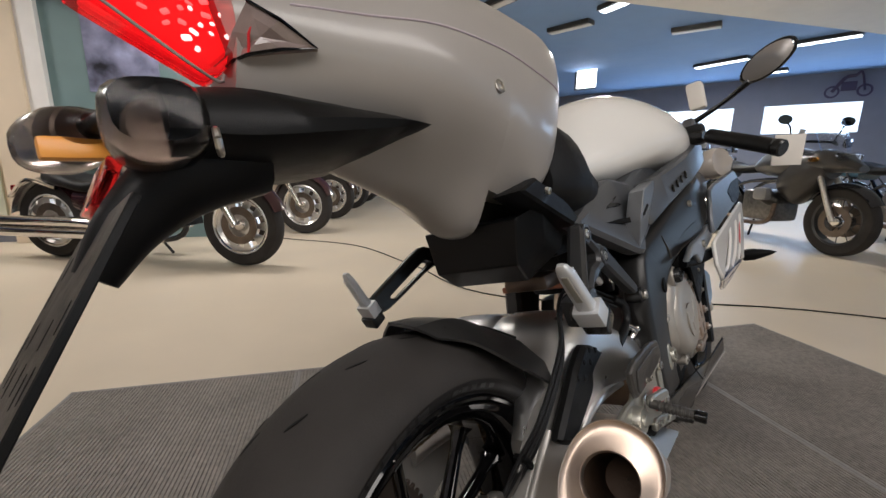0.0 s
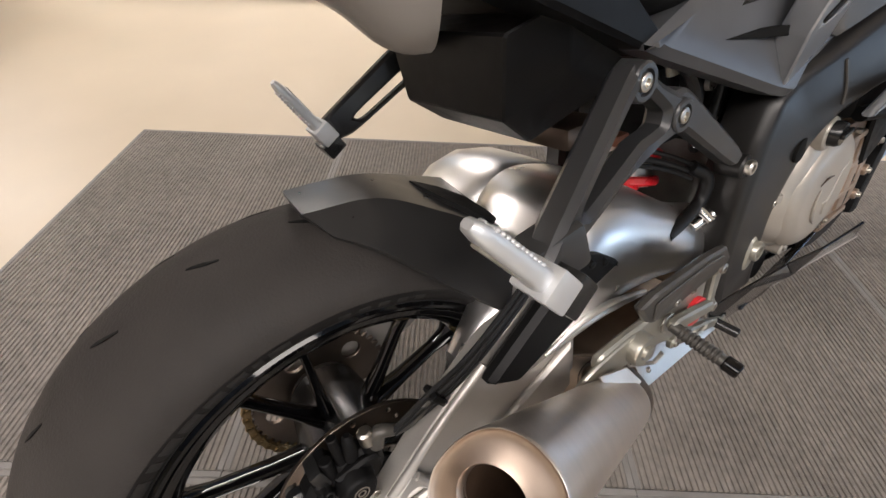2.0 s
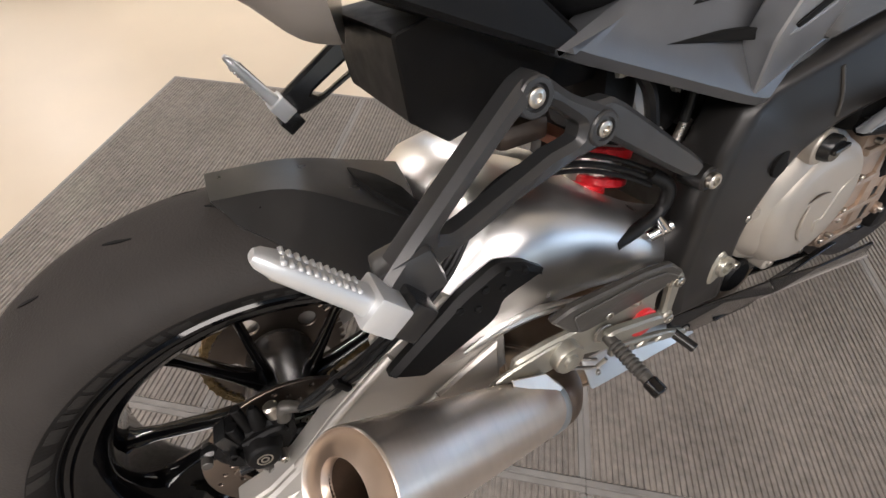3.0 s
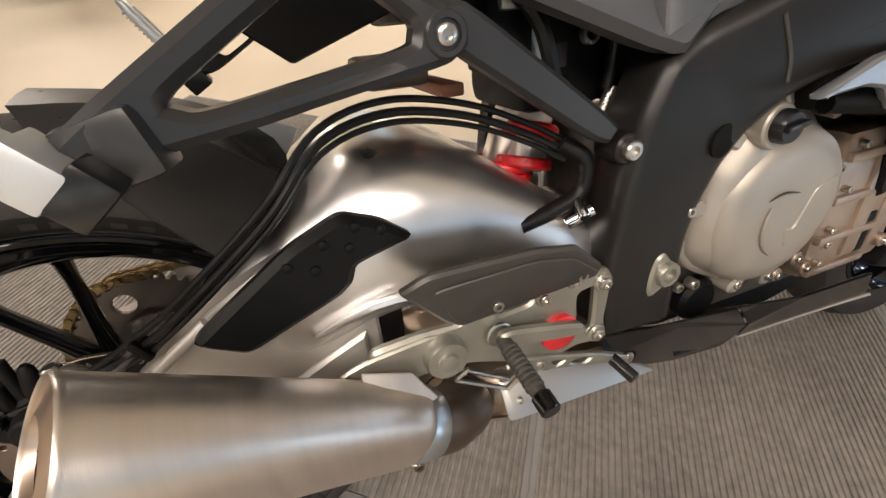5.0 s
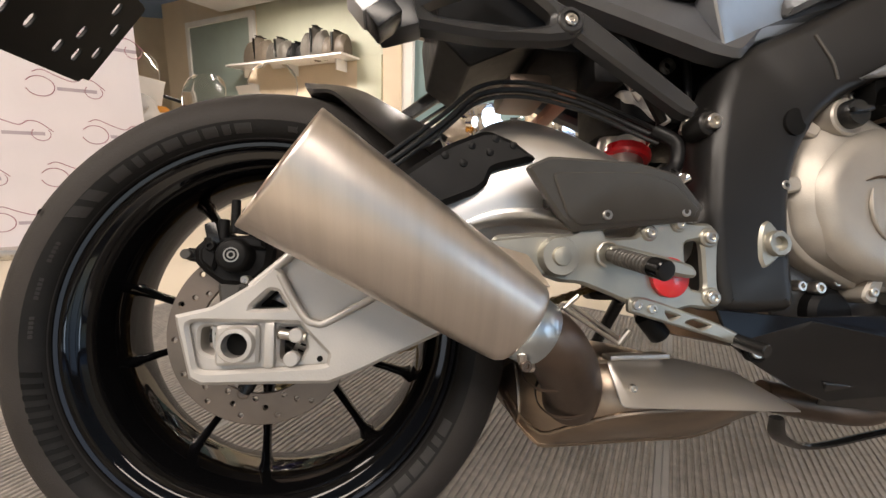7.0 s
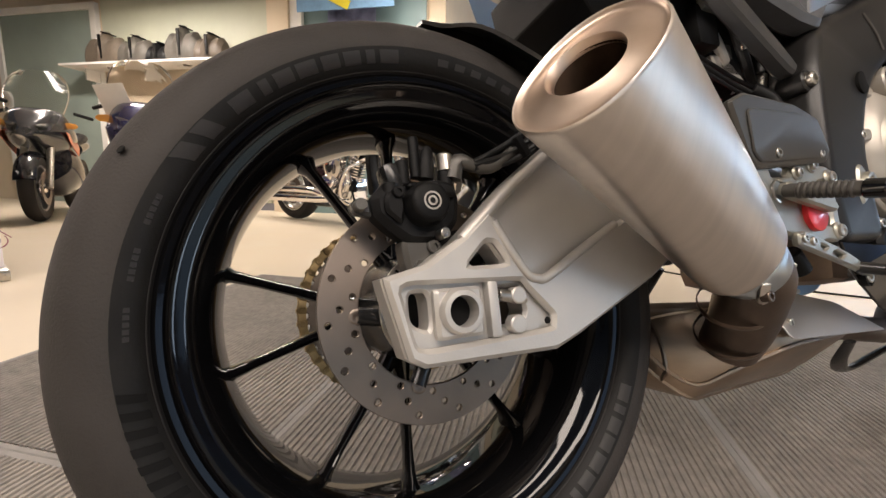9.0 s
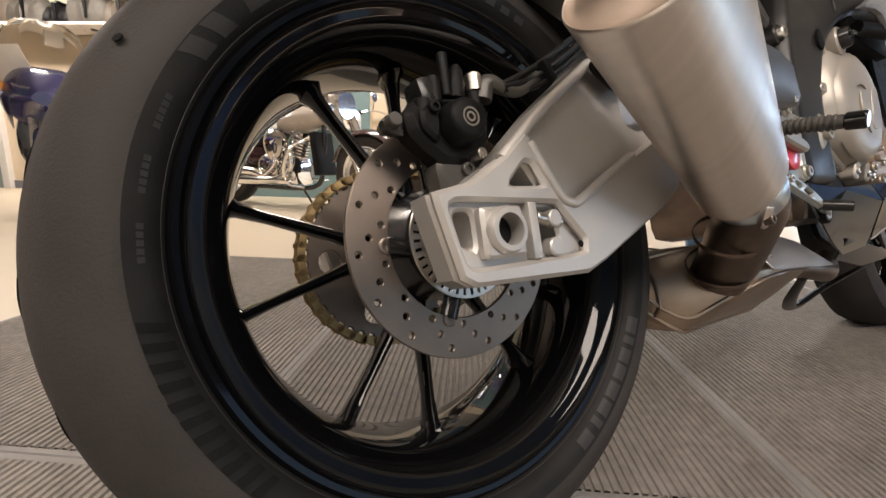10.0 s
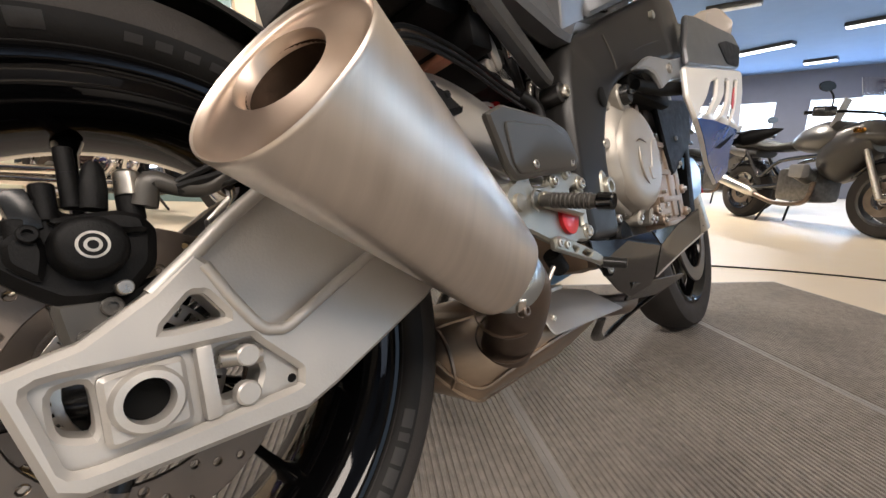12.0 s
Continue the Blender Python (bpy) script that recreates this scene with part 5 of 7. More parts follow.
part("reservoir_ring", rod((0.0500, 0.4920, 0.262), (0.0470, 0.4965, 0.278), 0.034), "red", sh)
part("reservoir_band", rod((0.0525, 0.4885, 0.245), (0.0500, 0.4920, 0.262), 0.025), "white_trim", sh)
for off, rr in ((0.0, 0.0036), (0.010, 0.0030), (-0.008, 0.0026)):
    part("brake_hose", tube([vec(0.130, 0.030, 0.122 + off * 0.3), vec(0.134, 0.07, 0.136 + off), vec(0.146, 0.12, 0.170 + off), vec(0.150, 0.20, 0.232 + off), vec(0.135, 0.25, 0.278 + off), vec(0.125, 0.31, 0.292 + off), vec(0.125, 0.38, 0.280 + off), vec(0.130, 0.44, 0.255 + off), vec(0.140, 0.475, 0.235 + off)], rr, 8, 6), "hose", bike)
part("rubber_hose", tube([vec(0.140, 0.470, 0.245), vec(0.150, 0.492, 0.225), vec(0.150, 0.488, 0.195), vec(0.150, 0.455, 0.180), vec(0.150, 0.42, 0.172)], 0.0085, 10, 6), "hose", bike)
part("hose_banjo", rod((0.155, 0.470, 0.165), (0.165, 0.495, 0.180), 0.007), "chrome", bike)
part("hose_banjo", rod((0.150, 0.482, 0.190), (0.172, 0.480, 0.176), 0.006), "chrome", bike)
part("hose_banjo", rod((0.160, 0.430, 0.315), (0.158, 0.436, 0.285), 0.006), "chrome", bike)
part("wire_loom", tube([vec(0.12, 0.33, 0.40), vec(0.13, 0.40, 0.385), vec(0.14, 0.44, 0.35), vec(0.14, 0.46, 0.30), vec(0.13, 0.49, 0.26)], 0.007, 8, 6), "hose", bike)
# plain box whose black stands in for shade inside the frame
part("dark_inner", box((0.045, 0.495, 0.340), (0.13, 0.10, 0.150), 0.02), "matt_black", bike, "black box painted as the shade over the inner frame")
part("airbox", box((XC, 0.68, 0.37), (0.20, 0.26, 0.22), 0.03), "matt_black", bike, "black airbox under the tank")
part("battery_tray", box((XC, 0.40, 0.385), (0.16, 0.12, 0.06), 0.01), "matt_black", bike)
part("valve_servo", box((0.10, 0.425, 0.34), (0.05, 0.045, 0.06), 0.008), "matt_black", bike)
part("servo_mount", box((0.125, 0.43, 0.375), (0.012, 0.035, 0.035), 0.005), "rearset", bike)
part("copper_bracket", box((0.036, 0.376, 0.300), (0.145, 0.022, 0.012), 0.003), "copper", bike, "copper-coloured bracket")
part("exhaust_flap_cover", box((0.055, 0.330, 0.318), (0.085, 0.06, 0.026), 0.008), "pipe", bike)

# rear brake caliper
cal = part("brake_caliper", plate(rounded([(-0.034, 0.056), (-0.050, 0.068), (-0.062, 0.080), (-0.064, 0.096), (-0.052, 0.108), (-0.044, 0.124), (-0.032, 0.124), (-0.027, 0.110), (0.008, 0.112), (0.018, 0.098), (0.015, 0.074), (-0.004, 0.054)], 0.22, 3), 0.094, 0.122, 0.006), "matt_black", bike, "black rear brake caliper")
part("caliper_cheek", plate(rounded([(-0.040, 0.070), (-0.054, 0.082), (-0.054, 0.096), (-0.040, 0.104), (-0.036, 0.088)], 0.25, 2), 0.120, 0.128, 0.003), "matt_black", cal)
part("caliper_cheek", plate(rounded([(-0.036, 0.106), (-0.004, 0.110), (0.010, 0.106), (0.012, 0.094), (-0.030, 0.100)], 0.25, 2), 0.120, 0.129, 0.003), "matt_black", cal)
part("caliper_bridge", box((0.112, -0.044, 0.112), (0.026, 0.014, 0.026), 0.005, turn=(14, 0, 0)), "satin_black", cal)
part("caliper_ear", plate(rounded([(-0.058, 0.080), (-0.076, 0.084), (-0.079, 0.093), (-0.072, 0.098), (-0.056, 0.094)], 0.3, 2), 0.098, 0.112, 0.003), "satin_black", cal)
part("slide_pin", rod((0.094, -0.072, 0.090), (0.120, -0.072, 0.090), 0.0055), "dark_grey", cal)
part("bleed_cap", lathe([(0, 0.0075), (0.012, 0.0075), (0.026, 0.0055), (0.030, 0.003)], along((0.118, -0.013, 0.112), (0.118, -0.008, 0.150)), 14), "matt_black", cal)
part("hose_fitting", tube([vec(0.122, 0.012, 0.112), vec(0.124, 0.018, 0.128), vec(0.128, 0.034, 0.122), vec(0.130, 0.050, 0.122), vec(0.132, 0.072, 0.138)], [0.008, 0.0075, 0.0055, 0.005, 0.0055], 10, 5), "dark_grey", cal)
part("hose_clip", box((0.134, 0.078, 0.140), (0.020, 0.008, 0.022), 0.003, turn=(30, 0, 0)), "matt_black", cal)
part("caliper_foot", plate(rounded([(-0.040, 0.060), (-0.008, 0.060), (-0.004, 0.040), (-0.016, 0.026), (-0.036, 0.030)], 0.2, 2), 0.092, 0.118, 0.004), "dark_grey", cal)
bolt("foot_bolt", (0.119, -0.012, 0.052), cal, 0.006, 0.004, "dark_grey")
bolt("foot_bolt", (0.119, -0.026, 0.036), cal, 0.005, 0.004, "dark_grey")
part("piston_cap", lathe([(0.118, 0.0195), (0.128, 0.0190), (0.131, 0.0178), (0.137, 0.0172), (0.1400, 0.0155), (0.1412, 0.0130), (0.1412, 0.001)], Matrix.Translation((0, -0.018, 0.088)), 32), "matt_black", cal)
part("round_mark", lathe([(0.1410, 0.0078), (0.1417, 0.0078), (0.1417, 0.0064), (0.1410, 0.0064)], Matrix.Translation((0, -0.018, 0.088)), 28, True), "bolt", cal, "pale round printed mark")
part("round_mark", lathe([(0.1410, 0.0042), (0.1417, 0.0042), (0.1417, 0.0026), (0.1410, 0.0026)], Matrix.Translation((0, -0.018, 0.088)), 20, True), "bolt", cal)
for y, z, r in ((-0.034, 0.128, 0.006), (-0.022, 0.135, 0.005), (0.006, 0.126, 0.0075), (-0.046, 0.108, 0.0075)):
    part("caliper_lug", rod((0.118, y, z - 0.022), (0.118, y, z), r), "matt_black", cal)
bolt("caliper_bolt", (0.128, -0.043, 0.098), cal, 0.005, 0.004, "matt_black")
part("bleed_nipple", rod((0.118, -0.022, 0.130), (0.118, -0.022, 0.150), 0.0048), "matt_black", cal)
part("banjo_bolt", lathe([(0.0, 0.0075), (0.014, 0.0075), (0.016, 0.005)], along((0.120, 0.006, 0.120), (0.120, 0.006, 0.16)), 12), "bolt", cal)
part("caliper_bracket", plate(rounded([(-0.020, 0.055), (0.018, 0.070), (0.030, 0.055), (0.004, 0.030), (-0.018, 0.035)], 0.25, 2), 0.100, 0.112, 0.003), "matt_black", cal)
part("pad_pin", rod((0.10, -0.006, 0.062), (0.135, -0.006, 0.062), 0.0045), "bolt", cal)

# tail unit
TS = [(0.275, 0.455, 0.085, 0.55, 0.118, 0.690, 0.100), (0.262, 0.440, 0.105, 0.55, 0.138, 0.715, 0.122), (0.225, 0.422, 0.085, 0.55, 0.150, 0.738, 0.132), (0.17, 0.430, 0.066, 0.56, 0.157, 0.750, 0.130), (0.11, 0.470, 0.060, 0.58, 0.157, 0.752, 0.126), (0.04, 0.504, 0.050, 0.60, 0.143, 0.745, 0.114), (-0.03, 0.535, 0.042, 0.62, 0.110, 0.730, 0.086), (-0.09, 0.570, 0.034, 0.645, 0.075, 0.715, 0.058), (-0.13, 0.600, 0.022, 0.665, 0.045, 0.705, 0.035)]


def raked(l):
    """The front of the tail slants forward towards its top."""
    return [vec(q.x, q.y + (q.z - 0.48) * 0.55 * max(0, min(1, (q.y - 0.05) / 0.2)), q.z) for q in l]


loops = [raked(section(y, XC, zb, wb, zm, w, zt, wt, 5)) for y, zb, wb, zm, w, zt, wt in TS]


def trimmed(bm, *cuts):
    """Cut a closed body with planes, given as a point and the side taken away."""
    for co, no in cuts:
        geom = bm.verts[:] + bm.edges[:] + bm.faces[:]
        cut = bmesh.ops.bisect_plane(bm, geom=geom, plane_co=co, plane_no=no, clear_outer=True)["geom_cut"]
        bmesh.ops.holes_fill(bm, edges=[e for e in cut if isinstance(e, bmesh.types.BMEdge)], sides=0)
    return bm


TIP = vec(0.056, 0.180, 0.424)
pieces = [trimmed(loft(smoothed(loops, 4)), (TIP, vec(0.32, 1, 0))),
          trimmed(loft(smoothed(loops, 4)), (TIP, vec(-0.32, -1, 0)), (vec(0.159, 0.150, 0.464), vec(-0.45, -0.38, -1)))]
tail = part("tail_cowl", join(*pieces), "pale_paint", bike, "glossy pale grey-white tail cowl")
bolt("cowl_screw", (0.186, 0.118, 0.590), tail, 0.0085, 0.003, axis=(1, -0.1, 0.1))
bolt("cowl_screw", (0.170, 0.225, 0.462), tail, 0.0055, 0.003, axis=(1, 0, -0.4))
seam = [raked(section(y, XC, zb, wb, zm, w, zt, wt, 5)) for y, zb, wb, zm, w, zt, wt in TS[1:-1]]
part("cowl_seam", tube([l[12] + vec(0.0004, 0, 0) for l in seam], 0.0012, 6, 5), "print_grey", tail)
lamp_slope = lambda c: (0.10 * (c.y + 0.1) + 0.25 * (0.66 - c.z), 0, 0)
lamp = part("tail_lamp", plate(rounded([(-0.152, 0.610), (-0.240, 0.682), (-0.215, 0.735), (-0.090, 0.715), (-0.098, 0.664)], 0.08, 2), 0.020, 0.055, 0.006, shift=lamp_slope), "lens_red", bike, "glowing red tail lamp with clear tips")
part("lamp_backing", plate(rounded([(-0.150, 0.622), (-0.225, 0.684), (-0.205, 0.724), (-0.096, 0.706), (-0.104, 0.664)], 0.08, 2), 0.024, 0.036, 0.003, shift=lamp_slope), "backing_red", lamp)
lamp_rng = random.Random(4)
for k in range(7):
    for j in range(6):
        y, z = -0.108 - 0.0135 * k - 0.002 * j + lamp_rng.uniform(-0.004, 0.004), 0.704 - 0.0125 * j - 0.001 * k + lamp_rng.uniform(-0.004, 0.004)
        if z < 0.625 + max(0, -y - 0.150) * 0.9 or z < 0.650 - (y + 0.15) * 0.45 and y > -0.15:
            continue
        c = vec(0.0555 + 0.10 * (y + 0.1) + 0.25 * (0.66 - z), y, z)
        part("led", box(tuple(c), (0.003, 0.003 + 0.006 * lamp_rng.random(), 0.003 + 0.003 * lamp_rng.random()), 0.0012, turn=(lamp_rng.uniform(-40, 40), 0, 0), seg=1), "led_pink" if lamp_rng.random() < 0.45 else "led_red", lamp)
tip_a, tip_b, tip_c, tip_n = vec(0.034, -0.131, 0.634), vec(0.1125, -0.0762, 0.6265), vec(0.0855, -0.1205, 0.6725), vec(0.76, -0.62, -0.05)
tip_rim = [tip_a + tip_n * 0.006, tip_a.lerp(tip_b, 0.33) + tip_n * 0.019, tip_a.lerp(tip_b, 0.66) + tip_n * 0.016, tip_b + tip_n * 0.004, tip_b.lerp(tip_c, 0.5) + tip_n * 0.014, tip_c + tip_n * 0.006, tip_c.lerp(tip_a, 0.5) + tip_n * 0.011]
tip_mid = sum(tip_rim, vec(0, 0, 0)) / 7 + tip_n * 0.004
part("lamp_tip", loft([[q - tip_n * 0.014 for q in tip_rim], tip_rim, [q.lerp(tip_mid, 0.5) + tip_n * 0.0015 for q in tip_rim], [q.lerp(tip_mid, 0.97) for q in tip_rim]]), "tip_red", lamp, "clear grey lens tip with a dark edge", smooth=0)
part("lamp_edge", tube(tip_rim[:6], 0.0018, 6, 2, smooth=False), "gloss_black", lamp)
part("lens_divider", tube([tip_rim[5].lerp(tip_rim[3], 0.16), tip_mid.lerp(tip_rim[6], 0.4) + tip_n * 0.001, tip_rim[1]], 0.0014, 6, 2, smooth=False), "red", lamp)
part("lens_rim", tube([vec(0.062, -0.146, 0.612), vec(0.064, -0.160, 0.608), vec(0.052, -0.24, 0.676)], 0.0016, 8, 4), "tip_red", lamp)
TRAY = [(0.034, 0.553, 0.106, 0.001, 0.003), (-0.002, 0.549, 0.110, 0.010, 0.016), (-0.04, 0.545, 0.108, 0.014, 0.026), (-0.09, 0.543, 0.096, 0.014, 0.036), (-0.15, 0.543, 0.075, 0.010, 0.046), (-0.21, 0.548, 0.060, 0.014, 0.036)]
loops = [curve([vec(XC - w, y, z), vec(XC, y, z - h), vec(XC + w, y, z), vec(XC + w * 0.8, y, z + u), vec(XC, y, z + u + 0.01), vec(XC - w * 0.8, y, z + u)], 3, True) for y, z, w, h, u in TRAY]
tray = part("tail_tray", loft(smoothed(loops)), "plastic", bike, "black number plate carrier under the tail")
part("carrier_arm", tube([vec(XC, -0.12, 0.550), vec(XC - 0.005, -0.18, 0.530), vec(XC - 0.012, -0.228, 0.492), vec(XC - 0.018, -0.258, 0.452)], [0.045, 0.040, 0.028, 0.018], 14, 6, flat=0.8), "plastic", tray)
slots = [rounded([(y - 0.004, z - 0.010), (y + 0.004, z - 0.010), (y + 0.004, z + 0.010), (y - 0.004, z + 0.010)], 0.2, 1) for y, z in ((-0.08, -0.05), (-0.055, -0.055), (-0.02, -0.05), (0.03, -0.055), (0.06, -0.05), (0.085, -0.03), (-0.085, -0.01), (0.085, 0.015), (0.045, -0.02), (-0.04, -0.02), (0.065, 0.04))]
part("plate_holder", moved(plate(rounded([(-0.098, -0.112), (0.092, -0.082), (0.094, -0.074), (0.105, -0.072), (0.105, 0.075), (-0.105, 0.075)], 0.05, 2), -0.003, 0.003, 0.001, slots), pose(0.008, -0.282, 0.435) @ Matrix.Rotation(radians(90), 4, "Z") @ Matrix.Rotation(radians(32), 4, "Y")), "plastic", tray, "black slotted number plate holder")


def indicator(base, d, parent, amber):
    loops = []
    d = d.normalized()
    u = vec(0, 0, 1)
    w = d.cross(u).normalized()
    for t, r in ((-0.010, 0.012), (0.005, 0.024), (0.030, 0.032), (0.060, 0.034), (0.084, 0.032), (0.096, 0.026), (0.099, 0.010)):
        loops.append([base + d * t + (u * math.copysign(abs(math.sin(a)) ** 0.7, math.sin(a)) * 0.84 + w * math.copysign(abs(math.cos(a)) ** 0.7, math.cos(a))) * r for a in (2 * math.pi * k / 20 for k in range(20))])
    o = part("indicator", loft(loops), "lens_smoke", parent, "smoked turn indicator")
    part("indicator_stem", rod(base - d * 0.05, base + d * 0.005, 0.009), "plastic", o)
    part("reflector_bowl", rod(base + d * 0.02, base + d * 0.05, 0.020), "disc", o)
    if amber:
        part("amber_strip", moved(box((0, 0, 0), (0.014, 0.062, 0.021), 0.004), Matrix.Translation(base + d * 0.006 - vec(0, 0.008, 0.020))), "amber_paint", o)
    return o


indicator(vec(0.030, -0.202, 0.553), vec(1, -0.25, -0.03), tray, False)
indicator(vec(-0.050, -0.225, 0.598), vec(-1, -0.25, 0.05), tray, True)
part("rear_reflector", box((-0.004, -0.238, 0.528), (0.05, 0.012, 0.045), 0.003, turn=(-25, 0, 0)), "lens_red", tray)
part("hook", tube([vec(0.112 + 0.008 * math.cos(a), -0.186 - 0.004 * math.cos(a), 0.533 + 0.009 * math.sin(a)) for a in (0, 0.9, 1.8, 2.7, 3.6, 4.5, 5.4, 6.28)], 0.0028, 8, 4), "bolt", tray)

# seat, under-seat box, tank and side panels
UT = [vec(-0.055, 0.206, 0.368), vec(0.106, 0.208, 0.365), vec(0.124, 0.199, 0.434), vec(-0.060, 0.200, 0.440),
      vec(-0.050, 0.247, 0.336), vec(0.0966, 0.247, 0.3335), vec(-0.055, 0.340, 0.372), vec(0.118, 0.340, 0.368), vec(0.135, 0.370, 0.450), vec(-0.065, 0.370, 0.450), vec(0.131, 0.262, 0.395), vec(0.150, 0.240, 0.452)]
ub_mesh = bmesh.new()
ub_v = [ub_mesh.verts.new(p) for p in UT]
for f in ((0, 1, 2, 3), (0, 4, 5, 1), (4, 6, 7, 5), (1, 5, 10), (1, 10, 2), (2, 10, 11), (5, 7, 10), (7, 8, 10), (10, 8, 11), (6, 9, 8, 7), (3, 2, 11, 8, 9), (0, 3, 9, 6), (0, 6, 4)):
    ub_mesh.faces.new([ub_v[k] for k in f])
bmesh.ops.recalc_face_normals(ub_mesh, faces=ub_mesh.faces[:])
bmesh.ops.bevel(ub_mesh, geom=ub_mesh.edges[:], offset=0.0018, segments=1, affect="EDGES")
ub = part("under_tray", ub_mesh, "plastic", bike, "black faceted under-seat tray", smooth=14)
part("tray_wing", plate([(0.165, 0.468), (0.20, 0.452), (0.335, 0.395), (0.345, 0.408), (0.30, 0.445), (0.215, 0.485)], 0.110, 0.162, 0.004), "plastic", ub)
part("seat", loft([section(y, XC, zb, wb, zm, w, zt, wt, 5) for y, zb, wb, zm, w, zt, wt in ((0.27, 0.43, 0.09, 0.48, 0.130, 0.60, 0.10), (0.31, 0.415, 0.11, 0.48, 0.152, 0.60, 0.12), (0.36, 0.405, 0.11, 0.47, 0.156, 0.585, 0.12), (0.42, 0.40, 0.10, 0.46, 0.140, 0.560, 0.10), (0.50, 0.41, 0.09, 0.46, 0.120, 0.535, 0.08))]), "seat", bike, "black vinyl rider seat")
TANK = [(0.455, 0.46, 0.07, 0.5, 0.1, 0.575, 0.06), (0.5, 0.46, 0.09, 0.515, 0.122, 0.618, 0.085), (0.56, 0.455, 0.11, 0.525, 0.156, 0.655, 0.1092), (0.63, 0.455, 0.13, 0.535, 0.1934, 0.672, 0.1358), (0.7, 0.46, 0.15, 0.54, 0.2222, 0.672, 0.154), (0.77, 0.455, 0.17, 0.54, 0.2365, 0.658, 0.1700), (0.83, 0.455, 0.180, 0.54, 0.236, 0.640, 0.180), (0.872, 0.462, 0.180, 0.535, 0.224, 0.618, 0.175), (0.892, 0.480, 0.13, 0.535, 0.17, 0.590, 0.12)]
part("tank", loft(smoothed([section(y, XC, zb, wb, zm, w, zt, wt, 5) for y, zb, wb, zm, w, zt, wt in TANK])), "white", bike, "glossy white fuel tank cover")
SP1 = [(0.305, 0.405), (0.36, 0.428), (0.44, 0.455), (0.51, 0.475), (0.575, 0.462), (0.640, 0.490), (0.76, 0.520), (0.83, 0.535), (0.86, 0.48), (0.80, 0.42), (0.66, 0.372), (0.578, 0.345), (0.545, 0.312)]
sdp = part("side_panel", plate(rounded(SP1, 0.12, 2), 0.130, 0.170, 0.008, shift=lambda c: (0.030 * math.sin(max(0, min(1, (c.y - 0.5) / 0.3)) * math.pi / 2) + 0.25 * max(0, 0.40 - c.z), 0, 0)), "panel_dark", bike, "dark satin side panel below the tank")
part("knee_scoop", loft([[vec(0.168, y, z), vec(0.178, y + 0.01, z + h * 0.5), vec(0.170, y + 0.015, z + h), vec(0.155, y, z + h * 0.5)] for y, z, h in ((0.430, 0.415, 0.01), (0.470, 0.405, 0.030), (0.510, 0.402, 0.036), (0.530, 0.408, 0.008))]), "satin_black", sdp)
part("panel_grip", plate(rounded([(0.44, 0.405), (0.49, 0.440), (0.55, 0.440), (0.55, 0.375), (0.52, 0.372)], 0.2, 2), 0.170, 0.1745, 0.002), "seat", sdp)
for z in (0.395, 0.410, 0.425):
    part("vent_slat", box((0.203, 0.665 + (z - 0.39), z), (0.006, 0.030, 0.009), 0.002, turn=(15, 0, 0)), "satin_black", sdp)
facet_x = lambda c: (0.30 * (c.z - 0.36) - 0.10 * (c.y - 0.55), 0, 0)
# same plastic as the panel, coloured paler to carry the window's reflection
part("panel_facet", plate(rounded([(0.496, 0.386), (0.531, 0.319), (0.552, 0.329), (0.585, 0.343), (0.648, 0.354), (0.662, 0.374), (0.655, 0.410), (0.610, 0.455), (0.498, 0.440)], 0.05, 1), 0.170, 0.1985, 0.002, shift=facet_x), "panel", sdp, "forward facet of the side panel, window light put into its paler colour")
# slit and mouth are raised near-black plates, recess shade put into their colour
part("scoop_slit", plate([(0.411, 0.3940), (0.470, 0.3945), (0.500, 0.3925), (0.499, 0.3830), (0.462, 0.3870)], 0.165, 0.1765, 0.0006, shift=lambda c: (0.30 * max(0, c.y - 0.44), 0, 0)), "groove", sdp)
part("scoop_mouth", plate(rounded([(0.512, 0.3945), (0.550, 0.4110), (0.562, 0.4060), (0.524, 0.3890)], 0.15, 1), 0.19, 0.2005, 0.0006, shift=facet_x), "groove", sdp)
# lip in the paler panel copy, so its highlight is coloured in
part("scoop_lip", tube([vec(0.2055, 0.498, 0.3825), vec(0.2085, 0.526, 0.3880), vec(0.2120, 0.552, 0.3990), vec(0.2140, 0.566, 0.4060)], [0.0015, 0.0026, 0.0024, 0.001], 8, 4), "panel", sdp)
part("shock_mount", plate(rounded([(0.446, 0.309), (0.470, 0.312), (0.497, 0.297), (0.522, 0.272), (0.510, 0.264), (0.451, 0.294)], 0.15, 2), 0.085, 0.110, 0.003), "cast", bike, "pale cast alloy shock mount")
part("mount_arm", plate(rounded([(0.438, 0.352), (0.452, 0.356), (0.470, 0.330), (0.480, 0.300), (0.470, 0.292), (0.455, 0.318)], 0.2, 2), 0.098, 0.116, 0.003), "cast", bike)
part("valve_pipe", tube([vec(0.12, 0.470, 0.385), vec(0.125, 0.500, 0.380), vec(0.128, 0.525, 0.355), vec(0.126, 0.532, 0.320), vec(0.124, 0.530, 0.285)], 0.0055, 10, 5), "hose", bike)
part("clip_ring", lathe([(0.126, 0.0100), (0.132, 0.0096), (0.132, 0.0060), (0.126, 0.0060)], Matrix.Translation((0, 0.502, 0.335)), 18, True), "bolt", bike)
part("mount_block", box((0.10, 0.480, 0.318), (0.024, 0.024, 0.022), 0.003), "dark_grey", bike)
part("pressure_fitting", rod((0.12, 0.541, 0.285), (0.12, 0.527, 0.250), 0.0065, 14), "bolt", bike)
part("left_side_panel", plate(rounded(SP1, 0.12, 2), -0.115, -0.08, 0.008), "panel_dark", bike)
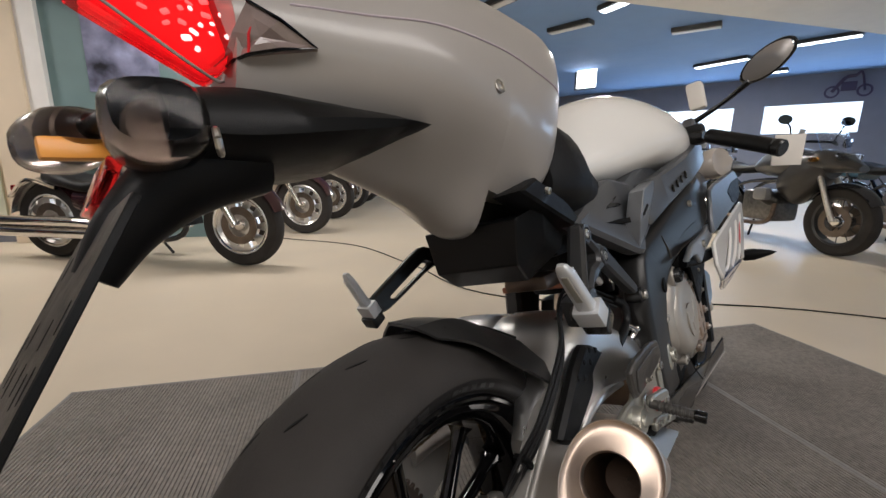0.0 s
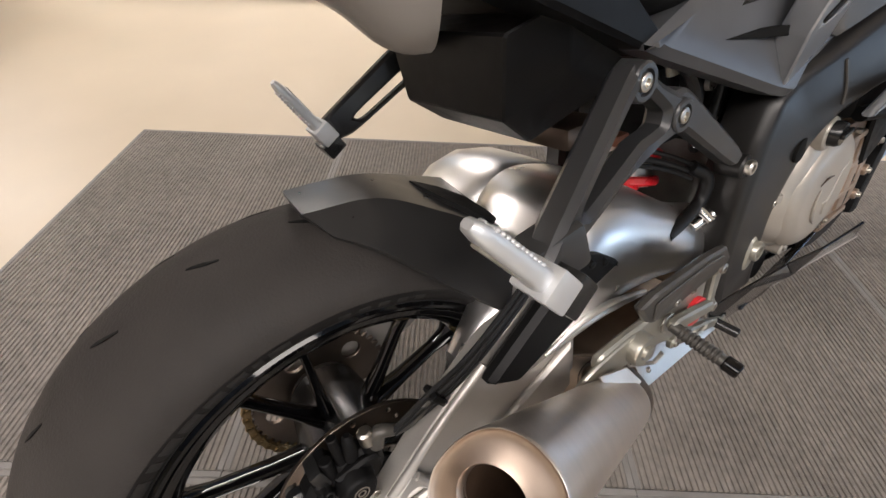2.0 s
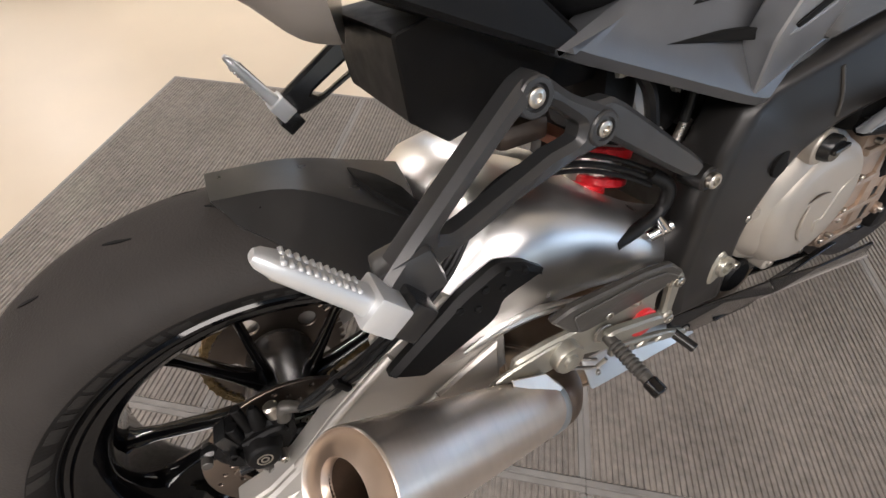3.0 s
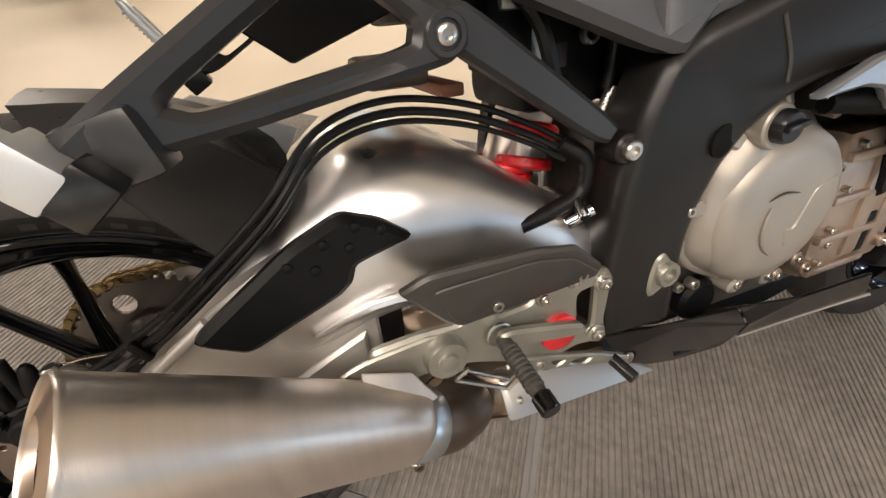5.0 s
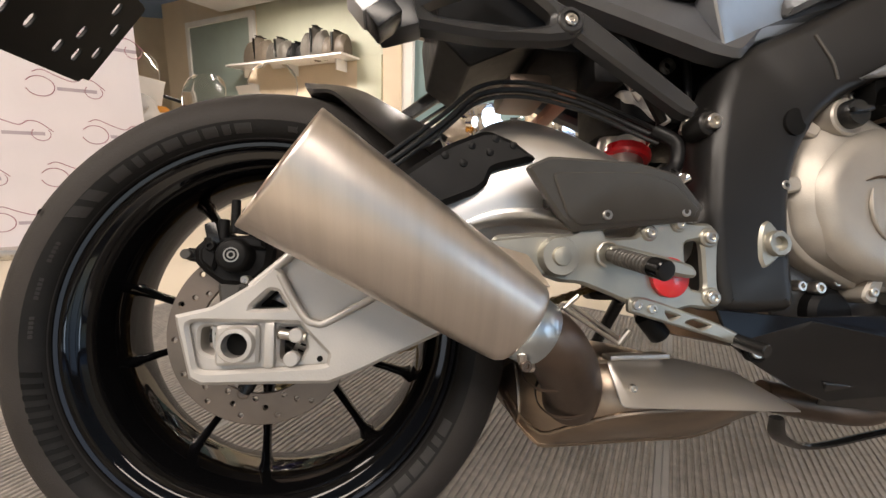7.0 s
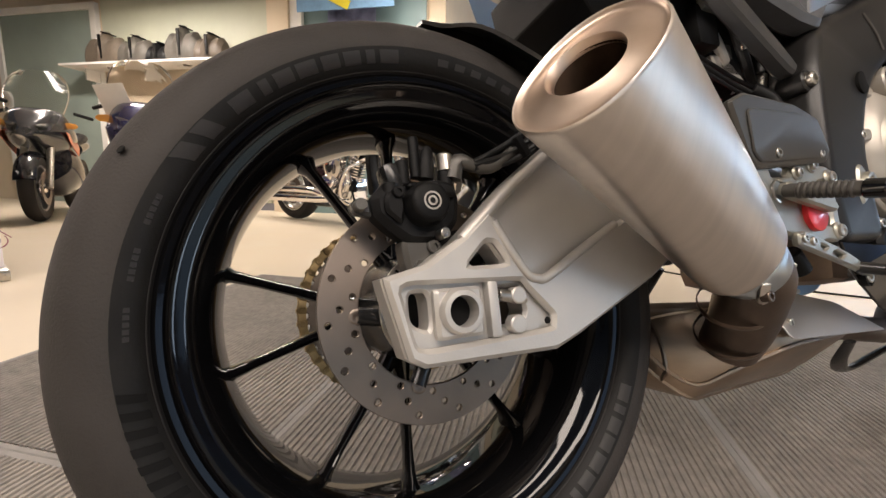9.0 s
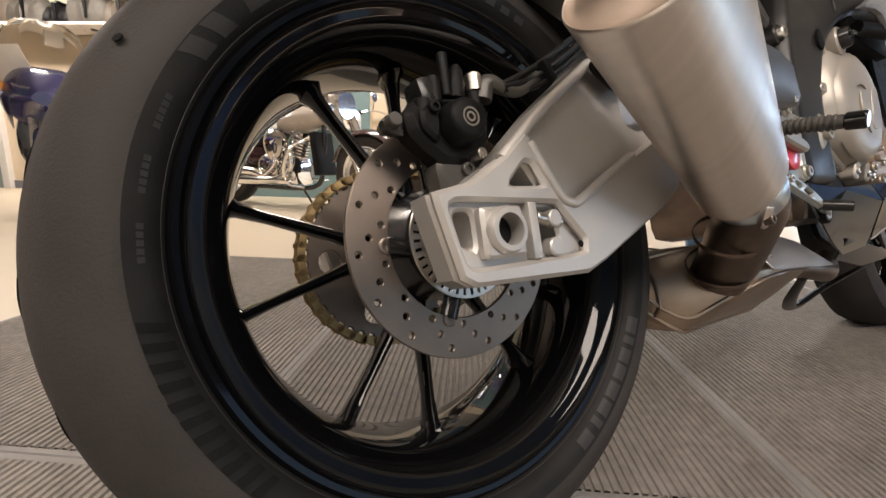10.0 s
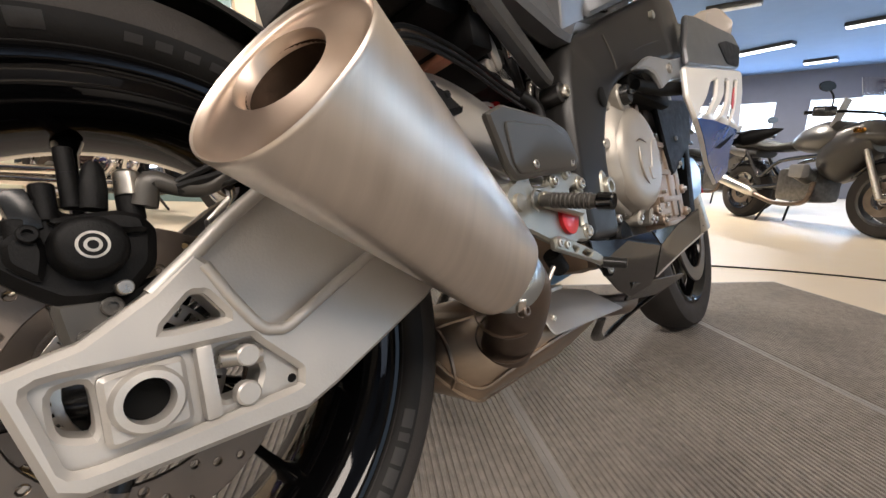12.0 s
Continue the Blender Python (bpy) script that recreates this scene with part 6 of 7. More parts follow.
knee_x = lambda c: (0.35 * max(0, min(0.19, c.y - 0.60)), 0, 0)
part("knee_panel", plate(rounded([(0.590, 0.452), (0.660, 0.466), (0.740, 0.490), (0.860, 0.530), (0.925, 0.600), (0.965, 0.560), (0.950, 0.480), (0.890, 0.466), (0.756, 0.431), (0.670, 0.394), (0.600, 0.362)], 0.12, 3), 0.175, 0.205, 0.006, shift=knee_x), "panel_dark", bike, "dark satin knee panel under the tank edge")
for k in range(4):
    y = 0.690 + 0.018 * k
    part("knee_slat", box((0.2060 + 0.35 * (y - 0.60), y, 0.430 + 0.008 * k), (0.004, 0.011, 0.016), 0.0015, turn=(18, 0, 19)), "satin_black", bike)

# belly pan, side fairings and their inner brackets
PAN = [vec(0.187, 0.503, 0.027), vec(0.191, 0.560, 0.021), vec(0.195, 0.605, 0.0175), vec(0.2085, 0.692, 0.0195), vec(0.2150, 0.708, -0.008),
       vec(0.1850, 0.745, -0.064), vec(0.1810, 0.728, -0.079), vec(0.170, 0.655, -0.085), vec(0.176, 0.600, -0.064), vec(0.182, 0.552, -0.036), vec(0.186, 0.518, -0.012), vec(0.1995, 0.610, 0.0135)]
bpan = part("belly_pan", shell(PAN, [(0, 1, 2, 11, 10), (10, 11, 9), (11, 8, 9), (2, 3, 4, 11), (11, 4, 5, 8), (5, 6, 7, 8)], 0.004), "gloss_panel", bike, "glossy black belly fairing", smooth=16)
bolt("fairing_bolt", (0.1865, 0.548, -0.0195), bpan, 0.0085, 0.005)
part("bolt_cup", lathe([(0.181, 0.0125), (0.1895, 0.0125), (0.1898, 0.0105), (0.186, 0.0095)], Matrix.Translation((0, 0.548, -0.0195)), 20, True), "groove", bpan)
part("pan_front", shell([vec(0.2085, 0.694, 0.0195), vec(0.228, 0.780, 0.020), vec(0.247, 0.862, 0.040), vec(0.236, 0.900, -0.010), vec(0.1855, 0.750, -0.066), vec(0.2150, 0.712, -0.008)], [(0, 1, 5), (1, 4, 5), (1, 2, 3, 4)], 0.004), "gloss_panel", bpan, smooth=16)
# pale tube that draws the glint along the painted lower edge
part("pan_edge", tube([vec(0.1850, 0.752, -0.068), vec(0.212, 0.830, -0.036), vec(0.238, 0.904, -0.010)], [0.0012, 0.0018, 0.0018], 8, 4), "pale_paint", bpan, "thin white painted lower edge with its glint put into the colour")
part("pan_keel", shell([vec(0.184, 0.640, -0.060), vec(0.168, 0.850, -0.086), vec(0.148, 1.070, -0.112), vec(0.134, 1.070, -0.126), vec(0.142, 0.860, -0.122), vec(0.160, 0.655, -0.092)], [(0, 1, 4, 5), (1, 2, 3, 4)], 0.004), "satin_black", bpan, smooth=16)
part("pan_strap", tube([vec(0.120, 0.640, -0.118), vec(0.085, 0.680, -0.158), vec(0.062, 0.760, -0.183), vec(0.080, 0.880, -0.160), vec(0.128, 1.010, -0.124)], [0.008, 0.011, 0.011, 0.010, 0.008], 10, 6, flat=0.45), "satin_black", bpan, "thin black strap under the belly pan")
part("pan_inner", plate(rounded([(0.700, 0.010), (0.960, 0.030), (1.060, -0.060), (0.900, -0.100), (0.740, -0.060)], 0.15, 2), 0.115, 0.125, 0.003), "matt_black", bpan)
part("oil_pipe", tube([vec(0.10, 0.640, -0.095), vec(0.115, 0.720, -0.110), vec(0.105, 0.800, -0.120), vec(0.08, 0.90, -0.105)], 0.020, 14, 5), "pipe", bpan, "dark exhaust pipe inside the belly pan")
LF = [(0.86, 0.040), (0.93, 0.260), (1.000, 0.315), (1.220, 0.345), (1.330, 0.180), (1.360, 0.020), (1.200, -0.080), (0.950, -0.105), (0.84, -0.070)]
# both plates carry the blue window reflections as their own colour
part("left_fairing", plate(rounded(LF, 0.10, 2), -0.165, -0.150, 0.006), "pale_blue", bike, "inner side of the far fairing, blue window reflections put into its colour")
part("inner_panel", plate(rounded([(1.050, 0.168), (1.150, 0.165), (1.200, 0.135), (1.170, 0.075), (1.035, 0.050), (1.040, 0.110)], 0.2, 2), 0.188, 0.194, 0.002), "pale_blue", bike, "inner fairing edge, blue window reflection put into its colour")
fair_x = lambda c: (0.07 * (c.y - 0.776) - 0.76 * max(0, 0.20 - c.z), 0, 0)
VP = [(0.786, 0.286), (0.800, 0.292), (1.205, 0.350), (1.226, 0.344), (1.196, 0.290), (1.094, 0.197), (1.130, 0.160), (1.220, 0.118), (1.188, 0.088), (1.018, 0.131), (0.893, 0.172), (0.806, 0.196), (0.776, 0.236)]
SLOT_A = rounded([(0.993, 0.297), (0.960, 0.258), (0.880, 0.214), (0.830, 0.211), (0.893, 0.246), (0.940, 0.283)], 0.2, 2)
SLOT_B = rounded([(1.048, 0.303), (1.085, 0.308), (1.050, 0.264), (0.985, 0.224), (0.925, 0.206), (0.915, 0.211), (0.985, 0.245), (1.023, 0.268)], 0.2, 2)
SLOT_C = rounded([(1.130, 0.313), (1.165, 0.319), (1.118, 0.270), (1.060, 0.226), (1.020, 0.208), (1.012, 0.213), (1.068, 0.252), (1.105, 0.286)], 0.2, 2)
fp = part("side_fairing", plate(rounded(VP, 0.08, 2), 0.270, 0.279, 0.0035, [SLOT_A, SLOT_B, SLOT_C], shift=fair_x), "white", bike, "white, red and blue vented side fairing")
part("blue_flash", plate(rounded([(0.806, 0.199), (0.900, 0.202), (1.008, 0.199), (1.086, 0.196), (1.124, 0.160), (1.212, 0.118), (1.186, 0.091), (1.018, 0.134), (0.893, 0.175)], 0.05, 1), 0.2792, 0.2806, 0.0005, shift=fair_x), "blue", fp, smooth=0)
part("dark_slit", plate(rounded([(0.996, 0.160), (1.030, 0.172), (1.078, 0.190), (1.068, 0.176), (1.040, 0.160)], 0.08, 1), 0.2804, 0.2812, 0.0003, shift=fair_x), "groove", fp, "dark slit between the blue bands", smooth=0)
part("red_flash", plate(rounded([(1.060, 0.246), (1.104, 0.290), (1.118, 0.296), (1.090, 0.258), (1.066, 0.240)], 0.08, 1), 0.2792, 0.2806, 0.0005, shift=fair_x), "red", fp, smooth=0)
part("fairing_back", plate(rounded([(0.86, 0.270), (1.16, 0.310), (1.10, 0.200), (0.90, 0.110)], 0.12, 2), 0.195, 0.205, 0.004), "matt_black", fp)
part("upper_fairing", plate(rounded([(0.832, 0.302), (0.838, 0.336), (0.880, 0.408), (0.940, 0.420), (1.085, 0.434), (1.239, 0.449), (1.294, 0.420), (1.240, 0.360)], 0.10, 2), 0.262, 0.273, 0.004, shift=lambda c: (0.07 * (c.y - 0.776), 0, 0)), "panel_dark", bike, "dark grey upper side fairing")
part("upper_fairing_patch", plate(rounded([(1.071, 0.390), (1.150, 0.412), (1.280, 0.424), (1.225, 0.362), (1.120, 0.352)], 0.15, 2), 0.272, 0.275, 0.001, shift=lambda c: (0.07 * (c.y - 0.776), 0, 0)), "matt_black", bike)
part("fairing_bracket", plate(rounded([(0.640, 0.272), (0.698, 0.302), (0.800, 0.312), (0.858, 0.328), (0.870, 0.292), (0.780, 0.272), (0.735, 0.252), (0.715, 0.274), (0.690, 0.278)], 0.12, 2), 0.240, 0.252, 0.003, shift=lambda c: (0.09 * (c.y - 0.70), 0, 0)), "panel", bike, "dark grey textured fairing bracket")
bolt("bracket_bolt", (0.2585, 0.772, 0.2905), bike, 0.0085, 0.005)
part("bracket_arm", tube([vec(0.225, 0.690, 0.262), vec(0.245, 0.760, 0.258), vec(0.266, 0.830, 0.262)], [0.010, 0.012, 0.012], 10, 4), "matt_black", bike)
# solid block; the shade above the engine is put into its near-black colour
part("duct_hollow", box((0.195, 0.800, 0.272), (0.05, 0.22, 0.040), 0.010), "groove", bike, "black block painted as the shade in the hollow above the engine")
part("fork_cover", loft([[vec(0.262 + 0.02 * math.cos(a) + dx, 1.225 + dy + r * math.cos(a), 0.480 + r * math.sin(a)) for a in (2 * math.pi * k / 16 for k in range(16))] for dx, dy, r in ((-0.10, 0.0, 0.030), (0.0, 0.0, 0.048), (0.020, 0.004, 0.044), (0.026, 0.006, 0.020))]), "bg_cream", bike, "cream rounded cockpit cover")
part("front_cowl", loft([section(y, XC, zb, wb, zm, w, zt, wt, 5) for y, zb, wb, zm, w, zt, wt in ((1.00, 0.33, 0.18, 0.40, 0.215, 0.48, 0.18), (1.08, 0.30, 0.16, 0.42, 0.220, 0.50, 0.17), (1.20, 0.30, 0.12, 0.44, 0.18, 0.52, 0.13), (1.32, 0.34, 0.06, 0.42, 0.10, 0.48, 0.06))]), "dark_grey", bike, "dark grey front cowl")
part("windscreen", loft([section(y, XC, zb, 0.06, zb + 0.04, w, zt, w * 0.6, 5) for y, zb, w, zt in ((1.02, 0.56, 0.14, 0.70), (1.10, 0.56, 0.13, 0.66), (1.22, 0.54, 0.09, 0.58))]), "lens_clear", bike)
fi = vec(0.264, 1.209, 0.185)
part("front_indicator", loft([[fi + vec(t, 0, 0) + vec(0, math.cos(a), math.sin(a)) * r for a in (2 * math.pi * k / 12 for k in range(12))] for t, r in ((0, 0.006), (0.015, 0.008), (0.025, 0.017), (0.05, 0.018), (0.09, 0.008), (0.105, 0.001))]), "matt_black", bike, "pointed black turn indicator")

# handlebar end, lever, reservoir, mirror
GA, GB = vec(0.265, 0.86, 0.555), vec(0.415, 0.77, 0.468)
hb = part("handlebar", rod(vec(0.10, 0.92, 0.59), GA.lerp(GB, 0.2), 0.011), "satin_black", bike)
part("grip", rod(GA.lerp(GB, 0.25), GB, 0.0165), "hose", hb, "black rubber grip")
part("bar_end", rod(GB, GB + (GB - GA).normalized() * 0.018, 0.0175), "satin_black", hb)
part("brake_lever", tube([vec(0.30, 0.90, 0.535), vec(0.345, 0.915, 0.505), vec(0.40, 0.89, 0.468), vec(0.43, 0.875, 0.455)], [0.009, 0.007, 0.006, 0.007], 10, 5), "bolt", hb)
part("switch_box", box((0.27, 0.865, 0.545), (0.05, 0.045, 0.05), 0.01), "plastic", hb)
part("fluid_reservoir", box((0.288, 0.90, 0.640), (0.035, 0.04, 0.065), 0.008), "paper", hb, "pale square fluid reservoir")
part("price_tag", box((0.436, 0.865, 0.458), (0.056, 0.004, 0.066), 0.001, turn=(15, 12, 25)), "paper", hb)
mi = part("mirror", moved(lathe([(-0.010, 0.020), (-0.006, 0.046), (0.0, 0.052), (0.004, 0.050)], None, 28), pose(0.432, 0.98, 0.680, 0, -23, 0) @ Matrix.Rotation(radians(-105), 4, "Z") @ Matrix.Diagonal((1, 1.25, 0.62, 1))), "gloss_black", bike, "oval rear view mirror on a thin stalk")
part("mirror_glass", moved(lathe([(0.004, 0.046), (0.0055, 0.045)], None, 28), pose(0.432, 0.98, 0.680, 0, -23, 0) @ Matrix.Rotation(radians(-105), 4, "Z") @ Matrix.Diagonal((1, 1.25, 0.62, 1))), "mirror", mi)
part("mirror_stalk", tube([vec(0.25, 1.06, 0.60), vec(0.33, 1.03, 0.625), vec(0.392, 0.99, 0.650)], [0.008, 0.006, 0.008], 10, 5), "satin_black", mi)

# front wheel, fork, mudguard and side stand
FW = vec(XC, 1.41, -0.029)
fw = part("front_wheel", lathe([(0.05, 0.225), (0.053, 0.219), (0.046, 0.205), (0.03, 0.197), (-0.03, 0.197), (-0.046, 0.205), (-0.053, 0.219), (-0.05, 0.225), (0, 0.208)], Matrix.Translation(FW), 72, True), "gloss_black", bike, "gloss black cast front wheel")
part("front_tyre", lathe([(0.046, 0.224), (0.058, 0.240), (0.061, 0.260), (0.052, 0.284), (0.028, 0.297), (0, 0.301), (-0.028, 0.297), (-0.052, 0.284), (-0.061, 0.260), (-0.058, 0.240), (-0.046, 0.224), (0, 0.23)], Matrix.Translation(FW), 72, True), "tread", fw)
for k in range(10):
    a = radians(36 * k)
    part("spoke", rod(FW + vec(0, math.cos(a), math.sin(a)) * 0.03, FW + vec(0, math.cos(a), math.sin(a)) * 0.2, 0.009, 8), "gloss_black", fw)
part("front_disc", lathe([(0.062, 0.155), (0.067, 0.155), (0.067, 0.115), (0.062, 0.115)], Matrix.Translation(FW), 48, True), "disc", fw)
part("front_hub", lathe([(-0.06, 0.035), (0.06, 0.035)], Matrix.Translation(FW), 24), "satin_black", fw)
for s in (-1, 1):
    part("fork_leg", rod(FW + vec(0.095 * s, 0, 0), FW + vec(0.095 * s, -0.26, 0.52), 0.027, 20), "bolt", bike)
    part("front_caliper", box(tuple(FW + vec(0.085 * s, -0.13, 0.05)), (0.05, 0.05, 0.11), 0.012, turn=(25, 0, 0)), "matt_black", bike)
bm = bmesh.new()
gl = []
for i in range(12):
    a = radians(25 + 115 * i / 11)
    gl.append([FW + vec(0.072 * s, math.cos(a) * (0.318 - 0.05 * s * s), math.sin(a) * (0.318 - 0.05 * s * s)) for s in (-1, -0.8, -0.4, 0, 0.4, 0.8, 1)])
vs = [[bm.verts.new(p) for p in l] for l in gl]
for a, b in zip(vs, vs[1:]):
    for i in range(6):
        bm.faces.new((a[i], a[i + 1], b[i + 1], b[i]))
bmesh.ops.recalc_face_normals(bm, faces=bm.faces[:])
bmesh.ops.solidify(bm, geom=bm.faces[:], thickness=0.003)
part("front_mudguard", tidy(bm), "red", bike, "red and white front mudguard")
part("radiator", box((XC, 1.06, 0.12), (0.34, 0.04, 0.30), 0.01, turn=(-18, 0, 0)), "matt_black", bike)
part("side_stand", tube([vec(-0.13, 0.58, 0.02), vec(-0.22, 0.56, -0.10), vec(-0.318, 0.53, -0.235)], [0.012, 0.010, 0.010], 10, 4), "satin_black", bike)


# ---- motorcycles on the showroom floor ----
def wheel_of(parent, c, r, w, rim_mat, disc=True, spokes=10):
    """A tyre with rim, spokes and disc."""
    k = part("wheel", lathe([(0.36 * w, 0.70 * r), (0.42 * w, 0.68 * r), (0.36 * w, 0.63 * r), (-0.36 * w, 0.63 * r), (-0.42 * w, 0.68 * r), (-0.36 * w, 0.70 * r)], Matrix.Translation(c), 40, True), rim_mat, parent)
    part("tyre", lathe([(0.4 * w, 0.69 * r), (0.5 * w, 0.80 * r), (0.46 * w, 0.92 * r), (0.22 * w, 0.99 * r), (0, r), (-0.22 * w, 0.99 * r), (-0.46 * w, 0.92 * r), (-0.5 * w, 0.80 * r), (-0.4 * w, 0.69 * r)], Matrix.Translation(c), 40, True), "tread", k)
    part("hub", lathe([(-0.07, 0.035), (-0.05, 0.05), (0.05, 0.05), (0.07, 0.035)], Matrix.Translation(c), 16), "chrome", k)
    for i in range(spokes):
        a = 2 * math.pi * i / spokes
        d = vec(0, math.cos(a), math.sin(a))
        part("spoke", rod(c + d * 0.04, c + d * 0.65 * r, 0.011 if spokes < 12 else 0.004, 6), rim_mat, k)
    if disc:
        for s in (-1, 1):
            part("brake_disc", lathe([(0.065 * s, 0.15), (0.07 * s, 0.15), (0.07 * s, 0.09), (0.065 * s, 0.09)], Matrix.Translation(c), 32, True), "disc", k)
    return k


def fender(c, r, w, a0, a1):
    bm = bmesh.new()
    rows = []
    for i in range(11):
        a = radians(a0 + (a1 - a0) * i / 10)
        rows.append([bm.verts.new(c + vec(w * s, math.cos(a) * (r - 0.045 * s * s), math.sin(a) * (r - 0.045 * s * s))) for s in (-1, -0.75, -0.35, 0, 0.35, 0.75, 1)])
    for a, b in zip(rows, rows[1:]):
        for i in range(6):
            bm.faces.new((a[i], a[i + 1], b[i + 1], b[i]))
    bmesh.ops.recalc_face_normals(bm, faces=bm.faces[:])
    bmesh.ops.solidify(bm, geom=bm.faces[:], thickness=0.006)
    return tidy(bm)


def body(rows, n=4):
    return loft(smoothed([section(y, 0, zb, wb, zm, w, zt, wt, 4) for y, zb, wb, zm, w, zt, wt in rows], n))


def slotted_wheel(parent, c, r, w):
    """A chrome wheel whose centre is a disc with long slots, with a bright rim ring."""
    k = wheel_of(parent, c, r, w, "chrome", True, 0)
    slots = []
    for i in range(9):
        a0, a1 = i * 40 + 6, i * 40 + 28
        slots.append([(q.y, q.z) for q in (polar(0.40 * r, a0), polar(0.57 * r, a0 + 2), polar(0.57 * r, a1 - 2), polar(0.40 * r, a1))])
    part("wheel_disc", moved(plate(circle(0, 0, 0.645 * r, 40), -0.018, 0.018, 0.003, slots), Matrix.Translation(c)), "polished", k)
    for s in (-1, 1):
        part("rim_ring", lathe([(s * 0.41 * w, 0.70 * r), (s * 0.44 * w, 0.685 * r), (s * 0.41 * w, 0.66 * r)], Matrix.Translation(c), 40, True), "polished", k)
    return k


def cruiser(m, paint, label, saddle="seat", shield=False):
    o = thing("cruiser_motorcycle", m, label, "motorcycle", "motorcycles for sale")
    R, F = vec(0, 0, 0.32), vec(0, 1.70, 0.335)
    slotted_wheel(o, R, 0.32, 0.17)
    slotted_wheel(o, F, 0.335, 0.13)
    part("rear_fender", fender(R, 0.38, 0.11, 10, 170), "bg_maroon", o)
    part("front_fender", fender(F, 0.385, 0.085, 20, 165), "bg_maroon", o)
    part("fender_strut", tube([vec(0.115, -0.30, 0.52), vec(0.12, -0.1, 0.66), vec(0.12, 0.16, 0.60)], 0.018, 8), "chrome", o)
    part("tank", body([(0.72, 0.70, 0.05, 0.76, 0.08, 0.83, 0.05), (0.82, 0.68, 0.09, 0.78, 0.15, 0.91, 0.09), (1.0, 0.69, 0.10, 0.80, 0.165, 0.93, 0.10), (1.15, 0.72, 0.08, 0.81, 0.13, 0.90, 0.08), (1.24, 0.76, 0.04, 0.81, 0.06, 0.85, 0.04)]), paint, o)
    part("seat", body([(0.02, 0.62, 0.08, 0.68, 0.11, 0.75, 0.08), (0.20, 0.60, 0.12, 0.65, 0.16, 0.73, 0.12), (0.42, 0.56, 0.13, 0.61, 0.17, 0.67, 0.13), (0.60, 0.58, 0.10, 0.63, 0.13, 0.70, 0.10), (0.76, 0.68, 0.06, 0.71, 0.08, 0.76, 0.05)]), saddle, o)
    part("crankcase", box((0, 0.74, 0.34), (0.26, 0.46, 0.26), 0.05), "chrome", o)
    part("case_cover", lathe([(0.12, 0.13), (0.16, 0.125), (0.175, 0.10), (0.175, 0.02)], Matrix.Translation((0, 0.66, 0.36)), 28), "chrome", o)
    part("case_cover", lathe([(0.12, 0.10), (0.155, 0.095), (0.165, 0.07), (0.165, 0.02)], Matrix.Translation((0, 0.88, 0.34)), 28), "chrome", o)
    for s, y in ((-1, 0.66), (1, 0.86)):
        cyl = part("cylinder", rod((0, y, 0.42), (0, y + 0.10 * s, 0.66), 0.075, 20), "bg_engine", o)
        for i in range(7):
            q = vec(0, y, 0.42).lerp(vec(0, y + 0.10 * s, 0.66), 0.2 + 0.11 * i)
            part("fin", lathe([(0, 0.10), (0.010, 0.10)], along(q, (0, y + 0.10 * s, 0.66)), 20), "chrome", cyl)
        part("rocker_cover", box((0, y + 0.105 * s, 0.68), (0.16, 0.15, 0.07), 0.025, turn=(-22 * s, 0, 0)), "chrome", cyl)
    part("air_cleaner", loft([[vec(x, 0.745 + k * (0.02 + 0.125 * math.cos(w)), 0.595 + k * (0.115 * math.sin(w) - 0.045 * max(0, -math.sin(w)))) for w in (2 * math.pi * q / 24 for q in range(24))] for x, k in ((0.10, 0.9), (0.15, 1.0), (0.18, 0.95), (0.195, 0.75), (0.202, 0.4))]), "chrome", o)
    part("side_cover", body([(0.30, 0.40, 0.10, 0.50, 0.135, 0.60, 0.10), (0.44, 0.36, 0.12, 0.48, 0.15, 0.60, 0.12), (0.56, 0.38, 0.10, 0.48, 0.13, 0.58, 0.10)]), "bg_maroon", o)
    part("crash_bar", tube([vec(0.10, 1.16, 0.62), vec(0.26, 1.10, 0.56), vec(0.30, 1.02, 0.40), vec(0.24, 1.00, 0.24), vec(0.10, 1.05, 0.20)], 0.016, 10, 6), "chrome", o)
    for k, (z, y1) in enumerate(((0.25, -0.42), (0.335, -0.36))):
        part("exhaust_pipe", tube([vec(0.12, 0.92 - 0.2 * k, 0.55), vec(0.19, 1.0 - 0.2 * k, 0.42), vec(0.20, 0.86 - 0.2 * k, 0.28 + 0.02 * k), vec(0.20, 0.45, z), vec(0.20, y1, z)], [0.028, 0.028, 0.03, 0.045, 0.045], 14, 6), "chrome", o)
    part("down_tube", tube([vec(0, 1.22, 0.80), vec(0, 1.20, 0.45), vec(0, 1.08, 0.20), vec(0, 0.30, 0.18)], 0.024, 10, 5), "bg_dark", o)
    part("radiator", box((0, 1.20, 0.50), (0.24, 0.06, 0.38), 0.01, turn=(8, 0, 0)), "matt_black", o)
    for s in (-1, 1):
        part("fork_leg", rod(F + vec(0.105 * s, 0, 0), F + vec(0.105 * s, -0.34, 0.62), 0.031, 16), "chrome", o)
        part("fork_shroud", rod(F + vec(0.105 * s, -0.19, 0.34), F + vec(0.105 * s, -0.33, 0.64), 0.042, 16), "chrome", o)
        part("mirror", moved(lathe([(-0.012, 0.03), (0, 0.055), (0.008, 0.052)], None, 16), pose(0.40 * s, 1.20, 1.18, 0, 0, 90)), "chrome", o)
        part("mirror_stalk", tube([vec(0.32 * s, 1.12, 1.02), vec(0.37 * s, 1.17, 1.10), vec(0.40 * s, 1.20, 1.17)], 0.007, 6), "chrome", o)
        part("grip", rod((0.30 * s, 1.02, 1.03), (0.42 * s, 0.94, 1.02), 0.018), "hose", o)
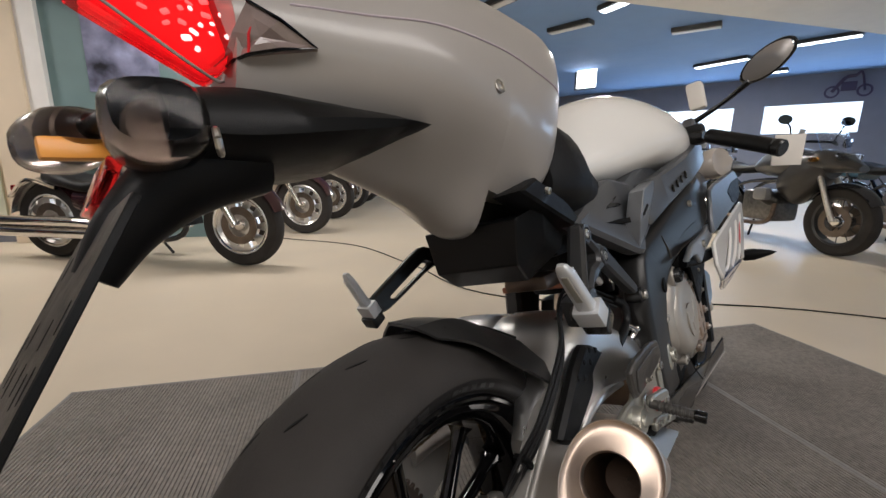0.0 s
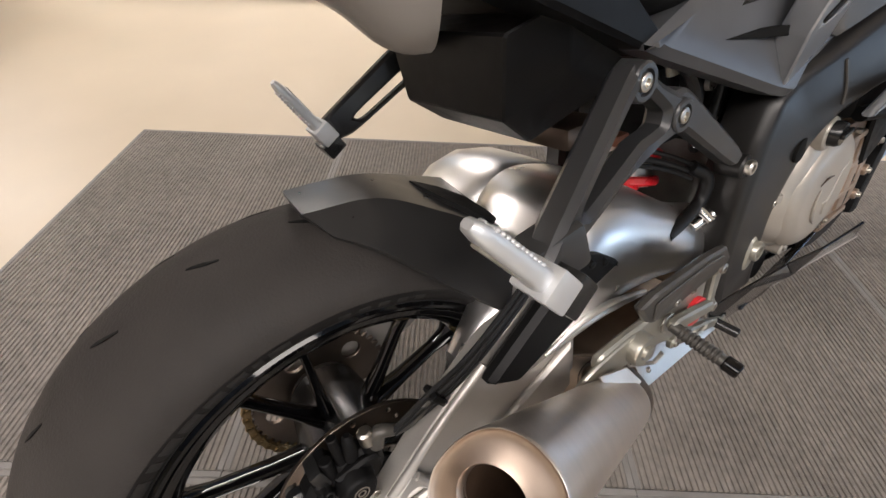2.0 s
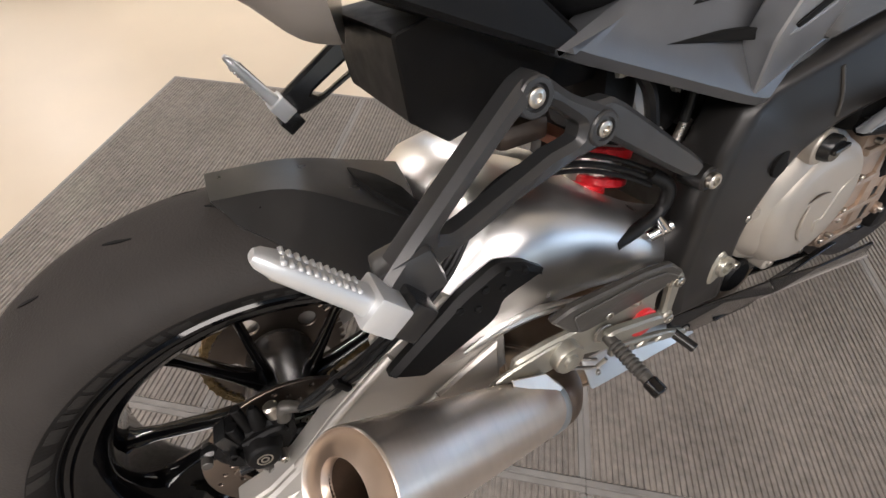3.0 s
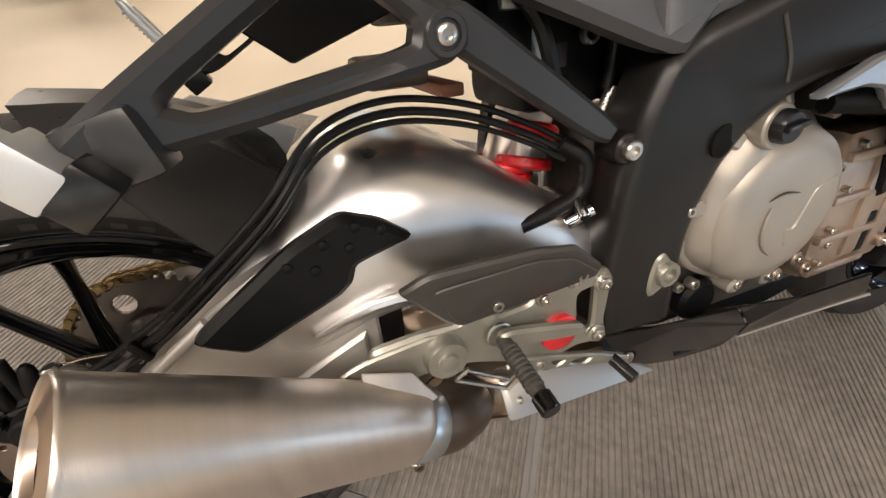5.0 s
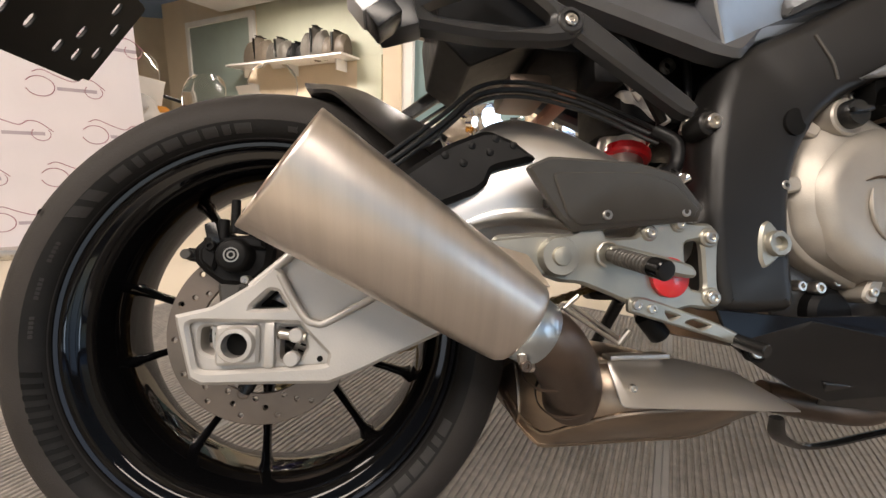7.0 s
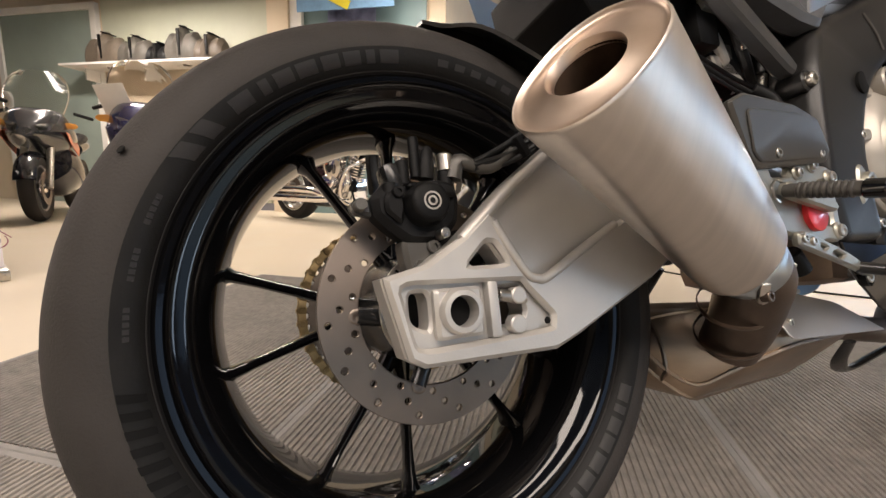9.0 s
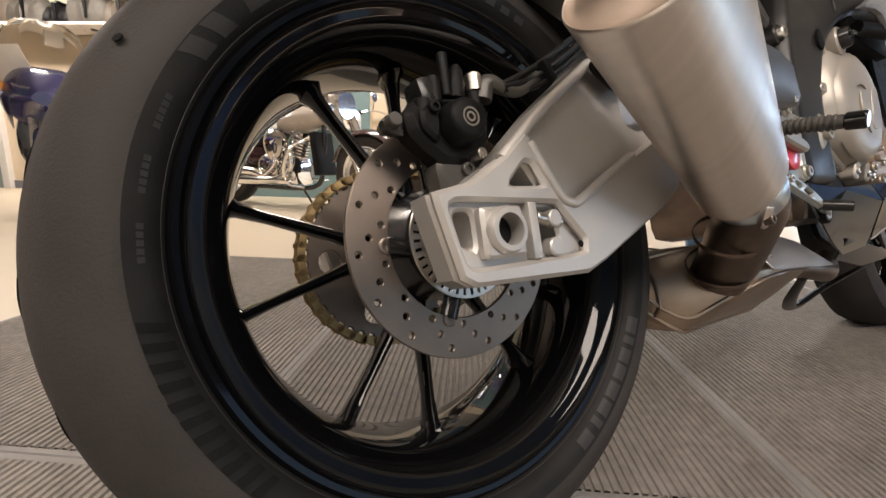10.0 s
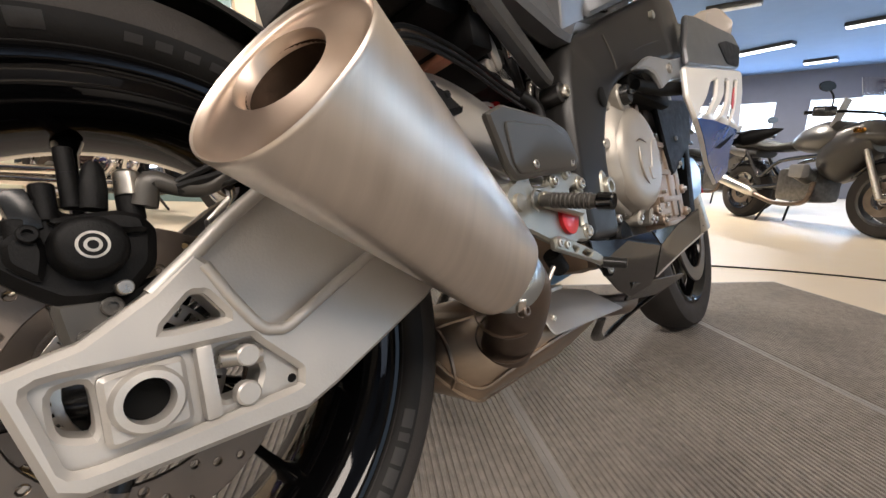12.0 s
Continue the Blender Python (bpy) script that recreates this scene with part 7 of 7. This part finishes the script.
        part("indicator", rod((0.14 * s, 1.38, 0.80), (0.20 * s, 1.39, 0.80), 0.03), "lens_amber", o)
        part("floorboard", box((0.24 * s, 0.86, 0.26), (0.10, 0.32, 0.02), 0.008), "chrome", o)
        part("side_lamp", rod((0.16 * s, 1.36, 0.86), (0.16 * s, 1.45, 0.86), 0.055, 18), "chrome", o)
    part("handlebar", tube([vec(-0.36, 0.98, 1.02), vec(-0.26, 1.10, 1.05), vec(0, 1.30, 0.98), vec(0.26, 1.10, 1.05), vec(0.36, 0.98, 1.02)], 0.014, 8, 6), "chrome", o)
    part("headlamp", lathe([(-0.20, 0.05), (-0.14, 0.10), (-0.06, 0.122), (0.0, 0.125), (0.02, 0.118), (0.02, 0.01)], pose(0, 1.46, 0.92, 0, 0, 90), 28), "chrome", o)
    part("lamp_nacelle", body([(1.18, 0.84, 0.08, 0.93, 0.13, 1.04, 0.09), (1.28, 0.82, 0.10, 0.93, 0.15, 1.05, 0.10), (1.38, 0.82, 0.09, 0.92, 0.13, 1.03, 0.08)]), "chrome", o)
    part("headlamp_glass", lathe([(0.021, 0.09), (0.03, 0.05), (0.032, 0.005)], pose(0, 1.44, 0.90, 0, 0, 90), 28), "lens_clear", o)
    part("tail_lamp", box((0, -0.36, 0.58), (0.09, 0.05, 0.06), 0.015), "lens_red", o)
    part("side_stand", rod((-0.12, 0.8, 0.2), (-0.25, 0.82, 0.01), 0.012), "bg_dark", o)
    if shield:
        part("windshield", loft([[vec(w * s, y + 0.06 * s * s * -1, z) for s in (-1, -0.5, 0, 0.5, 1)] + [vec(w * s, y - 0.006 - 0.06 * s * s, z) for s in (1, 0.5, 0, -0.5, -1)] for y, z, w in ((1.46, 0.98, 0.20), (1.40, 1.20, 0.25), (1.31, 1.42, 0.20))]), "lens_clear", o)
    return o


def tourer(m, paint, accent, label, sheet=1):
    """A sport tourer: full fairing, twin lamps, tall clear screen, luggage tail."""
    o = thing("sport_tourer", m, label, "motorcycle", "motorcycles for sale")
    R, F = vec(0, 0, 0.31), vec(0, 1.48, 0.30)
    wheel_of(o, R, 0.31, 0.18, "bg_grey", True, 10)
    wheel_of(o, F, 0.30, 0.12, "bg_silver", True, 10)
    part("front_fender", fender(F, 0.33, 0.075, 15, 150), paint, o)
    part("nose", body([(1.02, 0.56, 0.14, 0.76, 0.24, 0.98, 0.17), (1.20, 0.58, 0.13, 0.78, 0.25, 1.03, 0.18), (1.36, 0.66, 0.10, 0.80, 0.20, 1.00, 0.13), (1.50, 0.72, 0.05, 0.79, 0.12, 0.90, 0.07), (1.58, 0.74, 0.02, 0.78, 0.06, 0.83, 0.03)]), paint, o)
    part("belly", body([(0.50, 0.24, 0.08, 0.36, 0.15, 0.56, 0.13), (0.72, 0.20, 0.12, 0.38, 0.21, 0.62, 0.18), (0.96, 0.22, 0.12, 0.42, 0.22, 0.70, 0.20), (1.12, 0.36, 0.09, 0.50, 0.19, 0.74, 0.17)]), "bg_dark", o)
    part("tank", body([(0.52, 0.74, 0.07, 0.80, 0.11, 0.87, 0.07), (0.68, 0.72, 0.12, 0.84, 0.17, 0.97, 0.11), (0.90, 0.72, 0.14, 0.86, 0.19, 1.00, 0.12), (1.06, 0.74, 0.10, 0.86, 0.15, 0.97, 0.09)]), paint, o)
    part("seat", body([(-0.18, 0.80, 0.08, 0.85, 0.12, 0.91, 0.09), (0.10, 0.78, 0.11, 0.84, 0.15, 0.90, 0.11), (0.36, 0.72, 0.11, 0.78, 0.15, 0.83, 0.11), (0.58, 0.74, 0.08, 0.80, 0.10, 0.86, 0.07)]), "seat", o)
    part("tail", body([(-0.40, 0.76, 0.04, 0.80, 0.07, 0.85, 0.05), (-0.16, 0.68, 0.08, 0.76, 0.13, 0.83, 0.10), (0.24, 0.62, 0.09, 0.70, 0.13, 0.78, 0.10)]), paint, o)
    part("engine", box((0, 0.72, 0.42), (0.30, 0.44, 0.30), 0.05), "bg_engine", o)
    scr = part("windscreen", loft([[vec(w * q, y - 0.09 * q * q, z) for q in (-1, -0.5, 0, 0.5, 1)] + [vec(w * q, y - 0.006 - 0.09 * q * q, z) for q in (1, 0.5, 0, -0.5, -1)] for y, z, w in ((1.34, 0.98, 0.20), (1.22, 1.16, 0.23), (1.10, 1.32, 0.20), (1.04, 1.40, 0.13))]), "lens_clear", o, "tall clear windscreen")
    for q in (-1, 1):
        part("screen_edge", tube([vec(0.20 * q, 1.25, 0.98), vec(0.23 * q, 1.13, 1.16), vec(0.20 * q, 1.01, 1.32), vec(0.13 * q, 0.95, 1.40)], 0.006, 6, 5), "chrome", scr)
        part("headlamp", loft([[vec(q * x, y, z) for x, z in ((0.03, zc - 0.02), (0.14 * k, zc), (0.15 * k, zc + 0.05), (0.06, zc + 0.06))] for y, zc, k in ((1.40, 0.84, 1.1), (1.50, 0.81, 0.95), (1.545, 0.79, 0.7))]), "lens_clear", o)
        part("lamp_bowl", box((0.075 * q, 1.40, 0.86), (0.10, 0.10, 0.05), 0.02), "chrome", o)
        part("accent", plate(rounded([(0.98, 0.60), (1.30, 0.74), (1.38, 0.82), (1.10, 0.78), (0.96, 0.70)], 0.15, 2), 0.232 * q - 0.004, 0.232 * q + 0.004, 0.002), accent, o)
        part("indicator", loft([[vec(q * (0.20 + t), 1.28 + 0.3 * r * math.cos(w), 0.88 + r * math.sin(w)) for w in (2 * math.pi * k / 10 for k in range(10))] for t, r in ((0, 0.014), (0.02, 0.030), (0.08, 0.026), (0.10, 0.008))]), "amber_paint", o)
        part("fork_leg", rod(F + vec(0.09 * q, 0, 0), F + vec(0.09 * q, -0.24, 0.50), 0.027, 14), "bolt", o)
        part("grip", rod((0.24 * q, 1.04, 1.02), (0.36 * q, 0.92, 0.99), 0.017), "hose", o)
        part("stand_leg", rod((0.12 * q, 0.46, 0.26), (0.17 * q, 0.36, 0.008), 0.012), "matt_black", o)
    part("muffler", tube([vec(0.15, 0.42, 0.30), vec(0.19, 0.25, 0.34), vec(0.20, -0.20, 0.44)], [0.032, 0.052, 0.056], 14, 5), "bolt", o)
    part("swingarm", tube([vec(0.09, 0.50, 0.40), vec(0.10, 0.25, 0.35), vec(0.09, 0.0, 0.31)], 0.034, 10, 4), "bg_dark", o)
    part("tail_lamp", box((0, -0.40, 0.80), (0.12, 0.03, 0.05), 0.012), "lens_red", o)
    if sheet:
        part("price_sheet", box((0.16 * sheet, 1.30, 1.00), (0.21, 0.004, 0.29), 0.001, turn=(-24, 8 * sheet, -20 * sheet)), "paper", o, "large white price sheet")
    return o


def adventure(m, paint, label, boxes=True):
    o = thing("touring_motorcycle", m, label, "motorcycle", "motorcycles for sale")
    R, F = vec(0, 0, 0.32), vec(0, 1.55, 0.335)
    wheel_of(o, R, 0.32, 0.17, "bg_dark", True, 10)
    wheel_of(o, F, 0.335, 0.12, "bg_grey", True, 12)
    part("front_fender", fender(F, 0.375, 0.075, 30, 150), "bg_dark", o)
    part("rear_fender", fender(R, 0.37, 0.095, 30, 140), "bg_dark", o)
    part("tank", body([(0.62, 0.78, 0.08, 0.84, 0.11, 0.92, 0.07), (0.75, 0.74, 0.12, 0.86, 0.18, 1.0, 0.11), (0.95, 0.72, 0.15, 0.88, 0.22, 1.04, 0.13), (1.10, 0.72, 0.14, 0.88, 0.21, 1.02, 0.12), (1.22, 0.78, 0.08, 0.88, 0.13, 0.97, 0.08)]), paint, o)
    part("seat", body([(-0.16, 0.80, 0.08, 0.86, 0.12, 0.93, 0.09), (0.10, 0.80, 0.11, 0.86, 0.15, 0.92, 0.11), (0.38, 0.76, 0.11, 0.81, 0.15, 0.86, 0.11), (0.66, 0.78, 0.08, 0.83, 0.10, 0.88, 0.07)]), "seat", o)
    part("tail", body([(-0.34, 0.78, 0.05, 0.82, 0.08, 0.86, 0.05), (-0.16, 0.72, 0.08, 0.78, 0.13, 0.84, 0.10), (0.2, 0.70, 0.09, 0.75, 0.13, 0.80, 0.10)]), paint, o)
    part("beak", body([(1.15, 0.74, 0.08, 0.84, 0.17, 0.98, 0.10), (1.32, 0.78, 0.10, 0.88, 0.19, 1.02, 0.12), (1.50, 0.80, 0.07, 0.87, 0.13, 0.96, 0.08), (1.66, 0.80, 0.03, 0.83, 0.06, 0.87, 0.03)]), paint, o)
    part("engine", box((0, 0.78, 0.42), (0.34, 0.42, 0.34), 0.06), "bg_engine", o)
    for s in (-1, 1):
        part("cylinder", rod((0.14 * s, 0.92, 0.50), (0.30 * s, 0.96, 0.56), 0.075, 18), "bg_engine", o)
        part("valve_cover", box((0.30 * s, 0.96, 0.56), (0.09, 0.16, 0.13), 0.03), "bg_silver", o)
        part("fork_leg", rod(F + vec(0.095 * s, 0, 0), F + vec(0.095 * s, -0.30, 0.66), 0.025, 14), "bolt", o)
        part("grip", rod((0.28 * s, 1.12, 1.10), (0.43 * s, 1.02, 1.09), 0.018), "hose", o)
        part("hand_guard", box((0.38 * s, 1.17, 1.09), (0.17, 0.05, 0.09), 0.02, turn=(0, 0, -28 * s)), "bg_dark", o)
        part("mirror_stalk", tube([vec(0.26 * s, 1.12, 1.10), vec(0.30 * s, 1.15, 1.22), vec(0.34 * s, 1.14, 1.28)], 0.008, 6), "matt_black", o)
        part("mirror", moved(lathe([(-0.02, 0.03), (0, 0.06), (0.008, 0.056)], None, 16), pose(0.37 * s, 1.14, 1.31, 0, 0, 90) @ Matrix.Diagonal((1, 1.4, 0.8, 1))), "gloss_black", o)
        part("frame_rail", tube([vec(0.13 * s, 1.05, 0.72), vec(0.14 * s, 0.55, 0.66), vec(0.13 * s, 0.30, 0.50), vec(0.12 * s, 0.05, 0.78)], 0.02, 8, 5), "bg_dark", o)
        part("indicator", rod((0.17 * s, 1.36, 0.92), (0.25 * s, 1.36, 0.92), 0.022), "lens_amber", o)
        part("foot_peg", rod((0.14 * s, 0.52, 0.36), (0.25 * s, 0.52, 0.36), 0.013), "matt_black", o)
        part("stand_leg", rod((0.12 * s, 0.50, 0.24), (0.17 * s, 0.40, 0.008), 0.012), "matt_black", o)
    part("windscreen", loft([[vec(w * s, y - 0.05 * s * s, z) for s in (-1, -0.5, 0, 0.5, 1)] + [vec(w * s, y - 0.006 - 0.05 * s * s, z) for s in (1, 0.5, 0, -0.5, -1)] for y, z, w in ((1.44, 1.00, 0.17), (1.36, 1.20, 0.19), (1.28, 1.38, 0.15))]), "lens_clear", o)
    part("fairing", body([(0.98, 0.50, 0.10, 0.66, 0.17, 0.90, 0.13), (1.12, 0.46, 0.13, 0.70, 0.22, 0.98, 0.16), (1.28, 0.60, 0.11, 0.78, 0.20, 1.00, 0.15), (1.40, 0.74, 0.07, 0.84, 0.13, 0.97, 0.10)]), paint, o)
    part("headlamp", box((0, 1.50, 0.92), (0.24, 0.08, 0.13), 0.03, turn=(-15, 0, 0)), "lens_clear", o)
    part("headlamp_bowl", box((0, 1.46, 0.92), (0.20, 0.05, 0.10), 0.02), "chrome", o)
    part("handlebar", tube([vec(-0.40, 1.03, 1.09), vec(-0.2, 1.15, 1.10), vec(0.2, 1.15, 1.10), vec(0.40, 1.03, 1.09)], 0.013, 8, 5), "matt_black", o)
    part("exhaust_pipe", tube([vec(0.16, 1.0, 0.46), vec(0.18, 0.95, 0.26), vec(0.16, 0.6, 0.22), vec(0.17, 0.30, 0.30)], 0.024, 10, 6), "pipe", o)
    part("muffler", tube([vec(0.17, 0.32, 0.30), vec(0.18, 0.20, 0.34), vec(0.19, -0.22, 0.46)], [0.035, 0.055, 0.058], 14, 5), "bolt", o)
    part("swingarm", tube([vec(0.09, 0.55, 0.40), vec(0.10, 0.25, 0.36), vec(0.09, 0.0, 0.32)], 0.035, 10, 4), "bg_dark", o)
    part("tail_lamp", box((0, -0.34, 0.80), (0.12, 0.04, 0.06), 0.015), "lens_red", o)
    part("price_sheet", box((0.10, 1.06, 1.10), (0.22, 0.004, 0.26), 0.001, turn=(-15, 0, 30)), "paper", o)
    if boxes:
        for s in (-1, 1):
            part("pannier_rack", tube([vec(0.16 * s, 0.1, 0.74), vec(0.20 * s, -0.05, 0.55), vec(0.20 * s, -0.25, 0.70)], 0.009, 6), "matt_black", o)
    return o


def stand(front, rear):
    """The pose of a motorcycle whose rear wheel stands at rear and points to front."""
    f, r = vec(*front, 0), vec(*rear, 0)
    d = (f - r).normalized()
    return pose(r.x, r.y, 0.002, 0, 0, math.degrees(math.atan2(d.y, d.x)) - 90)


ROW = vec(-0.72, 0.86, 0)
CF, CR = vec(-3.02, 1.20, 0), vec(-4.47, 0.31, 0)
for k, (pt, lab) in enumerate((("bg_cream", "chrome cruiser motorcycle with a cream tank and black saddle"), ("bg_dark", "black cruiser motorcycle with chrome engine"), ("bg_dark", "black cruiser motorcycle with a clear windshield"), ("red", "dark red cruiser motorcycle with chrome fork"), ("bg_silver", "silver cruiser motorcycle at the end of the row"), ("bg_dark", "black cruiser motorcycle parked far off"))):
    off = ROW * (1.15 * k + (0.22 if k else 0)) + vec(0.775, 0.63, 0) * (0.0 if k else 0)
    cruiser(stand((CF + off).xy, (CR + off).xy), pt, lab, "seat", k == 2)
adventure(stand((0.76, 5.15), (-0.37, 6.20)), "bg_grey", "grey adventure touring motorcycle with a price sheet")
adventure(stand((1.9, 5.6), (0.95, 6.9)), "bg_teal", "dark teal touring motorcycle with amber indicators")
adventure(stand((-0.35, 7.3), (-1.5, 8.4)), "bg_dark", "black touring motorcycle in the far row")
adventure(stand((-1.9, 9.0), (-2.9, 10.2)), "bg_silver", "silver touring motorcycle in the far row")
adventure(stand((2.6, 7.4), (1.7, 8.6)), "bg_dark", "black touring motorcycle under the windows")
tourer(stand((-4.52, -1.92), (-5.99, -2.07)), "bg_dark", "bg_orange", "black sport tourer with a tall clear screen", 0)
tourer(stand((-3.58, -0.92), (-5.05, -1.07)), "bg_violet", "bg_white", "violet blue sport tourer with a large price sheet", 1)
tourer(stand((-3.45, -2.05), (-4.85, -2.50)), "bg_white", "red", "white and red sport tourer beside the banner", -1)
